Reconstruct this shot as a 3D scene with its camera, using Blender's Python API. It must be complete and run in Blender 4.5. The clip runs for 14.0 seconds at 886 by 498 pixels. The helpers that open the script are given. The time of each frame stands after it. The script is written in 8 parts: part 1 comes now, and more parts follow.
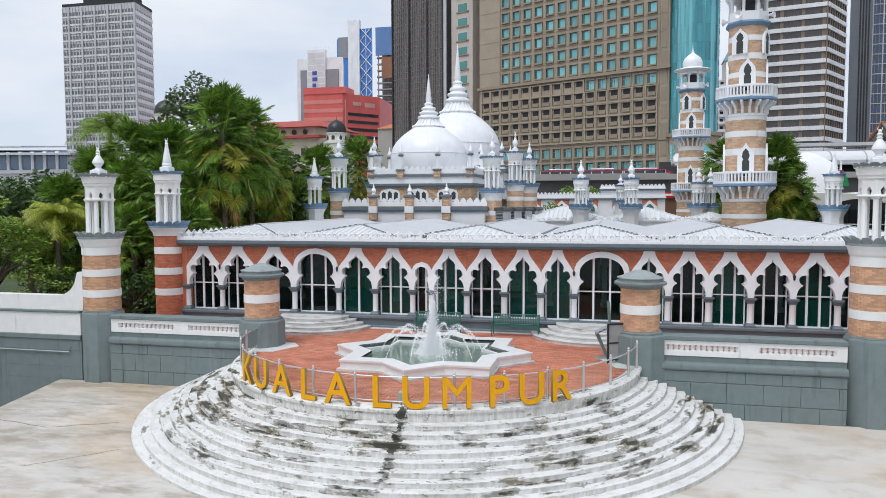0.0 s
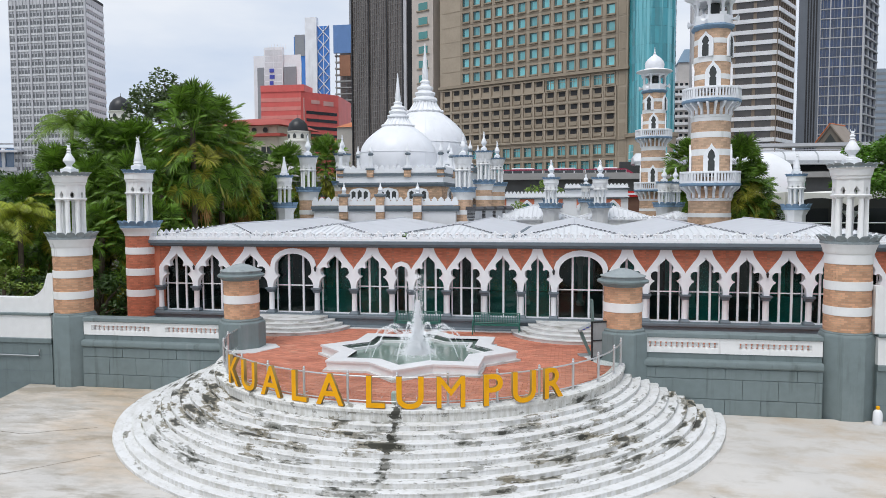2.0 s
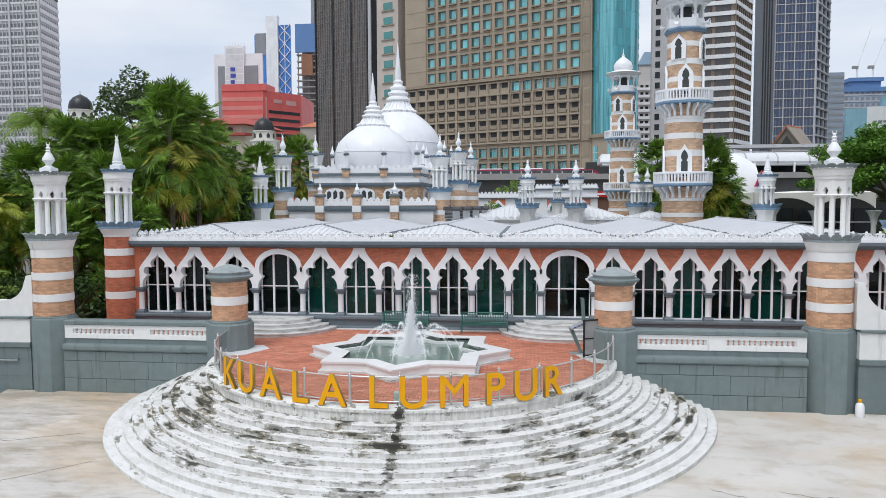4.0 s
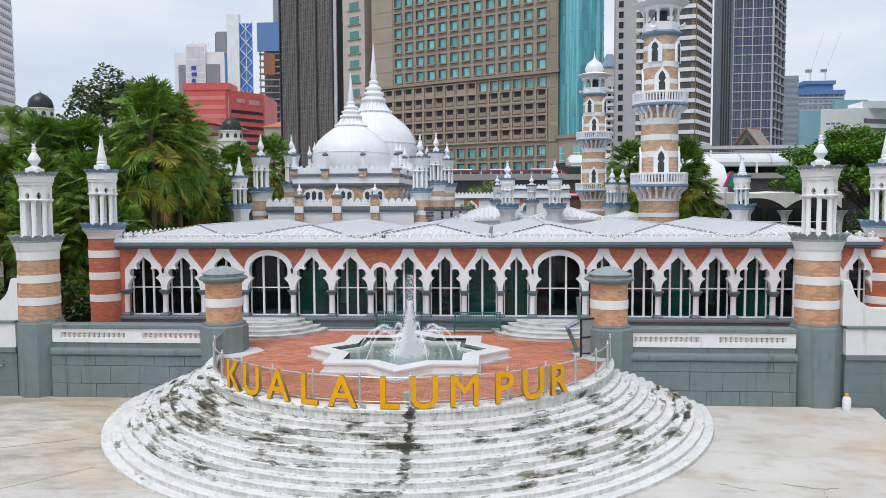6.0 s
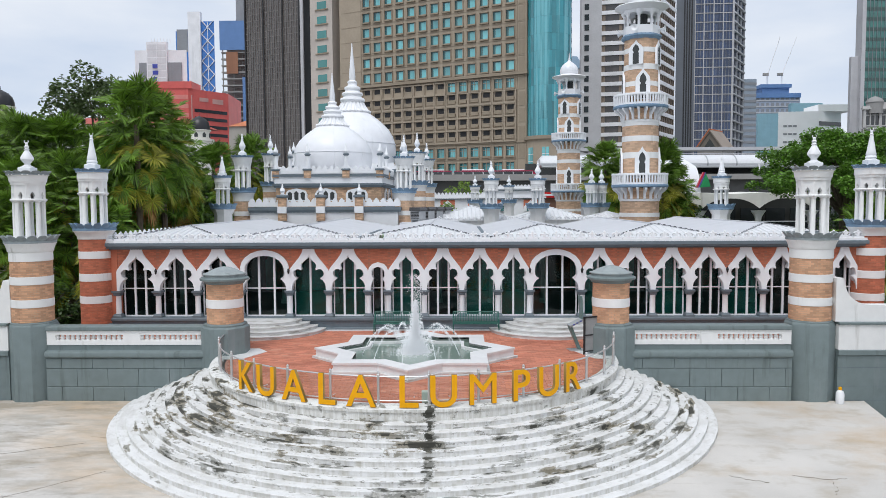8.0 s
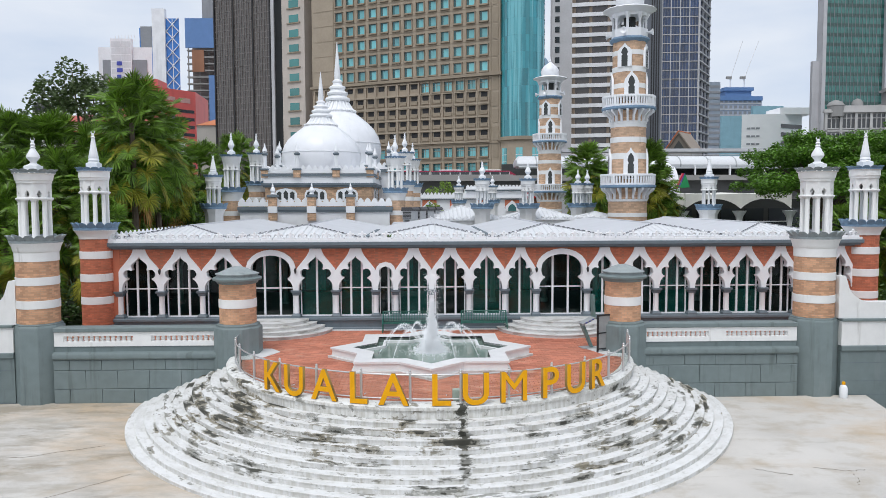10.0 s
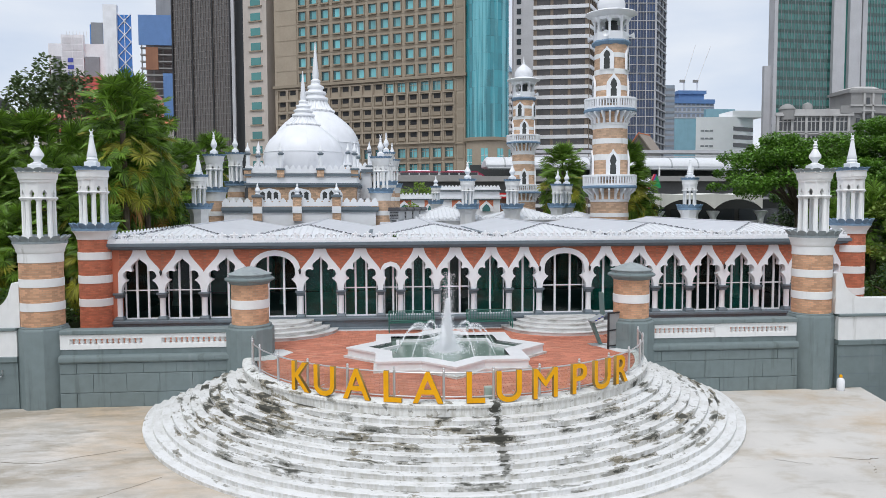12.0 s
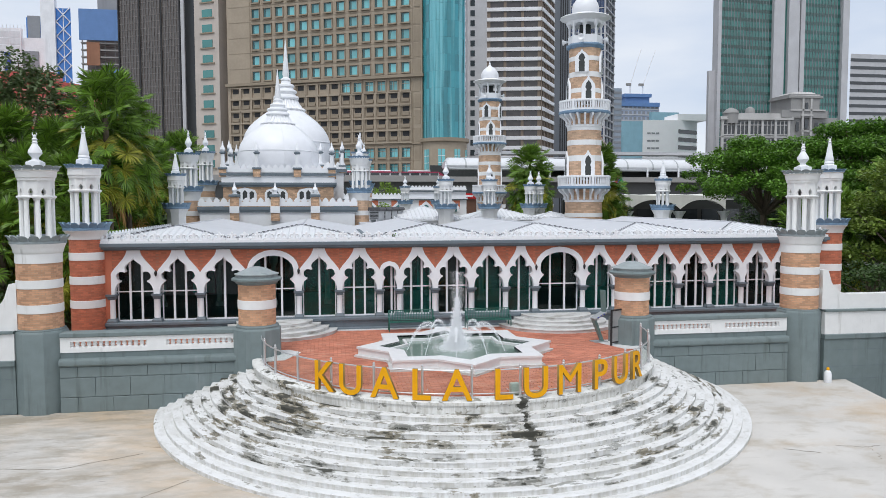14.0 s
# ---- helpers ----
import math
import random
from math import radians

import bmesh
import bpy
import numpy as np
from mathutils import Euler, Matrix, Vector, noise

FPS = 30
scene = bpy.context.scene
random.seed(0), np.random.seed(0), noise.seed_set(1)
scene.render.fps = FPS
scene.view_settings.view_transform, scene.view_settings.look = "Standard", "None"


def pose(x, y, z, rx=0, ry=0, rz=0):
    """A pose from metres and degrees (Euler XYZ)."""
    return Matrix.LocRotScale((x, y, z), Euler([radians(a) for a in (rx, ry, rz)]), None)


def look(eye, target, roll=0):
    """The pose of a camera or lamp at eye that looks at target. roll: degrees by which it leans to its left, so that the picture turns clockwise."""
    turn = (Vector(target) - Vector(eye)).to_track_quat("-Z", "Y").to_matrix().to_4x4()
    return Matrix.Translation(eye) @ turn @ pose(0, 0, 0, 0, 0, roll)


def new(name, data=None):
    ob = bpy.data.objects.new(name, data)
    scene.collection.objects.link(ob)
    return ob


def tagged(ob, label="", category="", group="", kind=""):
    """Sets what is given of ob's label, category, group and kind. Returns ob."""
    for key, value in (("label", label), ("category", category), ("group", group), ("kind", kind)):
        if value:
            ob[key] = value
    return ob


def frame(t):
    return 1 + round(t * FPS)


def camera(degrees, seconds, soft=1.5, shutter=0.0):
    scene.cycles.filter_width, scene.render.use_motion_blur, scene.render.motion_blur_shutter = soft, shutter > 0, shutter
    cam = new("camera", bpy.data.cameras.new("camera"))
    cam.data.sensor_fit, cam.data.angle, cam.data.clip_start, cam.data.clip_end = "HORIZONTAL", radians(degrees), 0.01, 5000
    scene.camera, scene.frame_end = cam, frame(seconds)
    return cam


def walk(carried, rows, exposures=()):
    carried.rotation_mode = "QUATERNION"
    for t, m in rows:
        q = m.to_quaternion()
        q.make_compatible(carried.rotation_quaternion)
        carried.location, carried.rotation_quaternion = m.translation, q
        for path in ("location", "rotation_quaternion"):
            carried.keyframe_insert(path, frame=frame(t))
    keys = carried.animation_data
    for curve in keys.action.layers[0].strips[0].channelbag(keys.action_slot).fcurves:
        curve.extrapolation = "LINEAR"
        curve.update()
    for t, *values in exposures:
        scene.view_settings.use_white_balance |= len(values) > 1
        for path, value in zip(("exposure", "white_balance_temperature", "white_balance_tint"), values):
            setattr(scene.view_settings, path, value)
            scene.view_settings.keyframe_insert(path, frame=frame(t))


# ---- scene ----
cam = camera(61.9, 14.0, soft=0.55)
PATH = [
    (0, (6.659, 0.477, 7.758), (6.2, 2.42, 7.631), -0.2),
    (0.5, (6.437, 0.438, 7.76), (6.0, 2.386, 7.632), -0.2),
    (1, (6.179, 0.364, 7.775), (5.772, 2.318, 7.645), -0.2),
    (1.5, (5.945, 0.351, 7.751), (5.568, 2.311, 7.622), -0.2),
    (2, (5.655, 0.268, 7.774), (5.309, 2.233, 7.644), -0.2),
    (2.5, (5.38, 0.225, 7.766), (5.061, 2.195, 7.636), -0.2),
    (3, (5.098, 0.169, 7.759), (4.804, 2.143, 7.629), -0.2),
    (5.5, (3.523, -0.14, 7.766), (3.356, 1.849, 7.637), -0.3),
    (6, (3.165, -0.21, 7.78), (3.023, 1.78, 7.651), -0.3),
    (6.5, (2.801, -0.252, 7.764), (2.683, 1.74, 7.636), -0.3),
    (7, (2.426, -0.306, 7.772), (2.332, 1.687, 7.644), -0.3),
    (7.5, (2.019, -0.367, 7.785), (1.951, 1.628, 7.656), -0.3),
    (8, (1.579, -0.409, 7.759), (1.537, 1.586, 7.631), -0.3),
    (10.5, (-0.858, -0.582, 7.729), (-0.784, 1.413, 7.602), -0.2),
    (11, (-1.422, -0.606, 7.714), (-1.322, 1.388, 7.588), -0.2),
    (11.5, (-2.01, -0.613, 7.698), (-1.879, 1.379, 7.572), -0.2),
    (12, (-2.581, -0.625, 7.707), (-2.412, 1.364, 7.581), -0.2),
    (12.5, (-3.175, -0.626, 7.7), (-2.968, 1.36, 7.574), -0.1),
    (13, (-3.766, -0.597, 7.693), (-3.524, 1.384, 7.567), -0.1),
    (13.5, (-4.363, -0.577, 7.683), (-4.087, 1.4, 7.558), -0.1),
    (14, (-4.967, -0.544, 7.672), (-4.656, 1.428, 7.547), -0.1),
]
walk(cam, [(t, look(eye, target, roll)) for t, eye, target, roll in PATH])

# ---- sky, sun ----
world = bpy.data.worlds.new("overcast_sky")
scene.world = world
world.use_nodes = True
wn, wl = world.node_tree.nodes, world.node_tree.links
wn.clear()
w_out, w_bg = wn.new("ShaderNodeOutputWorld"), wn.new("ShaderNodeBackground")
w_sky = wn.new("ShaderNodeTexSky")
w_sky.sky_type, w_sky.sun_disc = "NISHITA", False
w_sky.sun_elevation, w_sky.sun_rotation = radians(62), radians(200)
w_co, w_map, w_noise = wn.new("ShaderNodeTexCoord"), wn.new("ShaderNodeMapping"), wn.new("ShaderNodeTexNoise")
w_map.inputs["Scale"].default_value = (1.0, 1.0, 3.2)
w_noise.inputs["Scale"].default_value, w_noise.inputs["Detail"].default_value = 2.6, 6.0
w_ramp = wn.new("ShaderNodeValToRGB")
w_ramp.color_ramp.elements[0].position, w_ramp.color_ramp.elements[0].color = 0.3, (5.9, 6.9, 8.6, 1)
w_ramp.color_ramp.elements[1].position, w_ramp.color_ramp.elements[1].color = 0.66, (9.2, 9.5, 10.0, 1)
w_mix = wn.new("ShaderNodeMix")
w_mix.data_type = "RGBA"
w_mix.inputs["Factor"].default_value = 0.9
wl.new(w_co.outputs["Generated"], w_map.inputs["Vector"])
wl.new(w_map.outputs["Vector"], w_noise.inputs["Vector"])
wl.new(w_noise.outputs["Fac"], w_ramp.inputs["Fac"])
wl.new(w_sky.outputs["Color"], w_mix.inputs["A"])
wl.new(w_ramp.outputs["Color"], w_mix.inputs["B"])
wl.new(w_mix.outputs["Result"], w_bg.inputs["Color"])
w_bg.inputs["Strength"].default_value = 0.098
wl.new(w_bg.outputs["Background"], w_out.inputs["Surface"])

sun = new("sun", bpy.data.lights.new("sun", "SUN"))
sun.data.energy, sun.data.angle, sun.data.color = 1.7, radians(28), (0.975, 0.97, 0.955)
sun.matrix_world = look((-14, -26, 70), (0, 8, 0))
scene.view_settings.exposure = 0.05


# ---- materials ----
def material(name, colour, rough=0.6, metal=0.0, var=0.12, scale=3.0, fine=40.0, bump=0.15, stain=None, stain_scale=1.2,
             stain_at=0.58, stain_soft=0.1, piece=0.0, spec=0.5, streak=False, island=0.0):
    """A surface with grain, slow variation, optional stains or streaks, and variation from piece to piece."""
    m = bpy.data.materials.new(name)
    m.use_nodes = True
    n, l = m.node_tree.nodes, m.node_tree.links
    b = n["Principled BSDF"]
    b.inputs["Roughness"].default_value, b.inputs["Metallic"].default_value = rough, metal
    b.inputs["Specular IOR Level"].default_value = spec
    geo = n.new("ShaderNodeNewGeometry")
    slow, grain = n.new("ShaderNodeTexNoise"), n.new("ShaderNodeTexNoise")
    slow.inputs["Scale"].default_value, slow.inputs["Detail"].default_value = scale, 5.0
    grain.inputs["Scale"].default_value, grain.inputs["Detail"].default_value = fine, 3.0
    for t in (slow, grain):
        l.new(geo.outputs["Position"], t.inputs["Vector"])
    add = n.new("ShaderNodeMath")
    add.operation = "ADD"
    l.new(slow.outputs["Fac"], add.inputs[0])
    half = n.new("ShaderNodeMath")
    half.operation, half.inputs[1].default_value = "MULTIPLY", 0.5
    l.new(grain.outputs["Fac"], half.inputs[0])
    l.new(half.outputs[0], add.inputs[1])
    src = add.outputs[0]
    if piece or island:
        extra = n.new("ShaderNodeMath")
        extra.operation, extra.inputs[1].default_value = "MULTIPLY_ADD", (piece or island) * 2
        rnd = n.new("ShaderNodeObjectInfo").outputs["Random"] if piece else geo.outputs["Random Per Island"]
        l.new(rnd, extra.inputs[0])
        l.new(src, extra.inputs[2])
        src = extra.outputs[0]
    rng = n.new("ShaderNodeMapRange")
    hi = 1.05 + (piece or island) * 2
    rng.inputs["From Min"].default_value, rng.inputs["From Max"].default_value = 0.45, hi
    rng.inputs["To Min"].default_value, rng.inputs["To Max"].default_value = 1 - var, 1 + var
    l.new(src, rng.inputs["Value"])
    mul = n.new("ShaderNodeVectorMath")
    mul.operation = "SCALE"
    mul.inputs[0].default_value = colour
    l.new(rng.outputs["Result"], mul.inputs["Scale"])
    col = mul.outputs["Vector"]
    if stain:
        st, mp = n.new("ShaderNodeTexNoise"), n.new("ShaderNodeMapping")
        st.inputs["Scale"].default_value, st.inputs["Detail"].default_value = stain_scale, 8.0
        st.inputs["Roughness"].default_value = 0.62
        if streak:
            mp.inputs["Scale"].default_value = (1.0, 1.0, 0.12) if streak is True else streak
        l.new(geo.outputs["Position"], mp.inputs["Vector"])
        l.new(mp.outputs["Vector"], st.inputs["Vector"])
        r2 = n.new("ShaderNodeMapRange")
        r2.inputs["From Min"].default_value, r2.inputs["From Max"].default_value = stain_at, stain_at + stain_soft
        l.new(st.outputs["Fac"], r2.inputs["Value"])
        mx = n.new("ShaderNodeMix")
        mx.data_type = "RGBA"
        l.new(r2.outputs["Result"], mx.inputs["Factor"])
        l.new(col, mx.inputs["A"])
        mx.inputs["B"].default_value = (*stain, 1)
        col = mx.outputs["Result"]
    l.new(col, b.inputs["Base Color"])
    if bump:
        bp = n.new("ShaderNodeBump")
        bp.inputs["Strength"].default_value, bp.inputs["Distance"].default_value = bump, 0.02
        l.new(grain.outputs["Fac"], bp.inputs["Height"])
        l.new(bp.outputs["Normal"], b.inputs["Normal"])
    return m


WHITE = material("white_paint", (0.8, 0.8, 0.79), 0.55, var=0.05, bump=0.08, stain=(0.52, 0.51, 0.47), stain_scale=1.4, stain_at=0.62, stain_soft=0.2, streak=True)
CLEAN = material("clean_white_paint", (0.83, 0.84, 0.86), 0.5, var=0.03, bump=0.04)
DOMEW = material("dome_white", (0.8, 0.81, 0.84), 0.4, var=0.05, scale=1.2, bump=0.03, stain=(0.6, 0.62, 0.63), stain_scale=0.9, stain_at=0.6, stain_soft=0.25, streak=True)
GREY = material("grey_green_paint", (0.17, 0.213, 0.215), 0.6, var=0.1, bump=0.12, stain=(0.26, 0.29, 0.29), stain_scale=1.1, stain_at=0.6, stain_soft=0.2, streak=True)
TRIM = material("blue_grey_trim", (0.14, 0.175, 0.2), 0.6, var=0.12, bump=0.1)
LEAF = material("blue_grey_cresting", (0.17, 0.27, 0.38), 0.6, var=0.18, scale=6, bump=0.1)
LEAFG = material("grey_cresting", (0.27, 0.31, 0.32), 0.65, var=0.2, scale=6, bump=0.1)
TANBRICK = material("tan_brick", (0.59, 0.4, 0.27), 0.8, var=0.3, scale=2.0, bump=0.3, island=0.5)
REDBRICK = material("red_brick", (0.53, 0.17, 0.095), 0.8, var=0.3, scale=1.5, bump=0.3, island=0.5)
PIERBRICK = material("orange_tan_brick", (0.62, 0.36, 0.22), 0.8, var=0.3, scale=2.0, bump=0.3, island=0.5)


def brick_wall(name, light, dark, joint):
    """Bricks for far walls: courses laid along the wall, mottled from patch to patch."""
    m = material(name, light, 0.85, var=0.3, scale=0.9, fine=9.0, bump=0.2, stain=dark, stain_scale=0.9, stain_at=0.5, stain_soft=0.12)
    n, l = m.node_tree.nodes, m.node_tree.links
    b = n["Principled BSDF"]
    old = b.inputs["Base Color"].links[0].from_socket
    geo, sp, cb, ad, bt, mx = (n.new("ShaderNode" + k) for k in ("NewGeometry", "SeparateXYZ", "CombineXYZ", "Math", "TexBrick", "Mix"))
    l.new(geo.outputs["Position"], sp.inputs["Vector"])
    l.new(sp.outputs["X"], ad.inputs[0])
    l.new(sp.outputs["Y"], ad.inputs[1])
    l.new(ad.outputs[0], cb.inputs["X"])
    l.new(sp.outputs["Z"], cb.inputs["Y"])
    l.new(cb.outputs["Vector"], bt.inputs["Vector"])
    bt.inputs["Scale"].default_value = 1.0
    bt.inputs["Brick Width"].default_value, bt.inputs["Row Height"].default_value, bt.inputs["Mortar Size"].default_value = 0.36, 0.13, 0.012
    bt.inputs["Color1"].default_value, bt.inputs["Color2"].default_value = (0.62, 0.62, 0.62, 1), (1.25, 1.2, 1.15, 1)
    bt.inputs["Mortar"].default_value = (*joint, 1)
    mx.data_type, mx.blend_type = "RGBA", "MULTIPLY"
    mx.inputs["Factor"].default_value = 0.8
    l.new(old, mx.inputs["A"])
    l.new(bt.outputs["Color"], mx.inputs["B"])
    l.new(mx.outputs["Result"], b.inputs["Base Color"])
    return m


TANWALL = brick_wall("tan_brick_wall", (0.62, 0.42, 0.28), (0.46, 0.3, 0.2), (0.75, 0.72, 0.68))
MORTAR = material("mortar", (0.5, 0.37, 0.27), 0.9, var=0.15, bump=0.3)
REDMORTAR = material("red_mortar", (0.42, 0.18, 0.115), 0.9, var=0.15, bump=0.3)


def mould_material(name, colour, level, wash):
    """Painted steps: white worn to grey, drips and riser shade coloured onto upright faces, grey-green mould in long
    level patches with black cores.
    """
    m = bpy.data.materials.new(name)
    m.use_nodes = True
    n, l = m.node_tree.nodes, m.node_tree.links
    b = n["Principled BSDF"]
    b.inputs["Roughness"].default_value = 0.72
    geo, sep, comb = n.new("ShaderNodeNewGeometry"), n.new("ShaderNodeSeparateXYZ"), n.new("ShaderNodeCombineXYZ")
    l.new(geo.outputs["Position"], sep.inputs["Vector"])

    def calc(op, a, c=0.0, clamp=False):
        x = n.new("ShaderNodeMath")
        x.operation, x.use_clamp = op, clamp
        for k, v in enumerate((a, c)):
            if isinstance(v, (int, float)):
                x.inputs[k].default_value = v
            else:
                l.new(v, x.inputs[k])
        return x.outputs[0]

    def field(scale, size, detail=7.0, rough=0.62):
        mp, tx = n.new("ShaderNodeMapping"), n.new("ShaderNodeTexNoise")
        mp.inputs["Scale"].default_value = scale
        tx.inputs["Scale"].default_value, tx.inputs["Detail"].default_value, tx.inputs["Roughness"].default_value = size, detail, rough
        l.new(comb.outputs["Vector"], mp.inputs["Vector"])
        l.new(mp.outputs["Vector"], tx.inputs["Vector"])
        return tx.outputs["Fac"]

    def step_up(v, lo, hi, top=1.0):
        r = n.new("ShaderNodeMapRange")
        r.inputs["From Min"].default_value, r.inputs["From Max"].default_value, r.inputs["To Max"].default_value = lo, hi, top
        l.new(v, r.inputs["Value"])
        return r.outputs["Result"]

    def blend(f, a, c):
        x = n.new("ShaderNodeMix")
        x.data_type = "RGBA"
        l.new(f, x.inputs["Factor"])
        for v, k in ((a, "A"), (c, "B")):
            if isinstance(v, tuple):
                x.inputs[k].default_value = (*v, 1)
            else:
                l.new(v, x.inputs[k])
        return x.outputs["Result"]
    # along the arc, out from the centre, up
    dy = calc("SUBTRACT", 28.0, sep.outputs["Y"])
    l.new(calc("MULTIPLY", calc("ARCTAN2", sep.outputs["X"], dy), 9.0), comb.inputs["X"])
    l.new(calc("SQRT", calc("ADD", calc("POWER", sep.outputs["X"], 2.0), calc("POWER", dy, 2.0))), comb.inputs["Y"])
    l.new(calc("ADD", sep.outputs["Z"], calc("MULTIPLY", n.new("ShaderNodeObjectInfo").outputs["Random"], 23.0)), comb.inputs["Z"])
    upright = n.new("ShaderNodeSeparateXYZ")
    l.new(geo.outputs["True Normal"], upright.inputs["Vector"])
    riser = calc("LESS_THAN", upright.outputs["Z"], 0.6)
    out_r = calc("SQRT", calc("ADD", calc("POWER", sep.outputs["X"], 2.0), calc("POWER", dy, 2.0)))
    wide = field((0.22, 0.45, 0.0), 1.0, 3.0)
    patch, fleck = field((0.8, 2.4, 2.6), 1.0, 2.5, 0.55), field((4.2, 6.0, 6.0), 1.0, 7.0, 0.72)
    drip, film = field((4.5, 0.5, 0.6), 1.3, 6.0, 0.66), field((1.3, 2.2, 2.2), 1.0, 7.0, 0.68)
    west = step_up(calc("MULTIPLY", sep.outputs["X"], -1.0), 4.0, 8.0, 0.06)
    clean = step_up(out_r, 10.05, 10.4, 0.16)
    ragged = calc("ADD", calc("SUBTRACT", sep.outputs["X"], 0.74), calc("MULTIPLY", calc("SUBTRACT", fleck, 0.5), 0.8))
    run = calc("MULTIPLY", calc("LESS_THAN", calc("ABSOLUTE", ragged), 0.12), 0.2)
    run = calc("MULTIPLY", run, step_up(sep.outputs["Z"], 0.25, 0.5))
    base = blend(step_up(film, 0.44, 0.6, wash * 0.6), (colour[0], colour[1], colour[2]), (0.53, 0.52, 0.49))
    base = blend(step_up(fleck, 0.54, 0.62, wash * 0.45), base, (0.38, 0.37, 0.33))
    # Drips on upright faces only, also standing in for the risers' shade.
    riser_drip_shade = calc("MULTIPLY", riser, step_up(drip, 0.42, 0.7, wash))
    base = blend(riser_drip_shade, base, (0.4, 0.38, 0.32))
    total = calc("ADD", calc("ADD", patch, calc("MULTIPLY", wide, 0.55)), calc("ADD", calc("MULTIPLY", fleck, 0.5), calc("ADD", run, west)))
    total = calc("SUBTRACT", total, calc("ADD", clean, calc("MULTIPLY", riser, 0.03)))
    small = field((2.2, 4.6, 5.0), 1.2, 6.0, 0.7)
    base = blend(step_up(calc("SUBTRACT", small, clean), 0.6, 0.62, 0.75), base, (0.16, 0.155, 0.125))
    mould = blend(step_up(calc("ADD", wide, west), 0.5, 0.6), (0.24, 0.24, 0.215), (0.22, 0.19, 0.125))
    base = blend(step_up(total, level - 0.015, level + 0.01, 0.85), base, mould)
    base = blend(step_up(total, level + 0.07, level + 0.085, 0.95), base, (0.045, 0.045, 0.035))
    l.new(base, b.inputs["Base Color"])
    bp = n.new("ShaderNodeBump")
    bp.inputs["Strength"].default_value, bp.inputs["Distance"].default_value = 0.3, 0.02
    l.new(fleck, bp.inputs["Height"])
    l.new(bp.outputs["Normal"], b.inputs["Normal"])
    return m


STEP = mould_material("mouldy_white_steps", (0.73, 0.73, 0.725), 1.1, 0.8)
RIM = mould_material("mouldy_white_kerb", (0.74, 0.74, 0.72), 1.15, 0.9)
PLAZA = material("weathered_concrete", (0.56, 0.535, 0.5), 0.85, var=0.16, scale=0.35, bump=0.2, stain=(0.42, 0.37, 0.3), stain_scale=0.8, stain_at=0.5, stain_soft=0.22, streak=(0.8, 1.1, 1.0))


def rusty(m, tint, scale, at, soft, amount, stretch, west=0.0):
    """A second layer of stains or patches over a surface, thicker towards the west where asked."""
    n, l = m.node_tree.nodes, m.node_tree.links
    b = n["Principled BSDF"]
    old = b.inputs["Base Color"].links[0].from_socket
    geo, mp, tx, rg, mx = (n.new("ShaderNode" + k) for k in ("NewGeometry", "Mapping", "TexNoise", "MapRange", "Mix"))
    mp.inputs["Scale"].default_value = stretch
    mp.inputs["Location"].default_value = (31.0, 7.0, 3.0)
    tx.inputs["Scale"].default_value, tx.inputs["Detail"].default_value, tx.inputs["Roughness"].default_value = scale, 8.0, 0.66
    rg.inputs["From Min"].default_value, rg.inputs["From Max"].default_value, rg.inputs["To Max"].default_value = at, at + soft, amount
    mx.data_type = "RGBA"
    l.new(geo.outputs["Position"], mp.inputs["Vector"])
    l.new(mp.outputs["Vector"], tx.inputs["Vector"])
    val = tx.outputs["Fac"]
    if west:
        sp, ma = n.new("ShaderNodeSeparateXYZ"), n.new("ShaderNodeMath")
        l.new(geo.outputs["Position"], sp.inputs["Vector"])
        ma.operation, ma.inputs[1].default_value = "MULTIPLY_ADD", -west
        l.new(sp.outputs["X"], ma.inputs[0])
        l.new(val, ma.inputs[2])
        val = ma.outputs[0]
    l.new(val, rg.inputs["Value"])
    l.new(rg.outputs["Result"], mx.inputs["Factor"])
    l.new(old, mx.inputs["A"])
    mx.inputs["B"].default_value = (*tint, 1)
    l.new(mx.outputs["Result"], b.inputs["Base Color"])


rusty(PLAZA, (0.52, 0.36, 0.2), 0.22, 0.48, 0.2, 0.6, (0.6, 1.0, 1.0))
rusty(PLAZA, (0.27, 0.23, 0.17), 0.55, 0.64, 0.1, 0.7, (0.6, 1.5, 1.0), 0.009)
rusty(PLAZA, (0.12, 0.1, 0.08), 1.6, 0.69, 0.05, 0.5, (0.5, 2.4, 1.0), 0.004)
rusty(PLAZA, (0.34, 0.31, 0.26), 1.3, 0.5, 0.18, 0.5, (0.6, 1.7, 1.0), 0.006)
rusty(GREY, (0.07, 0.09, 0.085), 1.5, 0.55, 0.16, 0.6, (1.6, 1.6, 0.12))
rusty(WHITE, (0.3, 0.29, 0.25), 1.8, 0.62, 0.12, 0.5, (1.6, 1.6, 0.14))
PAVER = material("red_pavers", (0.5, 0.185, 0.115), 0.8, var=0.32, scale=0.8, bump=0.25, piece=0.4)
PAVERI = material("red_pavers_joined", (0.5, 0.185, 0.115), 0.8, var=0.32, scale=0.8, bump=0.25, island=0.4)
rusty(PAVER, (0.3, 0.085, 0.05), 0.7, 0.52, 0.14, 0.75, (0.7, 1.2, 1.0))
rusty(PAVERI, (0.3, 0.085, 0.05), 0.7, 0.52, 0.14, 0.75, (0.7, 1.2, 1.0))
# Pale patches vary the tone and paint in the pavers' wet shine.
rusty(PAVER, (0.66, 0.4, 0.29), 1.1, 0.58, 0.12, 0.6, (0.6, 1.4, 1.0))
rusty(PAVERI, (0.66, 0.4, 0.29), 1.1, 0.58, 0.12, 0.6, (0.6, 1.4, 1.0))
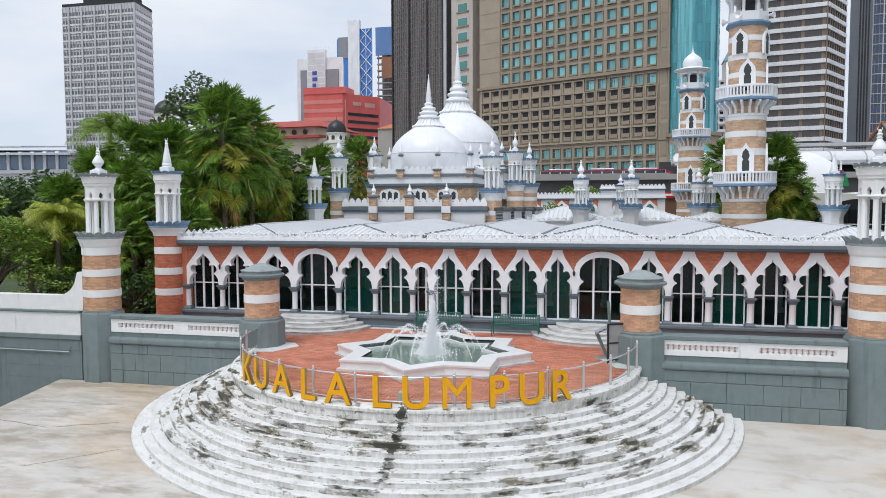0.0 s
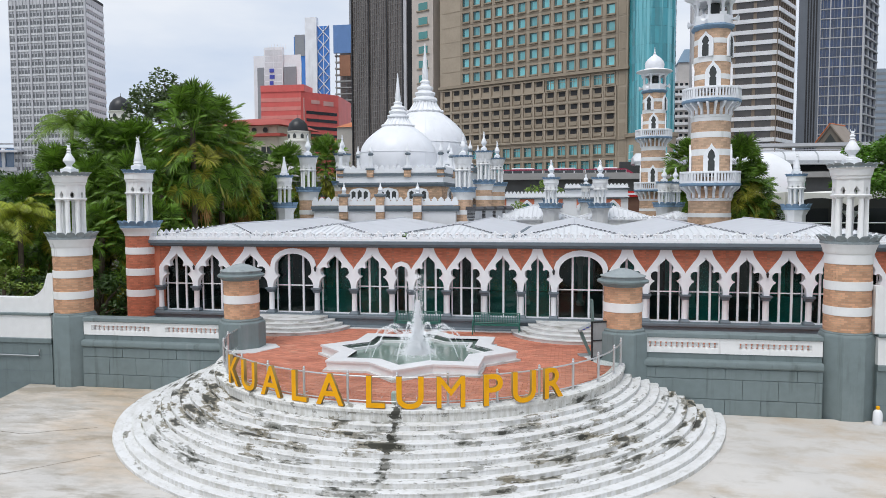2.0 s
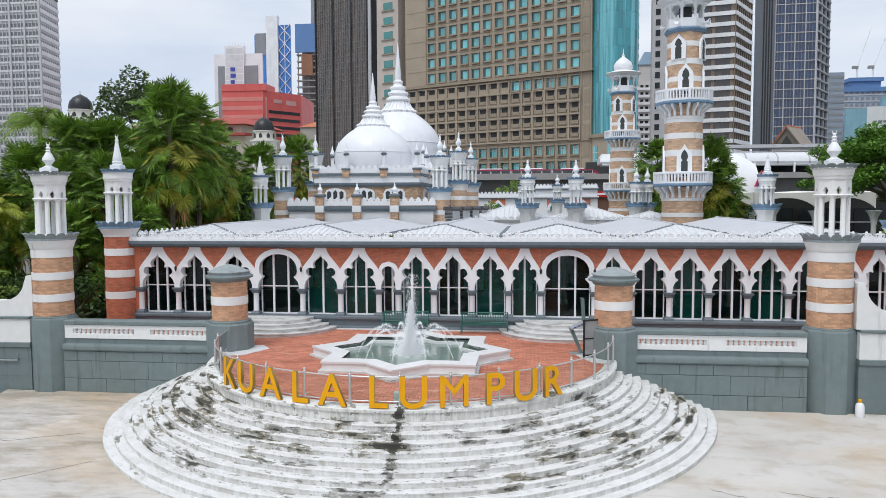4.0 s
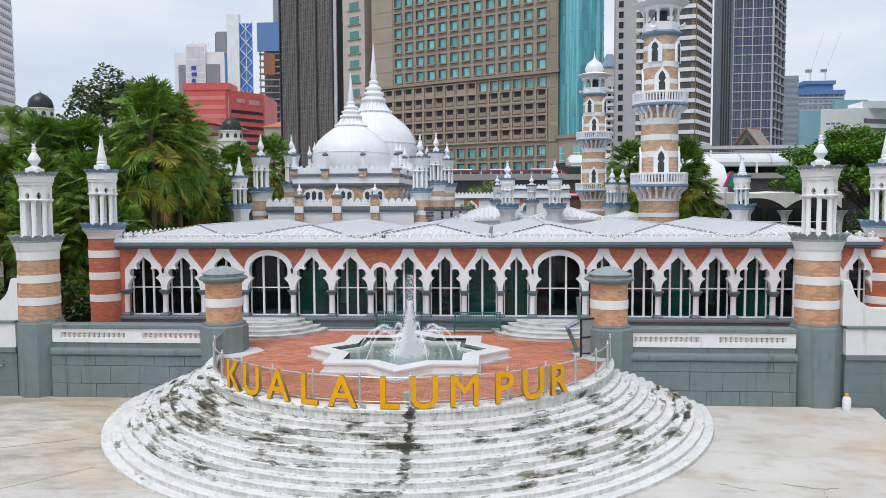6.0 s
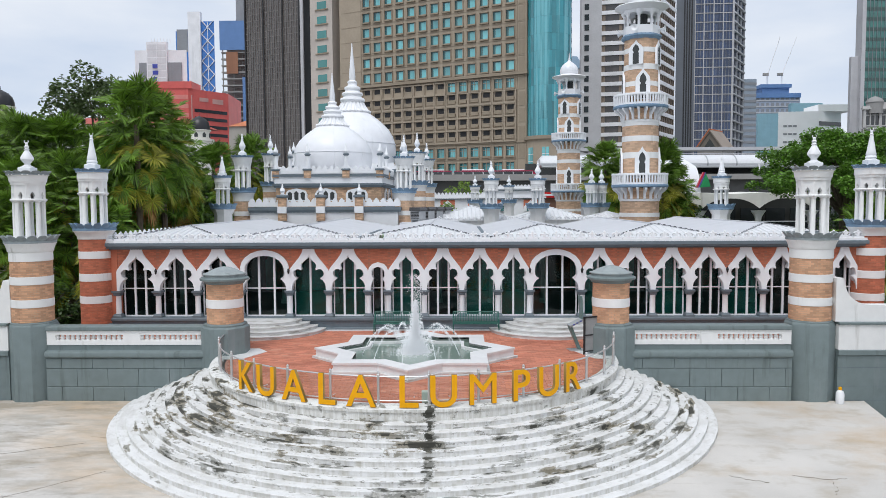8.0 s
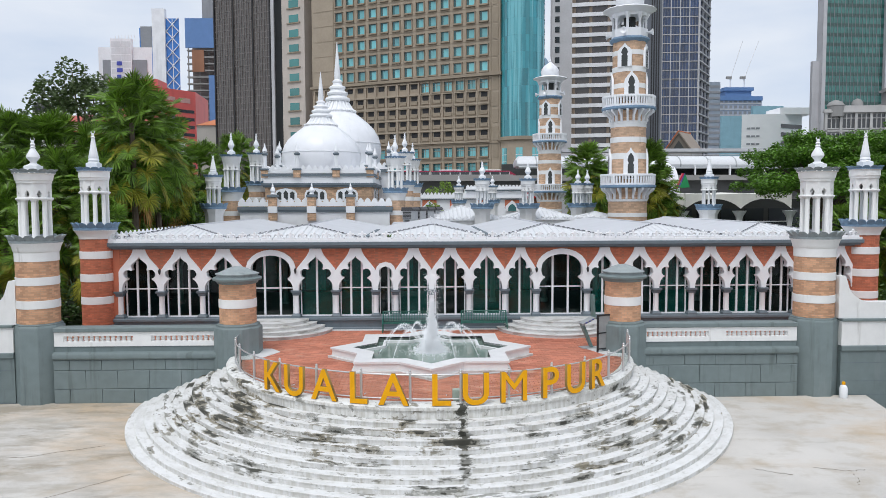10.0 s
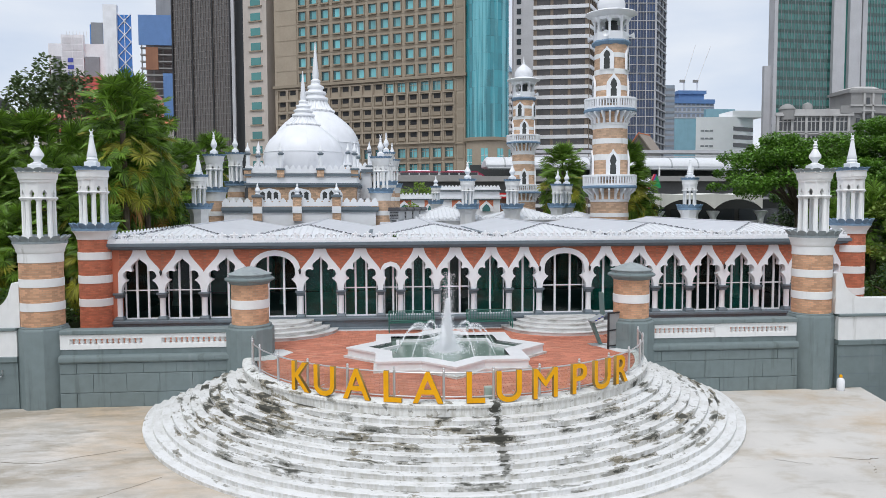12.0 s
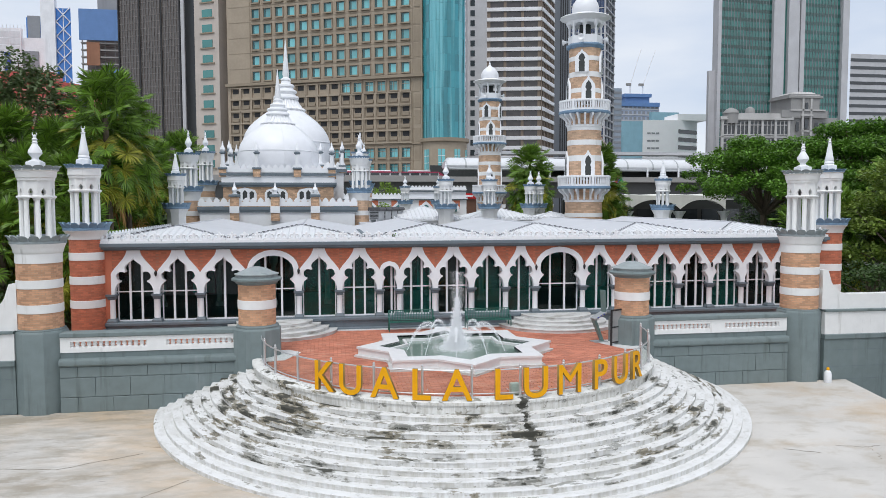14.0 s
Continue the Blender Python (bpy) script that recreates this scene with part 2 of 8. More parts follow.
ROOF = material("pale_grey_roof", (0.56, 0.57, 0.6), 0.6, var=0.05, scale=0.6, bump=0.05, stain=(0.42, 0.43, 0.45), stain_scale=0.5, stain_at=0.6, stain_soft=0.2)
METALROOF = material("white_metal_roof", (0.68, 0.69, 0.71), 0.45, var=0.06, bump=0.04)
MARBLE = material("white_marble", (0.74, 0.74, 0.74), 0.35, var=0.08, scale=2.5, bump=0.03)
WORN = material("worn_marble", (0.62, 0.62, 0.61), 0.5, var=0.14, scale=3.0, bump=0.08, stain=(0.36, 0.35, 0.32), stain_scale=2.0, stain_at=0.52, stain_soft=0.12, streak=(0.5, 1.0, 3.0))
GOLD = material("golden_yellow_paint", (0.8, 0.37, 0.0), 0.55, var=0.1, bump=0.03, spec=0.3)
STEEL = material("brushed_steel", (0.6, 0.61, 0.62), 0.35, 0.7, var=0.06, bump=0.03)
GREENPAINT = material("dark_green_paint", (0.02, 0.13, 0.1), 0.4, var=0.1, bump=0.04)
PALEMETAL = material("galvanised_metal", (0.4, 0.42, 0.43), 0.45, 0.3, var=0.1)
DARK = material("dark_interior", (0.05, 0.055, 0.055), 0.8, var=0.2, bump=0.0)
BLACK = material("black_rubber", (0.02, 0.02, 0.022), 0.6, var=0.1, bump=0.02)
BARK = material("bark", (0.13, 0.1, 0.075), 0.9, var=0.3, scale=4, bump=0.5)
SOIL = material("grass_and_soil", (0.05, 0.075, 0.025), 0.95, var=0.4, scale=0.5, bump=0.3)


def glass_material(name, tint, rough=0.03, alpha=0.3, film=None):
    """A pane: clear body with a tint and a real surface gloss. film: a flat coat for painted-in reflections and depth.
    """
    m = bpy.data.materials.new(name)
    m.use_nodes = True
    n, l = m.node_tree.nodes, m.node_tree.links
    n.clear()
    out, mix, tr, gl, fr = (n.new("ShaderNode" + k) for k in ("OutputMaterial", "MixShader", "BsdfTransparent", "BsdfGlossy", "Fresnel"))
    tr.inputs["Color"].default_value = (*tint, 1)
    gl.inputs["Roughness"].default_value = rough
    fr.inputs["IOR"].default_value = 1.5
    l.new(fr.outputs["Fac"], mix.inputs["Fac"])
    body = tr.outputs["BSDF"]
    if film:
        df, m2 = n.new("ShaderNodeBsdfDiffuse"), n.new("ShaderNodeMixShader")
        df.inputs["Color"].default_value = (*film, 1)
        m2.inputs["Fac"].default_value = alpha
        l.new(body, m2.inputs[1])
        l.new(df.outputs["BSDF"], m2.inputs[2])
        body = m2.outputs["Shader"]
    l.new(body, mix.inputs[1])
    l.new(gl.outputs["BSDF"], mix.inputs[2])
    l.new(mix.outputs["Shader"], out.inputs["Surface"])
    return m


# Same glass twice: the coats paint in dark depth and teal reflections.
PANE = glass_material("clear_pane", (0.35, 0.58, 0.53), alpha=0.2, film=(0.002, 0.012, 0.011))
PANE2 = glass_material("teal_pane", (0.3, 0.68, 0.6), alpha=0.34, film=(0.003, 0.1, 0.08))
RAILGLASS = glass_material("rail_glass", (0.9, 0.95, 0.93))


# ---- building kit ----
class Mesh:
    """Collects corners and faces of one mesh."""

    def __init__(self):
        self.v, self.f = [], []

    def add(self, pts, faces):
        k = len(self.v)
        self.v += [tuple(p) for p in pts]
        self.f += [tuple(k + i for i in fc) for fc in faces]
        return self

    def box(self, x0, x1, y0, y1, z0, z1, bev=0.0):
        if bev:
            b = bev
            p = [(x0 + b, y0 + b), (x1 - b, y0 + b), (x1 - b, y1 - b), (x0 + b, y1 - b)]
            q = [(x0, y0), (x1, y0), (x1, y1), (x0, y1)]
            rows = [[(*c, z0) for c in p], [(*c, z0 + b) for c in q], [(*c, z1 - b) for c in q], [(*c, z1) for c in p]]
            return self.stack(rows)
        return self.stack([[(x0, y0, z), (x1, y0, z), (x1, y1, z), (x0, y1, z)] for z in (z0, z1)])

    def stack(self, rings, caps=True, closed=True):
        n = len(rings[0])
        pts = [p for r in rings for p in r]
        fc = []
        for i in range(len(rings) - 1):
            for j in range(n if closed else n - 1):
                a, b = i * n + j, i * n + (j + 1) % n
                fc.append((a, b, b + n, a + n))
        if caps:
            fc.append(tuple(reversed(range(n))))
            fc.append(tuple(range((len(rings) - 1) * n, len(rings) * n)))
        return self.add(pts, fc)

    def lathe(self, profile, seg=24, at=(0, 0), turn=0.0, squash=1.0, caps=True):
        return self.stack([[(at[0] + r * math.cos(2 * math.pi * j / seg + turn), at[1] + squash * r * math.sin(2 * math.pi * j / seg + turn), z)
                            for j in range(seg)] for r, z in profile], caps)

    def prism(self, poly, y0, y1):
        """An outline in x and z, pushed from y0 to y1."""
        n = len(poly)
        pts = [(x, y0, z) for x, z in poly] + [(x, y1, z) for x, z in poly]
        fc = [tuple(range(n)), tuple(reversed(range(n, 2 * n)))]
        fc += [(j, n + j, n + (j + 1) % n, (j + 1) % n) for j in range(n)]
        return self.add(pts, fc)

    def slab(self, poly, z0, z1):
        """An outline in x and y, from z0 to z1."""
        return self.stack([[(x, y, z) for x, y in poly] for z in (z0, z1)])

    def tube(self, pts, r, seg=6):
        rings = []
        for i, p in enumerate(pts):
            a, b = Vector(pts[max(i - 1, 0)]), Vector(pts[min(i + 1, len(pts) - 1)])
            d = (b - a).normalized()
            u = d.cross(Vector((0, 0, 1)) if abs(d.z) < 0.95 else Vector((1, 0, 0))).normalized()
            w = d.cross(u)
            rr = r[i] if isinstance(r, (list, tuple)) else r
            rings.append([tuple(Vector(p) + u * rr * math.cos(2 * math.pi * j / seg) - w * rr * math.sin(2 * math.pi * j / seg)) for j in range(seg)])
        return self.stack(rings)

    def ball(self, c, r, seg=8, rows=5, sz=1.0):
        return self.lathe([(max(r * math.sin(math.pi * i / rows), 0.001), c[2] - sz * r * math.cos(math.pi * i / rows)) for i in range(rows + 1)], seg, c[:2])

    def moved(self, m):
        self.v = [tuple(m @ Vector(p)) for p in self.v]
        return self

    def data(self, name, mat, sharp=35):
        me = bpy.data.meshes.new(name)
        me.from_pydata(self.v, [], self.f)
        me.materials.append(mat)
        if sharp:
            me.shade_smooth()
            me.set_sharp_from_angle(angle=radians(sharp))
        return me


def part(name, mesh, mat, parent=None, label="", sharp=35):
    ob = new(name, mesh.data(name, mat, sharp) if isinstance(mesh, Mesh) else mesh)
    if parent:
        ob.parent = parent
    if label:
        ob["label"] = label
    return ob


def thing(name, label, category, group="", kind="", at=(0, 0, 0), rz=0):
    ob = new(name)
    ob.empty_display_size = 0.2
    ob.matrix_basis = pose(*at, 0, 0, rz)
    return tagged(ob, label, category, group, kind)


def single(name, mesh, mat, label, category="", group="", kind="", sharp=35):
    return tagged(part(name, mesh, mat, sharp=sharp), label, category, group, kind)

# ---- ground, platform, stair, terrace ----
TZ = 1.88   # terrace level
CY = 28.0   # centre of the round stair


def plaza_z(y):
    return -0.25 * (28 - y) / 11


g = Mesh()
g.box(-2500, 2500, 28.6, 3000, -6, 1.5)
single("ground", g, material("city_paving", (0.24, 0.24, 0.225), 0.9, var=0.3, scale=0.05, bump=0.1, stain=(0.09, 0.09, 0.085), stain_scale=0.04, stain_at=0.52), "grey paved ground and roads of the city", kind="structure")
g = Mesh()
g.box(-120, -15.4, 28.72, 92, 1.4, 1.53).box(20.6, 120, 28.72, 64, 1.4, 1.53)
single("grass_bank", g, SOIL, "dark grassy soil of the river bank", kind="structure")
g = Mesh()
g.add([(-600, -600, -4.2), (600, -600, -4.2), (600, 28.6, -4.2), (-600, 28.6, -4.2)], [(0, 1, 2, 3)])
single("water", g, material("river_water", (0.12, 0.11, 0.08), 0.12, var=0.2, bump=0.05), "brown river water below the platform", kind="structure")
g = Mesh()
edge = [(-17.25, 28.0), (-13.2, 6.0), (-9.0, -8.0), (9.0, -8.0), (13.4, 6.0), (17.2, 28.0)]
top = [(x, y, plaza_z(y)) for x, y in edge]
g.stack([[(x, y, -5) for x, y in edge], top])
g.f[-1] = tuple(g.f[-1])
single("plaza", g, PLAZA, "pale weathered concrete platform with brown stains", kind="structure")

JOINTC = material("dirty_joint", (0.2, 0.17, 0.13), 0.9, var=0.3, scale=6.0)
for jt in ([(-10.9, 18.9), (-9.9, 19.8), (-8.9, 20.8)], [(-15.2, 22.6), (-12.9, 22.2), (-10.7, 23.2)], [(9.35, 20.6), (9.8, 20.3), (10.3, 20.1)], [(11.2, 20.6), (12.1, 20.3), (12.6, 20.4)], [(12.1, 20.3), (12.0, 19.7), (11.74, 19.3)]):
    jm = Mesh()
    jl, wd = [], 0.018
    for (xa, ya), (xb, yb) in zip(jt, jt[1:]):
        for q in range(6):
            t = q / 6
            jl.append((xa + (xb - xa) * t + 0.03 * math.sin(9 * t + xa), ya + (yb - ya) * t + 0.03 * math.sin(11 * t + ya)))
    jl.append(jt[-1])
    jm.stack([[(x, y - wd, plaza_z(y - wd) + 0.004), (x, y + wd, plaza_z(y + wd) + 0.004)] for x, y in jl], caps=False, closed=False)
    single("plaza_joint", jm, JOINTC, "dark cracked joint in the concrete platform", kind="structure", sharp=0)

stair = thing("round_stair", "wide semicircular white stair with black mould stains", "stair", kind="structure")
NSTEP = 11
SX = -0.1  # the stair's centre


def stair_radii(k):
    return 7.6 + 0.317 * k, 7.67 + 0.282 * k


def stair_z(k, phi):
    side, front = 1.5 - 0.142 * (k - 1), 1.48 - 0.165 * (k - 1)
    return side + (front - side) * math.cos(phi) ** 2


def sweep_ring(profile, seg=72, lo=-90, hi=90):
    """profile: a function of the angle giving (radius in x, radius in y, z) points."""
    m = Mesh()
    rings = []
    for j in range(seg + 1):
        ph = radians(lo + (hi - lo) * j / seg)
        rings.append([(a * math.sin(ph) + SX, CY - b * math.cos(ph), z) for a, b, z in profile(ph)])
    return m.stack(rings)


for k in range(1, NSTEP + 1):
    def prof(ph, k=k):
        a0, b0 = stair_radii(k - 1)
        a, b = stair_radii(k)
        z = stair_z(k, ph)
        w = 0.005 * math.sin(ph * 23 + k) + 0.004 * math.sin(ph * 61 + 2 * k)
        low = z - 0.24
        return [(a0 - 0.1, b0 - 0.1, z + 0.004), (a0 - 0.1, b0 - 0.1, low), (a - 0.012, b - 0.012, low), (a - 0.012, b - 0.012, z - 0.05), (a + w, b + w, z - 0.042), (a + w, b + w, z - 0.012), (a - 0.012 + w, b - 0.012 + w, z)]
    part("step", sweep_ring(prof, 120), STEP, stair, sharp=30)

terrace = thing("terrace", "red brick paved terrace with a white kerb", "terrace", kind="structure")


def rim_prof(ph):
    return [(7.25, 7.2, TZ + 0.01), (7.25, 7.2, 1.2), (7.63, 7.65, 1.2), (7.63, 7.65, TZ - 0.14), (7.68, 7.7, TZ - 0.13), (7.68, 7.7, TZ - 0.05), (7.66, 7.68, TZ - 0.03), (7.55, 7.52, TZ + 0.012)]


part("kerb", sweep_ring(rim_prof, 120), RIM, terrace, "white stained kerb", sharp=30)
g = Mesh()
arc = [(7.24 * math.sin(radians(a)), CY - 7.19 * math.cos(radians(a))) for a in range(-90, 91, 3)]
g.slab(arc + [(7.24, 33.2), (-7.24, 33.2)], 1.2, TZ - 0.03)
part("paving_bed", g, REDMORTAR, terrace)
g = Mesh()
g.box(-20, -7.24, 28.7, 33.2, 1.3, TZ - 0.02).box(7.24, 24, 28.7, 33.2, 1.3, TZ - 0.02)
part("side_paving", g, REDMORTAR, terrace, "plain red paving behind the parapet")

# ---- river wall ----
WY = 27.95


def river_wall(name, x0, x1):
    w = thing(name, "grey-green painted river wall with white pierced parapet", "wall", kind="structure")
    m = Mesh()
    m.box(x0, x1, WY + 0.035, 28.7, -0.6, 1.72)
    part("wall_core", m, GREY, w)
    m = Mesh()
    prof = [(WY - 0.02, 1.70), (WY - 0.09, 1.76), (WY - 0.11, 1.86), (WY - 0.08, 1.94), (WY + 0.0, 1.99), (28.6, 1.99), (28.6, 1.70)]
    m.stack([[(x, y, z) for y, z in prof] for x in (x0, x1)])
    part("ledge", m, GREY, w, "rounded grey ledge")
    m = Mesh()
    m.box(x0, x1, WY + 0.16, 28.6, 1.95, 2.2)
    part("upper_band", m, GREY, w)
    m = Mesh()
    m.box(x0, x1, WY + 0.05, 28.6, 2.76, 2.94, 0.03)
    part("coping", m, GREY, w, "grey coping")
    return w


for nm, x0, x1 in (("wall_west", -14.65, -7.9), ("wall_east", 8.05, 14.4)):
    w = river_wall(nm, x0, x1)
    # masonry courses
    rows = [(-0.6, -0.02), (-0.01, 0.55), (0.56, 1.28), (1.29, 1.69)]
    for i, (z0, z1) in enumerate(rows):
        xs = x0 - (0.6 if i % 2 else 0)
        while xs < x1:
            a, b = max(xs, x0), min(xs + 1.22, x1)
            if b - a > 0.1:
                m = Mesh()
                m.box(a + 0.008, b - 0.008, WY, WY + 0.05, z0 + 0.008, z1 - 0.008, 0.012)
                part("block", m, GREY, w)
            xs += 1.22
    # pierced parapet panel
    n_panels = 2
    pw = (x1 - x0) / n_panels
    for p_i in range(n_panels):
        a, b = x0 + p_i * pw, x0 + (p_i + 1) * pw
        m = Mesh()
        ya, yb = WY + 0.12, WY + 0.42
        m.box(a, b, ya, yb, 2.2, 2.38).box(a, b, ya, yb, 2.6, 2.76)
        m.box(a, a + 0.35, ya, yb, 2.38, 2.6).box(b - 0.35, b, ya, yb, 2.38, 2.6)
        part("parapet_panel", m, WHITE, w, "white parapet panel")
        nb = 13
        st = (b - a - 0.7) / nb
        bal = Mesh()
        bal.lathe([(0.1, 2.37), (0.1, 2.39), (0.06, 2.41), (0.09, 2.47), (0.065, 2.55), (0.06, 2.57), (0.1, 2.59), (0.1, 2.61)], 8)
        me = bal.data("baluster", WHITE)
        for q in range(nb + 1):
            ob = part("baluster", me, WHITE, w)
            ob.location = (a + 0.35 + q * st, (ya + yb) / 2, 0)

# the wall goes on beyond the tall pillars, white with a swept top
for sgn, nm in ((-1, "wall_far_west"), (1, "wall_far_east")):
    w = thing(nm, "white rendered wall with swept top over grey masonry", "wall", kind="structure")
    xi, xo = 16.2, 60
    m = Mesh()
    m.box(*sorted((sgn * xi, sgn * xo)), WY + 0.14, 28.7, -4.5, 1.75)
    part("lower_wall", m, GREY, w, "grey masonry below")
    m = Mesh()
    for z in (-0.01, 0.55, 1.28):
        m.box(*sorted((sgn * xi, sgn * xo)), WY + 0.135, WY + 0.2, z, z + 0.012)
    part("joint", m, TRIM, w)
    m = Mesh()
    m.box(*sorted((sgn * xi, sgn * xo)), WY + 0.08, 28.7, 1.75, 1.98, 0.03)
    part("string_course", m, GREY, w)
    m = Mesh()
    m.box(*sorted((sgn * xi, sgn * xo)), WY + 0.12, 28.65, 1.98, 2.95)
    part("white_band", m, WHITE, w)
    m = Mesh()
    m.box(*sorted((sgn * xi, sgn * xo)), WY + 0.05, 28.7, 2.95, 3.06, 0.02)
    part("moulding", m, GREY, w)
    m = Mesh()
    poly = [(16.1, 3.06), (16.1, 4.75), (16.35, 4.75), (16.42, 4.55)]
    poly += [(16.45 + 1.0 * (1 - math.cos(radians(a))), 4.55 - 0.85 * math.sin(radians(a))) for a in range(10, 91, 10)]
    poly += [(60, 3.72), (60, 3.06)]
    m.prism([(sgn * x, z) for x, z in (poly if sgn > 0 else poly)], WY + 0.2, 28.6)
    part("swept_top", m, WHITE, w, "white swept parapet")


# ---- pillars with lanterns ----
def brick_drum(thing_ob, r, z0, z1, mat, mortar, name="brickwork", course=0.075, length=0.22):
    """A round brick drum: mortar core and one joined shell of single bricks."""
    m = Mesh()
    m.lathe([(r - 0.012, z0), (r - 0.012, z1)], 40)
    part("core", m, mortar, thing_ob)
    n_rows = max(1, round((z1 - z0) / course))
    h = (z1 - z0) / n_rows
    n = max(8, round(2 * math.pi * r / length))
    m = Mesh()
    for i in range(n_rows):
        off = 0.5 * (i % 2)
        for j in range(n):
            a0, a1 = 2 * math.pi * (j + off + 0.03) / n, 2 * math.pi * (j + off + 0.97) / n
            za, zb = z0 + i * h + 0.005, z0 + (i + 1) * h - 0.005
            ro = r + random.uniform(-0.002, 0.004)
            am = (a0 + a1) / 2
            p = [(rr * math.cos(a), rr * math.sin(a), z) for z in (za, zb) for rr, a in ((r - 0.02, a0), (ro, a0), (ro * 1.001, am), (ro, a1), (r - 0.02, a1))]
            m.add(p, [(1, 2, 7, 6), (2, 3, 8, 7), (0, 1, 6, 5), (3, 4, 9, 8), (5, 6, 7, 8, 9), (0, 4, 3, 2, 1)])
    ob = part(name, m, mat, thing_ob, sharp=0)
    ob["kind"] = "stuff"
    return ob


def petal_ring(r, z, h, n, lobe=0.13):
    """A moulded ring carrying separate rounded petals that lean outward."""
    m = Mesh()
    m.lathe([(r * 0.86, z - 0.02), (r * 0.95, z), (r * 0.95, z + h * 0.22), (r * 0.9, z + h * 0.3), (r * 0.88, z + h * 0.62), (r * 0.6, z + h * 0.62)], 32)
    half = math.pi / n
    rows = ((0.93, 0.16, 0.8), (0.97, 0.42, 0.94), (1.02, 0.7, 0.9), (1.07, 0.9, 0.62), (1.09, 0.98, 0.25))
    for j in range(n):
        a = 2 * math.pi * (j + 0.5) / n
        pts = []
        for back in (0.0, 0.06):
            for f, v, w in rows:
                for q in (-1, 0, 1):
                    rr = r * (f - back - (0.045 if q else 0.0))
                    pts.append((rr * math.cos(a + q * w * half), rr * math.sin(a + q * w * half), z + h * v))
        k, fc = len(rows), []
        for i in range(k - 1):
            for q in range(2):
                b = i * 3 + q
                fc += [(b, b + 1, b + 4, b + 3), (3 * k + b + 3, 3 * k + b + 4, 3 * k + b + 1, 3 * k + b)]
            fc += [(i * 3, i * 3 + 3, 3 * k + i * 3 + 3, 3 * k + i * 3), (i * 3 + 5, i * 3 + 2, 3 * k + i * 3 + 2, 3 * k + i * 3 + 5)]
        b = 3 * (k - 1)
        fc += [(b, b + 1, 3 * k + b + 1, 3 * k + b), (b + 1, b + 2, 3 * k + b + 2, 3 * k + b + 1)]
        m.add(pts, fc)
    return m


def cresting(th, r, z, h, mat, n=16, seg=24):
    part("ring", petal_ring(r, z, h, n), mat, th, "moulded ring of rounded petals", sharp=40)
    return th


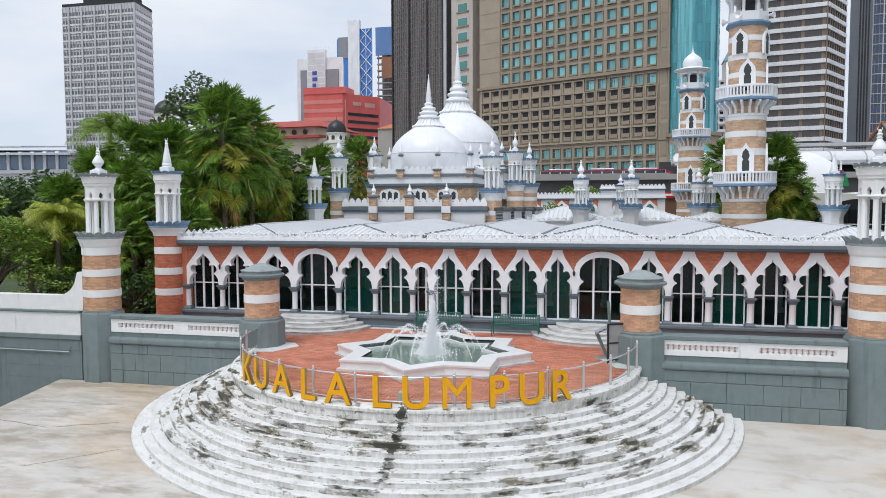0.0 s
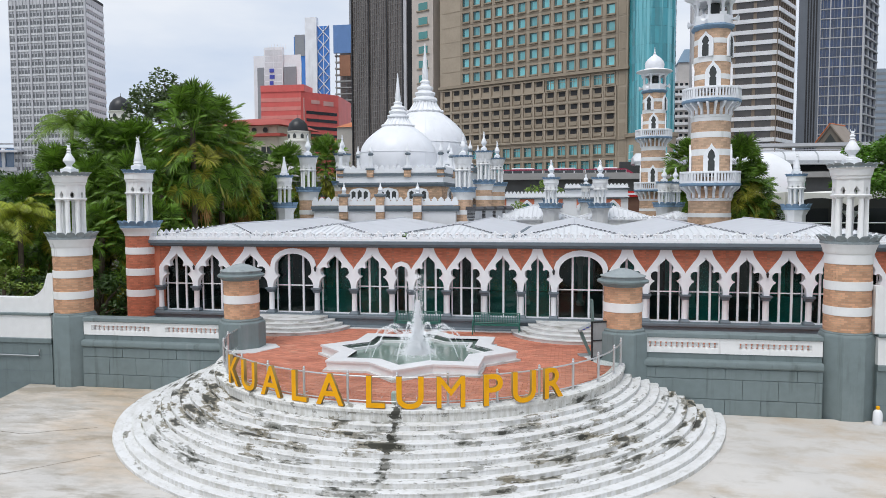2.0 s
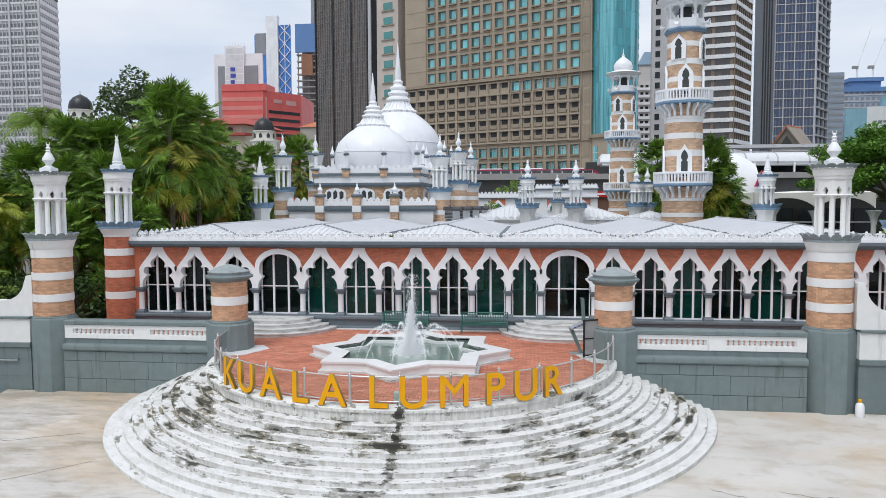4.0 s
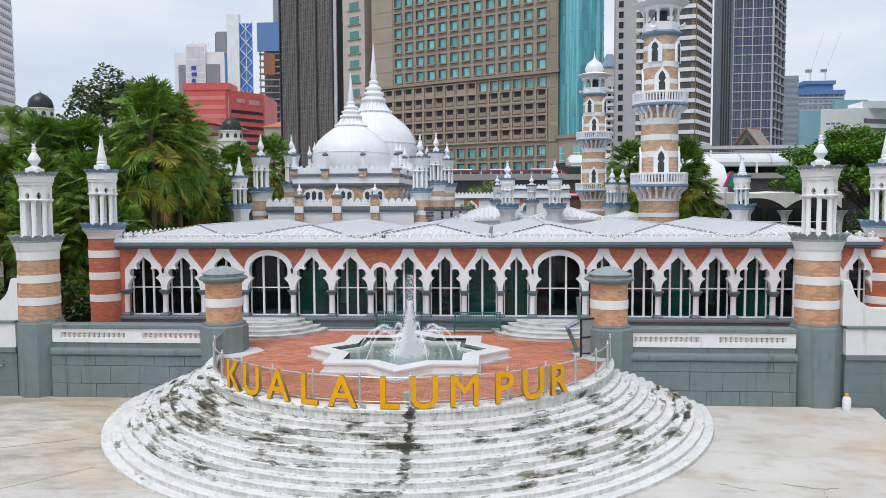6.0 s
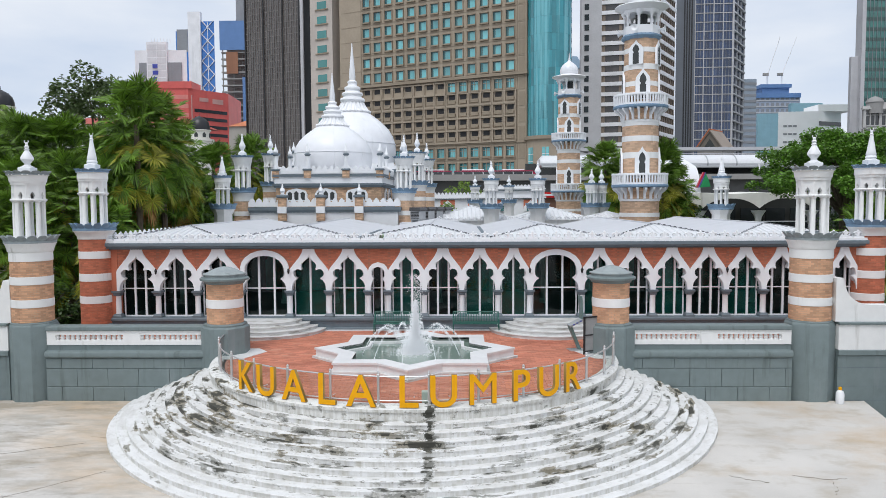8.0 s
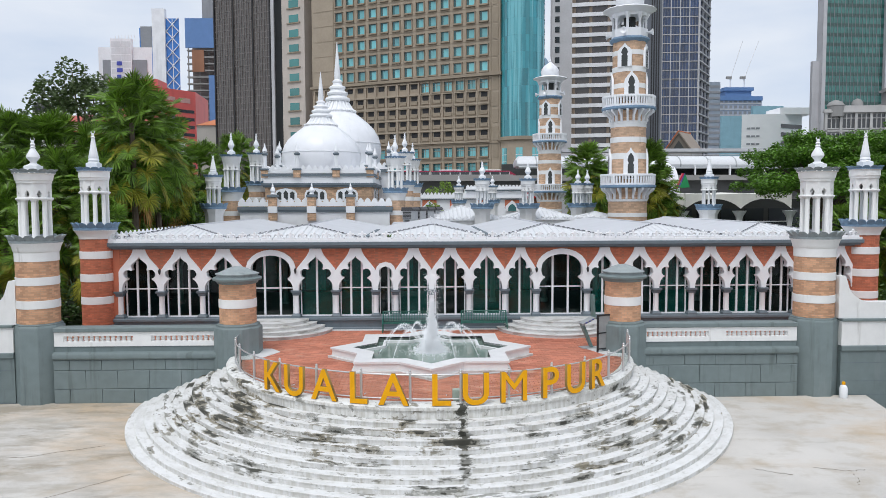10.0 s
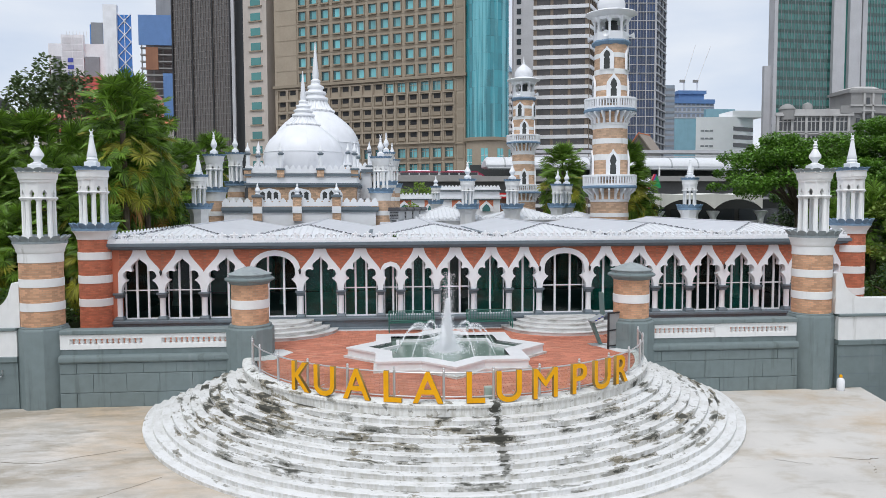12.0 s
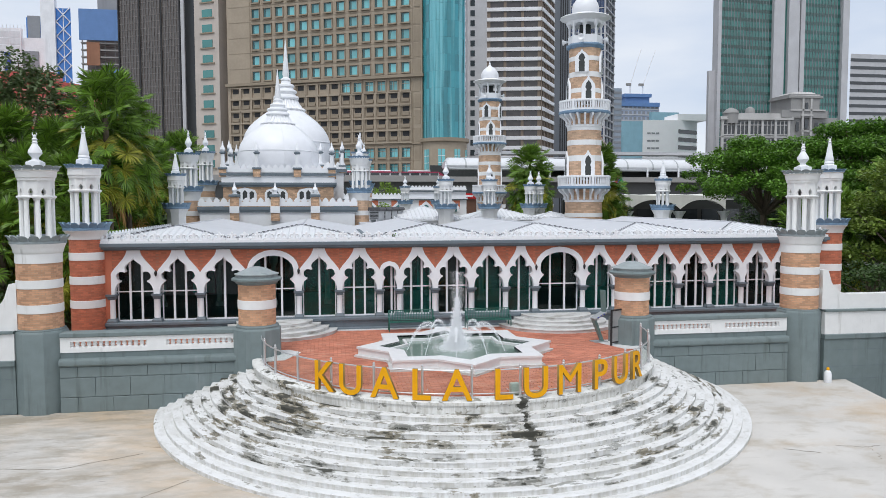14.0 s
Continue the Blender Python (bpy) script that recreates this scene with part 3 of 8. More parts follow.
def lantern_top(th, z0, zc, za, zt, r_col, r_top, mat, finial, ztip, n_col=8):
    """Ring of slim columns from z0 to zc, small arches to za, flare and cap at zt, then the finial."""
    col = Mesh()
    rc = 0.19 * r_col
    col.lathe([(rc * 1.25, z0), (rc * 1.25, z0 + 0.08), (rc, z0 + 0.12), (rc * 0.92, zc - 0.1), (rc * 1.3, zc - 0.06), (rc * 1.3, zc)], 8)
    me = col.data("column", WHITE)
    for j in range(n_col):
        a = 2 * math.pi * (j + 0.5) / n_col
        ob = part("column", me, WHITE, th)
        ob.location = (r_col * math.cos(a), r_col * math.sin(a), 0)
    # arcade wall: a pierced drum
    m = Mesh()
    h = za - zc
    for j in range(n_col):
        a0, a1 = 2 * math.pi * (j + 0.5) / n_col, 2 * math.pi * (j + 1.5) / n_col
        K = 8
        hole = [(-0.5, 0), (-0.27, 0.0), (-0.3, 0.28), (-0.18, 0.48), (0, 0.62), (0.18, 0.48), (0.3, 0.28), (0.27, 0.0), (0.5, 0)]

        def at(u, v, rr):
            t = 0.5 + u
            x = (1 - t) * math.cos(a0) + t * math.cos(a1)
            y = (1 - t) * math.sin(a0) + t * math.sin(a1)
            return (rr * x, rr * y, zc + v * h)
        outer = [(-0.5, 0.0), (-0.5, 0.3), (-0.5, 0.6), (-0.3, 1.0), (0, 1.0), (0.3, 1.0), (0.5, 0.6), (0.5, 0.3), (0.5, 0.0)]
        hole = [(-0.12, 0.0), (-0.13, 0.18), (-0.2, 0.3), (-0.13, 0.42), (0, 0.56), (0.13, 0.42), (0.2, 0.3), (0.13, 0.18), (0.12, 0.0)]
        pts = [at(u, v, r_col + 0.1) for u, v in outer] + [at(u, v, r_col + 0.1) for u, v in hole] + [at(u, v, r_col - 0.06) for u, v in hole]
        nn = 9
        fc = [(i, i + 1, nn + i + 1, nn + i) for i in range(nn - 1)] + [(nn + i, nn + i + 1, 2 * nn + i + 1, 2 * nn + i) for i in range(nn - 1)]
        pts += [at(-0.5, 1.0, r_col + 0.1), at(0.5, 1.0, r_col + 0.1)]
        fc += [(2, 3, 27), (5, 6, 28)]
        m.add(pts, fc)
    part("arcade", m, WHITE, th, sharp=20)
    m = Mesh()
    m.lathe([(r_col - 0.08, zc - 0.03), (r_col + 0.15, zc - 0.03), (r_col + 0.17, zc + 0.02), (r_col + 0.13, zc + 0.06), (r_col - 0.08, zc + 0.06)], n_col, turn=math.pi / n_col)
    part("string_band", m, WHITE, th)
    m = Mesh()
    m.lathe([(r_col - 0.1, za), (r_col + 0.12, za), (r_col + 0.13, za + 0.1), (r_col + 0.16, za + 0.25 * (zt - za)), (r_top - 0.1, zt - 0.12), (r_top - 0.04, zt - 0.08), (r_top - 0.04, zt - 0.05), (0.2, zt - 0.04)], 24)
    part("flare", m, WHITE, th)
    part("cap", petal_ring(r_top * 1.0, zt - 0.08, 0.17, 14, 0.11), mat, th, "grey petalled cap", sharp=40)
    m = Mesh()
    m.box(-0.25, 0.25, -0.25, 0.25, zt - 0.02, zt + 0.05 + 0.14 * (ztip - zt), 0.02)
    part("finial_block", m, CLEAN, th)
    # finial
    H = ztip - zt
    m = Mesh()
    if finial == "bulb":
        pr = [(0.25, 0), (0.25, 0.18), (0.2, 0.19), (0.12, 0.23), (0.11, 0.27), (0.24, 0.4), (0.23, 0.47), (0.12, 0.62), (0.075, 0.68), (0.11, 0.71), (0.06, 0.74), (0.1, 0.8), (0.05, 0.84), (0.06, 0.88), (0.03, 0.93)]
    else:
        pr = [(0.26, 0), (0.26, 0.16), (0.21, 0.18), (0.24, 0.22), (0.2, 0.27), (0.22, 0.3), (0.18, 0.4), (0.09, 0.72), (0.07, 0.8), (0.1, 0.83), (0.05, 0.86), (0.06, 0.9), (0.03, 0.94)]
    m.lathe([(r, zt + 0.03 + z * H) for r, z in pr], 16)
    part("finial", m, CLEAN, th)
    m = Mesh()
    pts = [(0.075 * math.cos(radians(a)), 0, ztip - 0.03 + 0.075 * math.sin(radians(a))) for a in range(130, 411, 20)]
    m.tube(pts, [0.006 + 0.016 * math.sin(math.pi * i / (len(pts) - 1)) for i in range(len(pts))], 6)
    part("crescent", m, CLEAN, th)


def front_pillar(x, y):
    th = thing("lantern_pillar", "tan brick pillar with white bands, grey base and white columned lantern", "pillar", "front pillars", at=(x, y, 0))
    m = Mesh()
    m.lathe([(0.92, -0.3), (0.92, 2.92), (0.9, 2.97), (0.86, 3.02), (0.86, 3.06), (0.8, 3.1)], 8, turn=math.pi / 8)
    part("base", m, GREY, th, "grey painted octagonal base")
    for a, b in ((3.1, 3.68), (4.0, 4.58), (4.9, 5.5)):
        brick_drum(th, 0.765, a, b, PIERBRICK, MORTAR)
    for a, b in ((3.68, 4.0), (4.58, 4.9)):
        m = Mesh()
        m.lathe([(0.76, a), (0.785, a + 0.01), (0.785, b - 0.01), (0.76, b)], 40)
        part("band", m, WHITE, th, "white band")
    m = Mesh()
    m.lathe([(0.76, 5.5), (0.79, 5.51), (0.79, 5.85), (0.83, 5.9), (0.84, 5.98), (0.88, 6.1), (0.93, 6.2), (0.93, 6.24)], 40)
    part("capital", m, WHITE, th, "white flared capital")
    cresting(th, 1.0, 6.22, 0.3, LEAFG)
    lantern_top(th, 6.36, 7.9, 8.5, 8.96, 0.5, 0.8, LEAFG, "bulb", 10.24)
    return th


def back_pillar(x, y):
    th = thing("lantern_pillar", "red brick pillar with white bands and white columned lantern", "pillar", "arcade corner pillars", at=(x, y, 0))
    m = Mesh()
    m.lathe([(0.86, 1.5), (0.86, 2.1), (0.78, 2.18), (0.74, 2.22)], 8, turn=math.pi / 8)
    part("base", m, TRIM, th, "grey base")
    for a, b in ((2.2, 3.19), (3.53, 4.21), (4.56, 5.24), (5.58, 6.12)):
        brick_drum(th, 0.69, a, b, REDBRICK, REDMORTAR)
    for a, b in ((3.19, 3.53), (4.21, 4.56), (5.24, 5.58)):
        m = Mesh()
        m.lathe([(0.69, a), (0.71, a + 0.01), (0.71, b - 0.01), (0.69, b)], 40)
        part("band", m, WHITE, th, "white band")
    m = Mesh()
    m.lathe([(0.69, 6.12), (0.73, 6.14), (0.74, 6.25), (0.86, 6.45), (0.91, 6.5), (0.91, 6.55)], 40)
    part("capital", m, WHITE, th, "white flared capital")
    cresting(th, 0.98, 6.53, 0.34, LEAF)
    lantern_top(th, 6.7, 8.2, 8.75, 9.25, 0.5, 0.75, LEAF, "spire", 10.95)
    return th


front_pillar(-15.45, 28.6)
front_pillar(15.35, 28.66)
back_pillar(-15.2, 33.3)
back_pillar(20.25, 33.6)


def gate_pier(x, y, rz):
    th = thing("gate_pier", "short tan brick pier with white band, grey base and domed cap", "pier", "gate piers", at=(x, y, 0), rz=rz)
    m = Mesh()
    m.lathe([(0.93, 0.9), (0.93, 2.85), (0.92, 2.9), (0.84, 2.96), (0.84, 3.02), (0.76, 3.07)], 8, turn=math.pi / 8)
    part("base", m, GREY, th, "grey painted octagonal base")
    for a, b in ((3.07, 3.68), (4.02, 4.62)):
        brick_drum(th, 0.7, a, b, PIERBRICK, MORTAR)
    m = Mesh()
    m.lathe([(0.7, 3.68), (0.725, 3.69), (0.725, 4.01), (0.7, 4.02)], 40)
    part("band", m, WHITE, th, "white band")
    m = Mesh()
    m.lathe([(0.7, 4.6), (0.76, 4.62), (0.8, 4.7), (0.93, 4.75), (0.94, 4.82), (0.88, 4.86), (0.84, 4.87)], 40)
    part("cap_moulding", m, GREY, th, "grey cap moulding")
    m = Mesh()
    m.lathe([(0.78, 4.86), (0.78, 4.95), (0.83, 4.97), (0.83, 5.0), (0.74, 5.02), (0.62, 5.07), (0.42, 5.17), (0.24, 5.23), (0.1, 5.26), (0.02, 5.265)], 40)
    part("cap_dome", m, material("cap_grey", (0.29, 0.325, 0.33), 0.6, var=0.15, stain=(0.22, 0.25, 0.25), stain_scale=2.0, stain_at=0.55), th, "grey domed cap")


gate_pier(-7.62, 28.3, 0)
gate_pier(7.5, 28.3, 0)

# ---- arcade front ----
FY = 33.35
CORN = 5.63
BOUNDS = [-14.25, -12.37, -10.52, -8.5, -6.23, -4.4, -2.58, -1.66, 0.0, 1.73, 3.38, 4.83, 7.2, 8.8, 10.45, 12.12, 13.76, 15.47, 17.0, 18.4, 19.7]
KINDS = ["o", "o", "o", "r", "o", "o", "s", "o", "o", "o", "o", "r", "o", "o", "o", "o", "o", "o", "o", "o"]
OGEE = [((0.80, 3.70), (0.925, 3.70)), ((0.785, 3.88), (0.925, 3.88)), ((0.74, 4.04), (0.925, 4.04)), ((0.65, 4.17), (0.925, 4.16)), ((0.555, 4.24), (0.925, 4.24)), ((0.55, 4.28), (0.925, 4.3)), ((0.63, 4.31), (0.925, 4.36)),
        ((0.70, 4.39), (0.925, 4.44)), ((0.72, 4.50), (0.925, 4.52)), ((0.68, 4.62), (0.925, 4.6)), ((0.58, 4.70), (0.88, 4.7)), ((0.46, 4.71), (0.79, 4.82)), ((0.345, 4.66), (0.71, 4.92)), ((0.325, 4.70), (0.64, 5.0)),
        ((0.37, 4.78), (0.56, 5.1)), ((0.37, 4.88), (0.49, 5.18)), ((0.3, 5.0), (0.41, 5.29)), ((0.18, 5.1), (0.34, 5.4)), ((0.08, 5.18), (0.29, 5.52)), ((0.03, 5.25), (0.26, 5.64)), ((0.015, 5.3), (0.255, CORN)), ((0.0, 5.34), (0.0, CORN))]
ROUND = [((0.97, 3.70), (1.1, 3.70)), ((0.955, 3.88), (1.1, 3.88)), ((0.9, 4.04), (1.1, 4.04)), ((0.8, 4.16), (1.1, 4.14)), ((0.74, 4.22), (1.1, 4.22)), ((0.74, 4.26), (1.1, 4.3)), ((0.82, 4.3), (1.1, 4.38)), ((0.88, 4.4), (1.1, 4.46)), ((0.9, 4.55), (1.1, 4.6)), ((0.885, 4.74), (1.085, 4.82)),
         ((0.81, 4.94), (1.01, 5.04)), ((0.67, 5.11), (0.85, 5.25)), ((0.47, 5.24), (0.6, 5.43)), ((0.24, 5.31), (0.31, 5.54)), ((0.0, 5.335), (0.0, 5.58))]
SMALL = [((0.33, 3.70), (0.43, 3.70)), ((0.315, 3.9), (0.43, 3.9)), ((0.27, 4.08), (0.43, 4.06)), ((0.2, 4.2), (0.43, 4.18)), ((0.19, 4.25), (0.43, 4.28)), ((0.25, 4.3), (0.43, 4.38)), ((0.29, 4.4), (0.43, 4.5)), ((0.29, 4.52), (0.43, 4.62)),
         ((0.25, 4.65), (0.37, 4.78)), ((0.16, 4.75), (0.25, 4.92)), ((0.0, 4.81), (0.0, 5.0))]

arcade = thing("arcade_front", "red brick arcade with white cusped arches and grey cornice", "facade", kind="structure")
BRICKS = Mesh()
for i, kind in enumerate(KINDS):
    x0, x1 = BOUNDS[i], BOUNDS[i + 1]
    c, hw = (x0 + x1) / 2, (x1 - x0) / 2
    table = {"o": OGEE, "r": ROUND, "s": SMALL}[kind]
    s = hw / table[0][1][0]
    half = [((a * s, za), (b * s, zb)) for (a, za), (b, zb) in table]
    seq = [((-a, za), (-b, zb)) for (a, za), (b, zb) in half] + [h for h in reversed(half[:-1])]
    m = Mesh()
    n = len(seq)
    yf, yb = FY - 0.06, FY + 0.26
    pts = [(c + p[0], y, p[1]) for y in (yf, yb) for q in (0, 1) for p in [sq[q] for sq in seq]]
    fc = []
    for j in range(n - 1):
        fc.append((j, j + 1, n + j + 1, n + j))
        fc.append((2 * n + j + 1, 2 * n + j, 3 * n + j, 3 * n + j + 1))
        fc.append((j + 1, j, 2 * n + j, 2 * n + j + 1))
        fc.append((n + j, n + j + 1, 3 * n + j + 1, 3 * n + j))
    fc += [(0, n, 3 * n, 2 * n), (n - 1, 3 * n - 1, 4 * n - 1, 2 * n - 1)]
    m.add(pts, [tuple(reversed(f)) for f in fc])
    part("arch", m, CLEAN, arcade, "white cusped arch", sharp=25)
    # raised bead round the opening
    m = Mesh()
    m.tube([(c + p[0][0], yf - 0.004, p[0][1]) for p in seq[4:-4]], 0.02, 5)
    part("bead", m, CLEAN, arcade)
    # spandrel of brick courses over the arch
    out = [(p[1][0], p[1][1]) for p in seq if p[1][1] > 4.4]

    def zo(x):
        best = 4.6
        for (xa, za), (xb, zb) in zip(out, out[1:]):
            if xa <= x <= xb and xb > xa:
                return za + (zb - za) * (x - xa) / (xb - xa)
        return best
    core = Mesh()
    N = 24
    for j in range(N):
        xa, xb = -hw + 2 * hw * j / N, -hw + 2 * hw * (j + 1) / N
        za, zb = zo(xa), zo(xb)
        core.add([(c + xa, FY + 0.012, za), (c + xb, FY + 0.012, zb), (c + xb, FY + 0.012, CORN), (c + xa, FY + 0.012, CORN),
                  (c + xa, FY + 0.2, za), (c + xb, FY + 0.2, zb), (c + xb, FY + 0.2, CORN), (c + xa, FY + 0.2, CORN)], [(0, 1, 2, 3), (7, 6, 5, 4)])
    part("spandrel", core, REDMORTAR, arcade, "red brick spandrel", sharp=0)
    row, z = 0, 4.55
    while z < CORN - 0.04:
        x = -hw + (0.11 if row % 2 else 0)
        while x < hw:
            xa, xb = max(x, -hw), min(x + 0.215, hw)
            lim = max(zo(min(max(xa, -hw + 1e-4), hw)), zo(min(max(xb, -hw), hw - 1e-4)), zo((xa + xb) / 2)) if kind != "o" else min(zo(xa + 1e-4), zo(xb - 1e-4))
            if lim < z + 0.05 and xb - xa > 0.03:
                yy = FY - random.uniform(0, 0.006)
                BRICKS.add([(c + xa + 0.005, yy, z + 0.005), (c + xb - 0.005, yy, z + 0.005), (c + xb - 0.005, yy, z + 0.07), (c + xa + 0.005, yy, z + 0.07),
                            (c + xa + 0.005, FY + 0.02, z + 0.005), (c + xb - 0.005, FY + 0.02, z + 0.005), (c + xb - 0.005, FY + 0.02, z + 0.07), (c + xa + 0.005, FY + 0.02, z + 0.07)],
                           [(0, 1, 2, 3), (3, 2, 6, 7), (1, 5, 6, 2), (4, 0, 3, 7), (4, 5, 1, 0)])
            x += 0.22
        row += 1
        z += 0.075
ob = part("brickwork", BRICKS, REDBRICK, arcade, "red spandrel bricks", sharp=0)
ob["kind"] = "stuff"

shaft = Mesh()
shaft.lathe([(0.14, 2.62), (0.13, 2.68), (0.125, 3.45), (0.14, 3.48)], 12)
shaft_me = shaft.data("column_shaft", CLEAN)
cap = Mesh()
cap.stack([[(sx * w, FY + 0.08 + sy * w, z) for sx, sy in ((-1, -1), (1, -1), (1, 1), (-1, 1))] for w, z in ((0.14, 3.47), (0.16, 3.5), (0.16, 3.58), (0.22, 3.62), (0.23, 3.70), (0.2, 3.705))])
cap_me = cap.data("capital", TRIM)
foot = Mesh()
foot.stack([[(sx * w, FY + 0.08 + sy * w, z) for sx, sy in ((-1, -1), (1, -1), (1, 1), (-1, 1))] for w, z in ((0.21, 2.45), (0.21, 2.54), (0.17, 2.58), (0.15, 2.64))])
foot_me = foot.data("column_foot", TRIM)
for x in BOUNDS[:-1]:
    a = part("column_shaft", shaft_me, CLEAN, arcade)
    a.location = (x, FY + 0.08, 0)
    for me in (cap_me, foot_me):
        part(me.name, me, TRIM, arcade).location = (x, 0, 0)

m = Mesh()
m.box(-14.55, 20, FY - 0.06, FY + 0.5, 1.5, 2.3).box(-14.55, 20, FY - 0.16, FY + 0.5, 2.3, 2.46, 0.03).box(-14.55, 20, FY - 0.2, FY + 0.5, 1.5, 2.0, 0.03)
part("plinth", m, TRIM, arcade, "blue-grey plinth")
m = Mesh()
m.box(-14.75, 20, FY - 0.12, FY + 0.5, CORN, CORN + 0.06).box(-14.75, 20, FY - 0.3, FY + 0.5, CORN + 0.06, CORN + 0.14).box(-14.8, 20, FY - 0.38, FY + 0.6, CORN + 0.14, CORN + 0.31, 0.02)
part("cornice", m, TRIM, arcade, "dark grey cornice")
m = Mesh()
m.box(-14.6, -14.2, FY - 0.02, FY + 0.5, 2.46, CORN)
part("end_pier", m, REDBRICK, arcade, "red brick end pier")

# scalloped white cresting along the eaves
crest = Mesh()
crest.box(-14.7, 20.0, FY - 0.34, FY - 0.1, 5.94, 6.05)
part("crest_base", crest, CLEAN, arcade)
sc = Mesh()
sc.box(-0.24, 0.24, -0.09, 0.09, 0, 0.09)
for sx in (-1, 1):
    sc.tube([(sx * (0.125 + (0.11 - 0.012 * k) * math.cos(radians(200 - 42 * k))), 0, 0.17 + (0.11 - 0.012 * k) * math.sin(radians(200 - 42 * k))) for k in range(8)], [0.055 - 0.003 * k for k in range(8)], 6)
sc.lathe([(0.06, 0.08), (0.075, 0.2), (0.05, 0.27), (0.062, 0.31), (0.03, 0.37)], 8)
sc_me = sc.data("scallop", CLEAN)
x = -14.5
while x < 19.8:
    part("scallop", sc_me, CLEAN, arcade).location = (x, FY - 0.22, 6.04)
    x += 0.54
y = FY + 0.2
while y < 48:
    ob = part("scallop", sc_me, CLEAN, arcade)
    ob.matrix_basis = pose(-14.6, y, 6.04, 0, 0, 90)
    y += 0.54

# glazing behind the arches
glaz = thing("arcade_glazing", "dark glazed screen with white frames behind the arches", "window", kind="structure")
GY = FY + 0.42
for i, kind in enumerate(KINDS):
    x0, x1 = BOUNDS[i], BOUNDS[i + 1]
    c = (x0 + x1) / 2
    m = Mesh()
    m.add([(x0, GY, 2.46), (x1, GY, 2.46), (x1, GY, 5.6), (x0, GY, 5.6)], [(0, 1, 2, 3)])
    pn = part("pane", m, PANE2 if i in (4, 5, 7, 9, 10, 12, 14, 16) else PANE, glaz, sharp=0)
    pn.visible_shadow = False
    xs = {"o": (-0.25, 0.25), "r": (-0.36, 0.36), "s": (0.12,)}[kind]
    if i in (2, 4, 9, 10, 12):
        xs = (0.0,)
    m = Mesh()
    for dx in xs:
        m.box(c + dx - 0.045, c + dx + 0.045, GY - 0.08, GY - 0.005, 2.46, 5.6)
    m.box(x0 + 0.16, x0 + 0.21, GY - 0.08, GY - 0.005, 2.46, 5.6).box(x1 - 0.21, x1 - 0.16, GY - 0.08, GY - 0.005, 2.46, 5.6)
    m.box(x0, x1, GY - 0.075, GY - 0.008, 2.46, 2.52)
    if len(xs) > 1 or kind == "s":
        m.box(x0, x1, GY - 0.07, GY - 0.01, 3.75, 3.8)
    part("frame", m, CLEAN, glaz, "white window frame")
# Floor and walls carry the room's dimness in near-black colours.
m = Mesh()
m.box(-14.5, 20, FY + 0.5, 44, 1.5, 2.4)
single("hall_floor", m, material("hall_floor", (0.05, 0.06, 0.055), 0.3, var=0.1), "polished hall floor with the room's dimness in its colour", kind="structure")
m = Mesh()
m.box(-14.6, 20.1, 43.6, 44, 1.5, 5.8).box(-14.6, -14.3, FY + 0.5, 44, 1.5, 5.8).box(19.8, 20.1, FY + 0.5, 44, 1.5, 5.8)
single("hall_walls", m, material("hall_paint", (0.025, 0.035, 0.033), 0.6, var=0.2), "inner walls of the hall, coloured near-black for the room's dimness", kind="structure")
# Guessed columns and windows, added to bring teal light behind the glass.
inner = thing("inner_arcade", "dim row of white columns and teal windows, added inside the hall", "columns", kind="structure")
col_m = Mesh()
col_m.lathe([(0.2, 2.4), (0.2, 2.6), (0.14, 2.66), (0.13, 4.4), (0.22, 4.6), (0.24, 5.7)], 10)
col_me = col_m.data("inner_column", CLEAN)
win_m = Mesh()
win_m.prism([(-0.6, 2.5), (-0.6, 4.3), (0, 5.1), (0.6, 4.3), (0.6, 2.5)], -0.04, 0.04)
win_me = win_m.data("inner_window", material("teal_inner_glass", (0.05, 0.3, 0.25), 0.1, var=0.3))
for k in range(13):
    part("inner_column", col_me, CLEAN, inner).location = (-13.2 + 2.75 * k, 38.6, 0)
    part("inner_window", win_me, CLEAN, inner).location = (-12.0 + 2.6 * k, 43.55, 0)

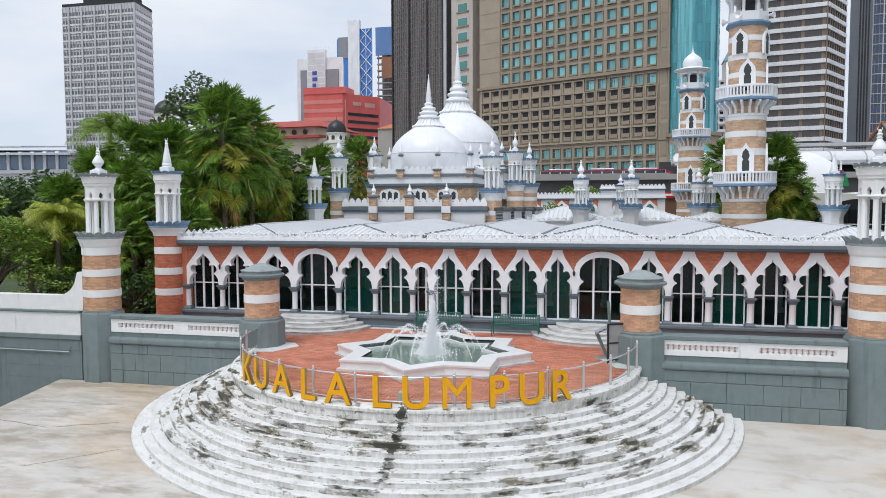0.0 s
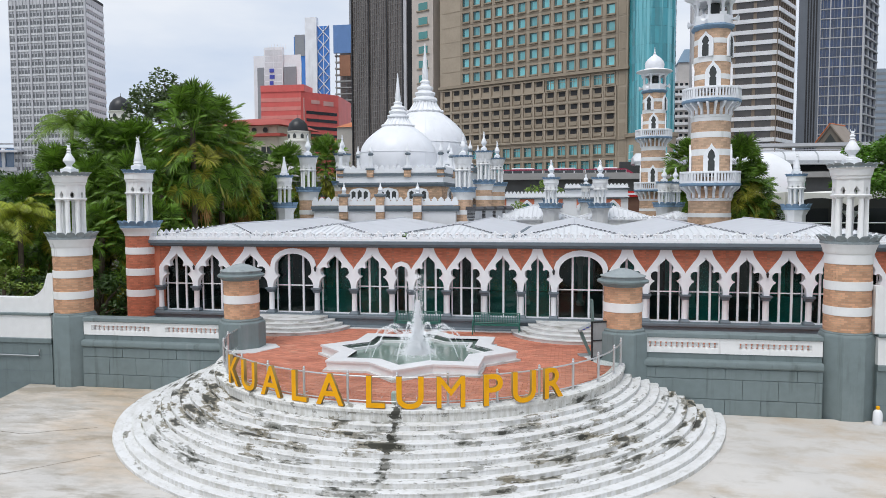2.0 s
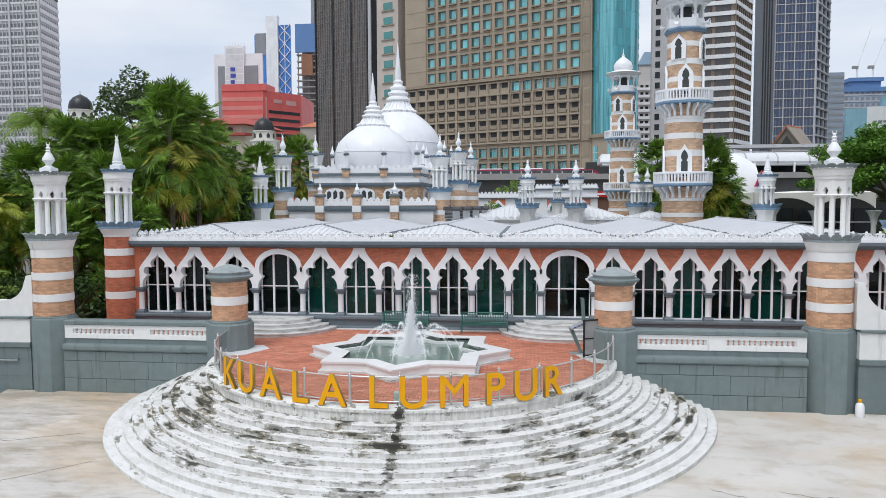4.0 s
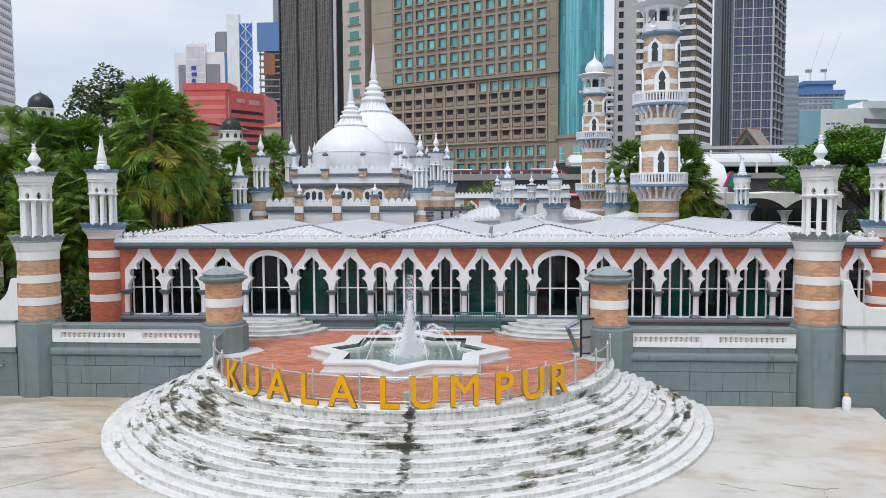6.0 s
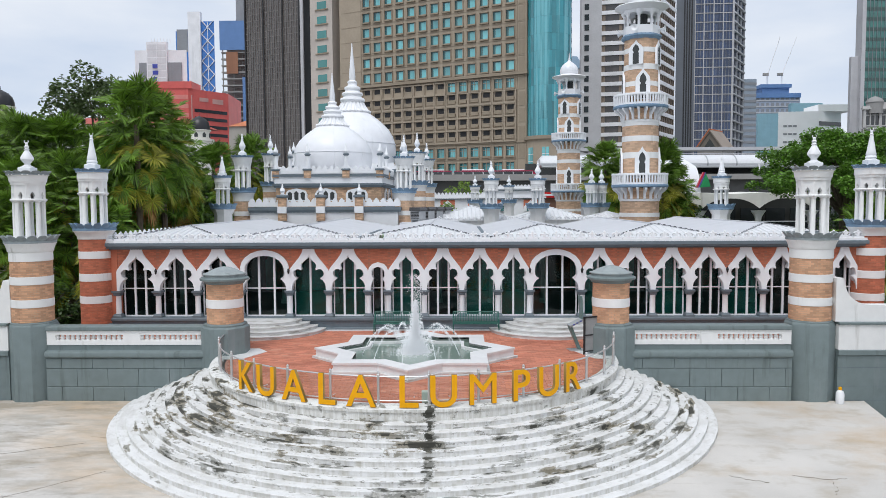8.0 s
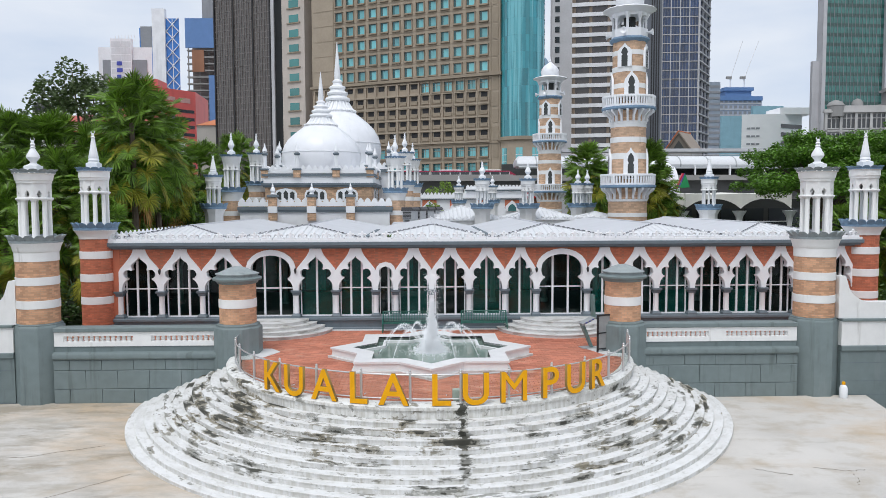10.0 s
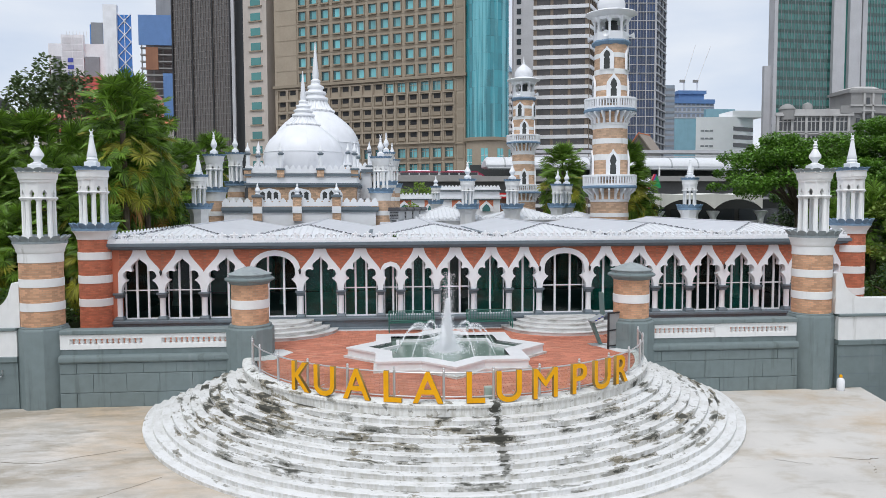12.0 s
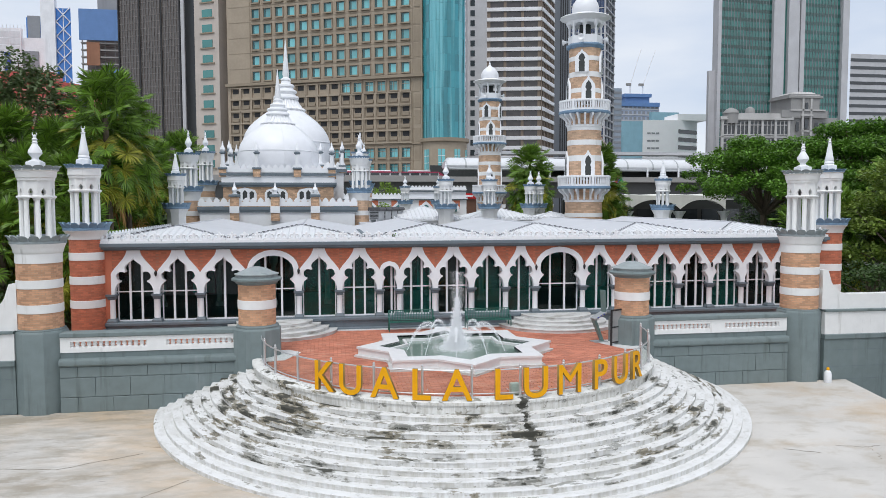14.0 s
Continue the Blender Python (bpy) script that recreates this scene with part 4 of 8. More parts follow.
# ---- hall roof ----
roof = thing("hall_roof", "pale grey low roof with white ribbed gablets at the eaves", "roof", kind="structure")
m = Mesh()
m.box(-14.55, 20, FY - 0.1, 52, 5.75, 5.95).box(-2.6, 1.6, 52, 62, 5.9, 6.26)
part("deck", m, ROOF, roof)
RIDGES = [-12.0, -6.2, 0.1, 5.7, 11.3, 16.75]
VALLEYS = [-14.5, -9.1, -3.1, 2.9, 8.5, 14.0, 19.6]
RZ, VZ, BACK = 6.6, 6.06, 52.0
SEAM = material("grey_seam", (0.3, 0.31, 0.33), 0.6, var=0.15)
for k, hx in enumerate(RIDGES):
    xl, xr = VALLEYS[k], VALLEYS[k + 1]
    ap = (hx, 36.6, RZ)
    m = Mesh()
    m.add([(xl, FY, VZ), (xr, FY, VZ), ap], [(0, 1, 2)])
    part("ribbed_sheet", m, METALROOF, roof, "white ribbed metal slope", sharp=0)
    n_rib = round((xr - xl) / 0.3)
    for q in range(1, n_rib):
        x = xl + (xr - xl) * q / n_rib
        t = (x - xl) / (hx - xl) if x < hx else (xr - x) / (xr - hx)
        ribs = Mesh()
        ribs.tube([(x, FY, VZ + 0.012), (x, FY + 3.25 * t, VZ + 0.012 + (RZ - VZ) * t)], 0.03, 4)
        part("rib", ribs, METALROOF, roof, sharp=0)
    for xs in (xl, xr):
        m = Mesh()
        m.tube([(xs, FY, VZ + 0.02), (ap[0], ap[1], RZ + 0.02)], 0.035, 5)
        part("hip_ridge", m, SEAM, roof)
        m = Mesh()
        for q in range(1, 14):
            t0, t1 = (q - 0.3) / 14, (q + 0.15) / 14
            p0, p1 = [(xs + (ap[0] - xs) * t, FY + (ap[1] - FY) * t, VZ + (RZ - VZ) * t + 0.055) for t in (t0, t1)]
            m.tube([p0, p1], 0.02, 4)
        part("hip_clip", m, BLACK, roof)
        m = Mesh()
        end = 1 if xs == xr else -1
        m.add([(xs, FY, VZ), ap, (hx, BACK, RZ), (xs, BACK, VZ)], [(0, 3, 2, 1)] if end > 0 else [(0, 1, 2, 3)])
        part("smooth_slope", m, ROOF, roof, sharp=0)
    m = Mesh()
    m.tube([(hx, 36.6, RZ + 0.01), (hx, BACK, RZ + 0.01)], 0.05, 5)
    part("ridge_cap", m, ROOF, roof)
    m = Mesh()
    m.add([(xl, BACK, VZ), (xr, BACK, VZ), (hx, BACK, RZ)], [(0, 2, 1)])
    part("back_gable", m, ROOF, roof, sharp=0)
for vx, y1 in ((-3.1, 44.0), (2.9, 48.6)):
    m = Mesh()
    m.box(vx - 0.1, vx + 0.1, FY + 0.4, y1, VZ + 0.01, VZ + 0.05)
    part("valley_gutter", m, TRIM, roof, "dark valley gutter")
# inner court roofs behind, small ribbed pyramids
for cx, cy, w, top in ((2.6, 59.0, 3.3, 7.4), (8.7, 59.0, 3.0, 7.3), (13.3, 58.5, 1.9, 6.9)):
    pyr = thing("court_roof", "white ribbed hipped roof over the court with scalloped eaves", "roof", "court roofs", at=(cx, cy, 0))
    m = Mesh()
    m.add([(-w, -w, 6.4), (w, -w, 6.4), (w, w, 6.4), (-w, w, 6.4), (0, 0, top)], [(0, 1, 4), (1, 2, 4), (2, 3, 4), (3, 0, 4)])
    part("sheet", m, METALROOF, pyr, sharp=0)
    nr = round(2 * w / 0.33)
    for q in range(1, nr):
        x = -w + 2 * w * q / nr
        t = 1 - abs(x) / w
        rb = Mesh()
        rb.tube([(x, -w, 6.41), (x, -w + w * t, 6.41 + (top - 6.4) * t)], 0.045, 4)
        part("rib", rb, METALROOF, pyr, sharp=0)
    for sx in (-1, 1):
        m = Mesh()
        m.tube([(sx * w, -w, 6.42), (0, 0, top + 0.03)], 0.05, 5)
        part("hip_ridge", m, METALROOF, pyr)
    m = Mesh()
    m.box(-w, w, -w, w, 1.5, 6.38)
    part("court_wall", m, WHITE, pyr)
    q = -w + 0.3
    while q < w:
        part("scallop", sc_me, CLEAN, pyr).location = (q, -w - 0.05, 6.3)
        q += 0.54
# air conditioning units beside the prayer hall
UNIT = material("grey_unit_casing", (0.42, 0.43, 0.44), 0.5, var=0.15)
for k, (ux, uy) in enumerate(((-1.35, 53.2), (-0.75, 54.6), (-0.15, 56.0), (0.45, 57.4))):
    un = thing("air_conditioner", "grey outdoor air conditioning unit with dark louvred hood", "condenser", "roof condensers", at=(ux, uy, 6.35), rz=-35)
    m = Mesh()
    m.box(-0.42, 0.42, -0.36, 0.36, 0.12, 0.74, 0.03)
    part("casing", m, UNIT, un)
    for fx in (-0.32, 0.32):
        m = Mesh()
        m.box(fx - 0.05, fx + 0.05, -0.34, 0.34, -0.1, 0.12)
        part("foot", m, PALEMETAL, un)
    m = Mesh()
    m.prism([(-0.5, 0.74), (0.5, 0.74), (0.56, 0.86), (0.42, 1.0), (-0.46, 1.0)], -0.42, 0.42)
    part("hood", m, material("dark_hood", (0.07, 0.07, 0.075), 0.5), un, "dark hood")
    for q in range(5):
        m = Mesh()
        m.box(-0.36, 0.36, -0.39, -0.36, 0.2 + 0.1 * q, 0.25 + 0.1 * q)
        part("louvre", m, BLACK, un)

# ---- prayer hall: domes ----
def dome(name, x, y, zb, r, zsh, tip, label):
    th = thing(name, label, "dome", "mosque domes", at=(x, y, 0))
    hh = zsh - zb
    pr = [(r * 0.93, zb), (r * 0.98, zb + 0.12 * hh), (r, zb + 0.3 * hh), (r * 0.985, zb + 0.42 * hh), (r * 0.935, zb + 0.55 * hh), (r * 0.84, zb + 0.68 * hh), (r * 0.71, zb + 0.79 * hh), (r * 0.57, zb + 0.885 * hh), (r * 0.46, zb + 0.95 * hh), (r * 0.38, zsh)]
    m = Mesh()
    m.lathe(pr, 48)
    part("shell", m, DOMEW, th, "white painted dome shell", sharp=60)
    for j in range(8):
        a = 2 * math.pi * j / 8 + 0.2
        m = Mesh()
        m.tube([(rr * math.cos(a), rr * math.sin(a), z) for rr, z in pr], 0.014, 4)
        part("seam", m, DOMEW, th)
    m = Mesh()
    m.lathe([(r * 0.99, zb + 0.4 * (zsh - zb)), (r * 0.999, zb + 0.405 * (zsh - zb)), (r * 0.999, zb + 0.412 * (zsh - zb)), (r * 0.98, zb + 0.417 * (zsh - zb))], 48, caps=False)
    part("ring_seam", m, DOMEW, th)
    H = tip - zsh
    m = Mesh()
    prof = [(0.39, -0.01), (0.41, 0.005), (0.41, 0.016), (0.365, 0.024), (0.29, 0.08), (0.235, 0.15), (0.275, 0.158), (0.29, 0.18), (0.275, 0.205), (0.22, 0.218), (0.205, 0.24), (0.235, 0.25), (0.245, 0.268), (0.23, 0.288), (0.175, 0.3), (0.16, 0.325), (0.185, 0.334), (0.19, 0.352), (0.175, 0.37), (0.115, 0.385), (0.1, 0.42), (0.115, 0.43), (0.11, 0.45), (0.065, 0.47), (0.075, 0.52), (0.05, 0.7), (0.028, 0.85), (0.008, 1.0)]
    m.lathe([(rr * r, zsh + z * H) for rr, z in prof], 28)
    part("crown", m, CLEAN, th, "stepped white crown and spire", sharp=40)
    pet = Mesh()
    pet.tube([(0.375 * r, 0, zsh + 0.012 * H), (0.3 * r, 0, zsh + 0.08 * H), (0.245 * r, 0, zsh + 0.15 * H)], [0.03 * r, 0.026 * r, 0.02 * r], 6)
    pet.ball((0.405 * r, 0, zsh + 0.012 * H), 0.032 * r, 7, 4)
    me = pet.data("lotus_rib", CLEAN)
    for j in range(20):
        part("lotus_rib", me, CLEAN, th).matrix_basis = pose(0, 0, 0, 0, 0, 18 * j)
    return th


dome("front_dome", -8.7, 60.5, 10.2, 3.2, 13.95, 18.3, "white onion dome with stepped crown and spire")
dome("main_dome", -8.6, 71.5, 11.2, 4.15, 16.35, 23.0, "larger white onion dome with stepped crown and spire")


def battlement(th, a, b, z, h, step=0.5):
    """A white parapet with rounded merlons from plan point a to b."""
    L, d = math.dist(a, b), Vector((b[0] - a[0], b[1] - a[1], 0)).normalized()
    ang = math.degrees(math.atan2(d.y, d.x))
    m = Mesh()
    m.box(0, L, -0.1, 0.1, z, z + h * 0.55)
    part("parapet", m, CLEAN, th, "white parapet").matrix_basis = pose(a[0], a[1], 0, 0, 0, ang)
    mer = Mesh()
    w = step * 0.36
    mer.prism([(-w, 0), (-w * 1.15, h * 0.2), (-w * 0.6, h * 0.32), (-w * 0.45, h * 0.42), (0, h * 0.5), (w * 0.45, h * 0.42), (w * 0.6, h * 0.32), (w * 1.15, h * 0.2), (w, 0)], -0.09, 0.09)
    me = mer.data("merlon", CLEAN)
    n = int(L / step)
    for i in range(n):
        p = Vector((a[0], a[1], 0)) + d * (i + 0.5) * L / n
        part("merlon", me, CLEAN, th).matrix_basis = pose(p.x, p.y, z + h * 0.53, 0, 0, ang)


hall = thing("prayer_hall", "tan brick and white prayer hall with grey cornices and battlements", "mosque")


def tier(x0, x1, y0, y1, z0, z1, mat, name, label=""):
    m = Mesh()
    m.box(x0, x1, y0, y1, z0, z1)
    return part(name, m, mat, hall, label)


tier(-13.9, -2.9, 54.3, 80, 1.5, 7.0, CLEAN, "lower_wall", "white lower wall")
tier(-14.0, -2.7, 54.2, 80, 7.0, 7.16, TRIM, "porch_cornice", "blue-grey cornice")
tier(-14.05, -2.65, 54.15, 80, 7.16, 7.4, TRIM, "porch_cornice", "blue-grey cornice")
battlement(hall, (-14.0, 54.3), (-2.7, 54.3), 7.45, 0.6, 0.5)
tier(-12.6, -4.4, 57, 78, 7.2, 8.9, TANWALL, "drum_wall", "tan brick upper wall")
tier(-12.75, -4.25, 56.85, 78, 8.9, 9.05, TRIM, "drum_cornice", "dark grey cornice")
tier(-12.85, -4.15, 56.78, 78, 9.05, 9.22, TRIM, "drum_cornice", "dark grey cornice")
tier(-12.7, -4.3, 56.9, 78, 9.22, 9.74, CLEAN, "attic", "white attic")
tier(-12.82, -4.18, 56.8, 78, 9.74, 9.92, TRIM, "attic_cornice", "dark grey upper cornice")
tier(-12.7, -4.3, 57, 78, 9.92, 10.1, CLEAN, "attic_roof")
battlement(hall, (-12.7, 57.0), (-4.3, 57.0), 9.98, 0.6, 0.45)
battlement(hall, (-4.3, 57.0), (-4.3, 78.0), 9.98, 0.6, 0.45)
battlement(hall, (-12.7, 78.0), (-12.7, 57.0), 9.98, 0.6, 0.45)
# rear, wider block under the main dome
tier(-13.6, -3.4, 66.5, 79, 8.0, 10.4, CLEAN, "rear_block", "white rear block")
tier(-13.9, -3.1, 66.3, 79, 10.4, 10.7, TRIM, "rear_cornice", "dark grey cornice")
battlement(hall, (-13.7, 66.4), (-3.2, 66.4), 10.7, 0.6, 0.45)
tier(-12.6, -4.6, 67.5, 78, 10.7, 11.3, CLEAN, "rear_drum")

# triple arched windows in the upper wall
for wx in (-11.0, -8.7, -6.3):
    fr = Mesh()
    fr.prism([(-0.85, 0), (-0.85, 0.55), (-0.7, 0.82), (0, 1.0), (0.7, 0.82), (0.85, 0.55), (0.85, 0)], -0.12, 0.05)
    w = part("window", fr, CLEAN, hall, "white triple-arched window surround")
    w.location = (wx, 57, 7.85)
    for dx in (-0.5, 0, 0.5):
        op = Mesh()
        op.prism([(-0.16, 0.1), (-0.16, 0.5), (-0.18, 0.6), (0, 0.82 if dx == 0 else 0.74), (0.18, 0.6), (0.16, 0.5), (0.16, 0.1)], -0.13, 0)
        part("light", op, DARK, w, "dark arched light").location = (dx, 0, 0)
for wy in (60, 63):
    fr = Mesh()
    fr.prism([(-0.7, 0), (-0.7, 0.6), (0, 1.0), (0.7, 0.6), (0.7, 0)], -0.12, 0.05)
    w = part("window", fr, CLEAN, hall, "white arched window surround")
    w.matrix_basis = pose(-4.4, wy, 7.85, 0, 0, 90)
    for dx in (-0.32, 0.32):
        op = Mesh()
        op.prism([(-0.2, 0.08), (-0.2, 0.55), (0, 0.8), (0.2, 0.55), (0.2, 0.08)], -0.13, 0)
        part("light", op, DARK, w, "dark arched light").location = (dx, 0, 0)
# brick posts with finials on the porch parapet
for px in (-11.45, -8.6, -5.75):
    m = Mesh()
    m.box(px - 0.3, px + 0.3, 53.95, 54.5, 6.4, 6.95)
    part("post_foot", m, TANWALL, hall, "tan brick parapet post")
    m = Mesh()
    m.box(px - 0.3, px + 0.3, 53.95, 54.5, 7.45, 8.1)
    part("post", m, TANWALL, hall, "tan brick parapet post")
    m = Mesh()
    m.box(px - 0.33, px + 0.33, 53.9, 54.5, 6.95, 7.45)
    part("post_block", m, CLEAN, hall)
    m = Mesh()
    m.box(px - 0.38, px + 0.38, 53.85, 54.6, 8.1, 8.3, 0.04)
    part("post_cap", m, TRIM, hall, "dark post cap")
    m = Mesh()
    m.lathe([(0.16, 8.3), (0.2, 8.36), (0.12, 8.42), (0.2, 8.6), (0.16, 8.75), (0.06, 8.88), (0.08, 8.92), (0.02, 9.15)], 10, (px, 54.22))
    part("post_finial", m, CLEAN, hall)


def turret(x, y, z0, h):
    th = thing("roof_pinnacle", "slender white pinnacle on a tan and grey base", "pinnacle", "dome pinnacles", at=(x, y, 0))
    m = Mesh()
    m.box(-0.27, 0.27, -0.27, 0.27, z0 - 0.35, z0 + 0.2)
    part("base", m, TANWALL, th, "tan brick base")
    m = Mesh()
    m.box(-0.34, 0.34, -0.34, 0.34, z0 + 0.2, z0 + 0.36, 0.04)
    part("base_cap", m, TRIM, th)
    m = Mesh()
    m.lathe([(0.16, z0 + 0.36), (0.14, z0 + 0.36 + h * 0.52)], 10)
    part("shaft", m, CLEAN, th)
    m = Mesh()
    m.lathe([(0.16, z0 + 0.36 + h * 0.52), (0.24, z0 + 0.4 + h * 0.54), (0.24, z0 + 0.4 + h * 0.58), (0.14, z0 + 0.42 + h * 0.6)], 10)
    part("collar", m, TRIM, th)
    m = Mesh()
    m.lathe([(0.13, z0 + 0.42 + h * 0.6), (0.2, z0 + 0.42 + h * 0.66), (0.18, z0 + 0.42 + h * 0.72), (0.08, z0 + 0.42 + h * 0.82), (0.02, z0 + 0.4 + h)], 10)
    part("tip", m, CLEAN, th)


for tx, ty, tz, hh in ((-12.6, 57.1, 10.0, 1.9), (-10.1, 57.0, 10.0, 1.9), (-7.1, 57.0, 10.0, 1.9), (-4.5, 57.1, 10.0, 1.9), (-12.6, 62, 10.0, 2.1), (-4.4, 61.5, 10.0, 1.9), (-13.3, 66.6, 10.7, 2.1), (-3.5, 66.6, 10.7, 2.1), (-5.4, 66.5, 10.7, 1.9), (-13.3, 72, 10.7, 2.1), (-3.5, 72, 10.7, 2.1)):
    turret(tx, ty, tz, hh)


def mosque_lantern(x, y, base, zc, tip, big=True, finial="bulb", k=None):
    k = k or (1.0 if big else 0.8)
    th = thing("lantern_pillar", "tan and white brick pillar with white columned lantern" if big else "white columned roof lantern with blue-grey cresting", "pillar", "mosque roof lanterns", at=(x, y, 0))
    H = tip - zc
    if big:
        z, i = base, 0
        while z < zc - 0.9:
            h = 0.75 if i % 2 == 0 else 0.35
            m = Mesh()
            q = 0.02 if i % 2 else 0
            if i % 2:
                m.lathe([(0.75, z), (0.75, min(z + h, zc - 0.6))], 24)
                part("band", m, WHITE, th, "white band")
            else:
                brick_drum(th, 0.72, z, min(z + h, zc - 0.6), TANBRICK, MORTAR, course=0.125, length=0.36)
            z += h
            i += 1
        m = Mesh()
        m.lathe([(0.74, min(z, zc - 0.62)), (0.76, zc - 0.4), (0.84, zc - 0.15), (0.9, zc - 0.05)], 24)
        part("capital", m, WHITE, th)
    else:
        m = Mesh()
        m.lathe([(0.76 * k, base), (0.76 * k, zc - 0.45), (1.02 * k, zc - 0.06)], 8, turn=math.pi / 8)
        part("capital", m, WHITE, th)
    cresting(th, 0.98 * k if big else 1.12 * k, zc - 0.08, 0.4, LEAF, 12, 16)
    lantern_top(th, zc + 0.1, zc + 0.36 * H, zc + 0.46 * H, zc + 0.6 * H, 0.5 * k, 0.82 * k, LEAF, finial, tip, 8)


mosque_lantern(-14.8, 55.7, 6, 8.6, 13.0)
mosque_lantern(-15.1, 65.4, 6, 9.3, 13.8)
mosque_lantern(-2.5, 55.4, 6, 8.5, 12.8)
mosque_lantern(-2.0, 64.4, 6, 9.3, 13.8)
mosque_lantern(-1.4, 69.8, 6, 9.2, 13.35)
mosque_lantern(-14.8, 50.8, 6, 7.4, 11.0, False, "spire")
mosque_lantern(4.05, 55.2, 6, 7.3, 10.8, False)
mosque_lantern(7.6, 55.9, 6, 7.3, 10.8, False)
mosque_lantern(13.0, 63.4, 6, 7.3, 10.5, False)
mosque_lantern(14.0, 64.2, 6, 7.3, 10.5, False, k=0.7)
mosque_lantern(19.9, 51.6, 6, 7.2, 10.8, False, "spire")
mosque_lantern(3.35, 78.0, 6, 7.65, 10.5, False, k=0.75)
mosque_lantern(6.93, 78.0, 6, 7.65, 10.5, False, k=0.75)


# ---- minarets ----
def minaret(x, y, label):
    th = thing("minaret", label, "minaret", "minarets", at=(x, y, 0))
    r0, r1, r2 = 1.48, 1.36, 1.26

    def drum(ra, rb, bands):
        for i, (a, b) in enumerate(zip(bands, bands[1:])):
            m = Mesh()
            q = 0.03
            t0 = (a - bands[0]) / (bands[-1] - bands[0])
            t1 = (b - bands[0]) / (bands[-1] - bands[0])
            if i % 2 == 0:
                brick_drum(th, ra + (rb - ra) * (t0 + t1) / 2, a, b, TANBRICK, MORTAR, course=0.13, length=0.4)
            else:
                m.lathe([(ra + (rb - ra) * t0 + q, a), (ra + (rb - ra) * t1 + q, b)], 32)
                part("band", m, WHITE, th, "white band")
    m = Mesh()
    m.lathe([(r0, 1.4), (r0, 5.5)], 32)
    part("foot", m, TANWALL, th)
    drum(r0, r0 - 0.05, [5.5, 6.55, 6.85, 8.05])
    drum(r1, r1 - 0.05, [8.95, 10.9, 11.35, 12.15, 12.55, 13.3, 13.65, 13.9])
    drum(r2, r2 - 0.04, [14.8, 16.2, 16.55, 17.4, 17.8, 18.65, 19.0, 19.7])

    def balcony(z, rw, rb):
        """Deck with its railing; corbels below."""
        m = Mesh()
        m.lathe([(rw, z - 1.15), (rw + 0.02, z - 0.5), (rw + 0.06, z - 0.2)], 32)
        part("corbel_core", m, TANWALL, th, "tan brick behind the brackets")
        m = Mesh()
        m.lathe([(rw, z - 1.2), (rw + 0.07, z - 1.18), (rw + 0.07, z - 1.02), (rw, z - 1.0)], 32)
        part("corbel_ring", m, WHITE, th)
        m = Mesh()
        m.prism([(rw - 0.05, z - 1.05), (rw + 0.1, z - 1.05), (rw + 0.17, z - 0.95), (rw + 0.15, z - 0.78), (rw + 0.22, z - 0.62), (rw + 0.42, z - 0.45), (rb - 0.04, z - 0.3), (rb - 0.02, z - 0.16), (rw - 0.05, z - 0.16)], -0.075, 0.075)
        me = m.data("corbel", CLEAN)
        for j in range(20):
            part("corbel", me, CLEAN, th).matrix_basis = pose(0, 0, 0, 0, 0, 18 * j)
        m = Mesh()
        m.lathe([(rw, z - 0.16), (rb, z - 0.16), (rb + 0.05, z - 0.1), (rb + 0.05, z + 0.02), (rb, z + 0.06), (rw, z + 0.06)], 32)
        part("deck", m, LEAF, th, "blue-grey deck edge")
        m = Mesh()
        m.lathe([(rb - 0.1, z + 0.06), (rb, z + 0.06), (rb, z + 0.2), (rb - 0.1, z + 0.2)], 32)
        part("rail_foot", m, CLEAN, th)
        m = Mesh()
        m.lathe([(rb - 0.12, z + 0.72), (rb + 0.02, z + 0.72), (rb + 0.04, z + 0.8), (rb + 0.02, z + 0.88), (rb - 0.12, z + 0.88)], 32)
        part("rail", m, CLEAN, th)
        m = Mesh()
        m.box(-0.055, 0.055, -0.05, 0.05, z + 0.18, z + 0.74)
        me = m.data("baluster", CLEAN)
        post = Mesh()
        post.box(-0.09, 0.09, -0.09, 0.09, z + 0.1, z + 0.9)
        pme = post.data("post", CLEAN)
        for j in range(56):
            a = 2 * math.pi * j / 56
            big = j % 7 == 0
            part("post" if big else "baluster", pme if big else me, CLEAN, th).matrix_basis = pose((rb - 0.05) * math.cos(a), (rb - 0.05) * math.sin(a), 0, 0, 0, math.degrees(a))
    balcony(8.9, r0 - 0.05, 2.05)
    balcony(14.75, r1 - 0.05, 1.98)

    def arch_window(z, h, ang, rr, label="tall arched window with white surround"):
        w = 0.3
        fr = Mesh()
        o = [(-w * 1.75, 0), (-w * 1.75, h * 0.74), (-w * 1.55, h * 0.86), (-w * 1.0, h * 0.98), (-w * 0.4, h * 1.08), (0, h * 1.2), (w * 0.4, h * 1.08), (w * 1.0, h * 0.98), (w * 1.55, h * 0.86), (w * 1.75, h * 0.74), (w * 1.75, 0)]
        inn = [(-w * 0.75, h * 0.02), (-w * 0.75, h * 0.55), (-w * 0.5, h * 0.6), (-w * 0.85, h * 0.72), (-w * 0.6, h * 0.88), (0, h * 1.0), (w * 0.6, h * 0.88), (w * 0.85, h * 0.72), (w * 0.5, h * 0.6), (w * 0.75, h * 0.55), (w * 0.75, h * 0.02)]
        fr.prism(o, -0.09, 0.06)
        win = part("window", fr, CLEAN, th, label)
        win.matrix_basis = pose(rr * math.sin(radians(ang)), -rr * math.cos(radians(ang)), z, 0, 0, ang)
        pn = Mesh()
        pn.prism(inn, -0.1, 0.0)
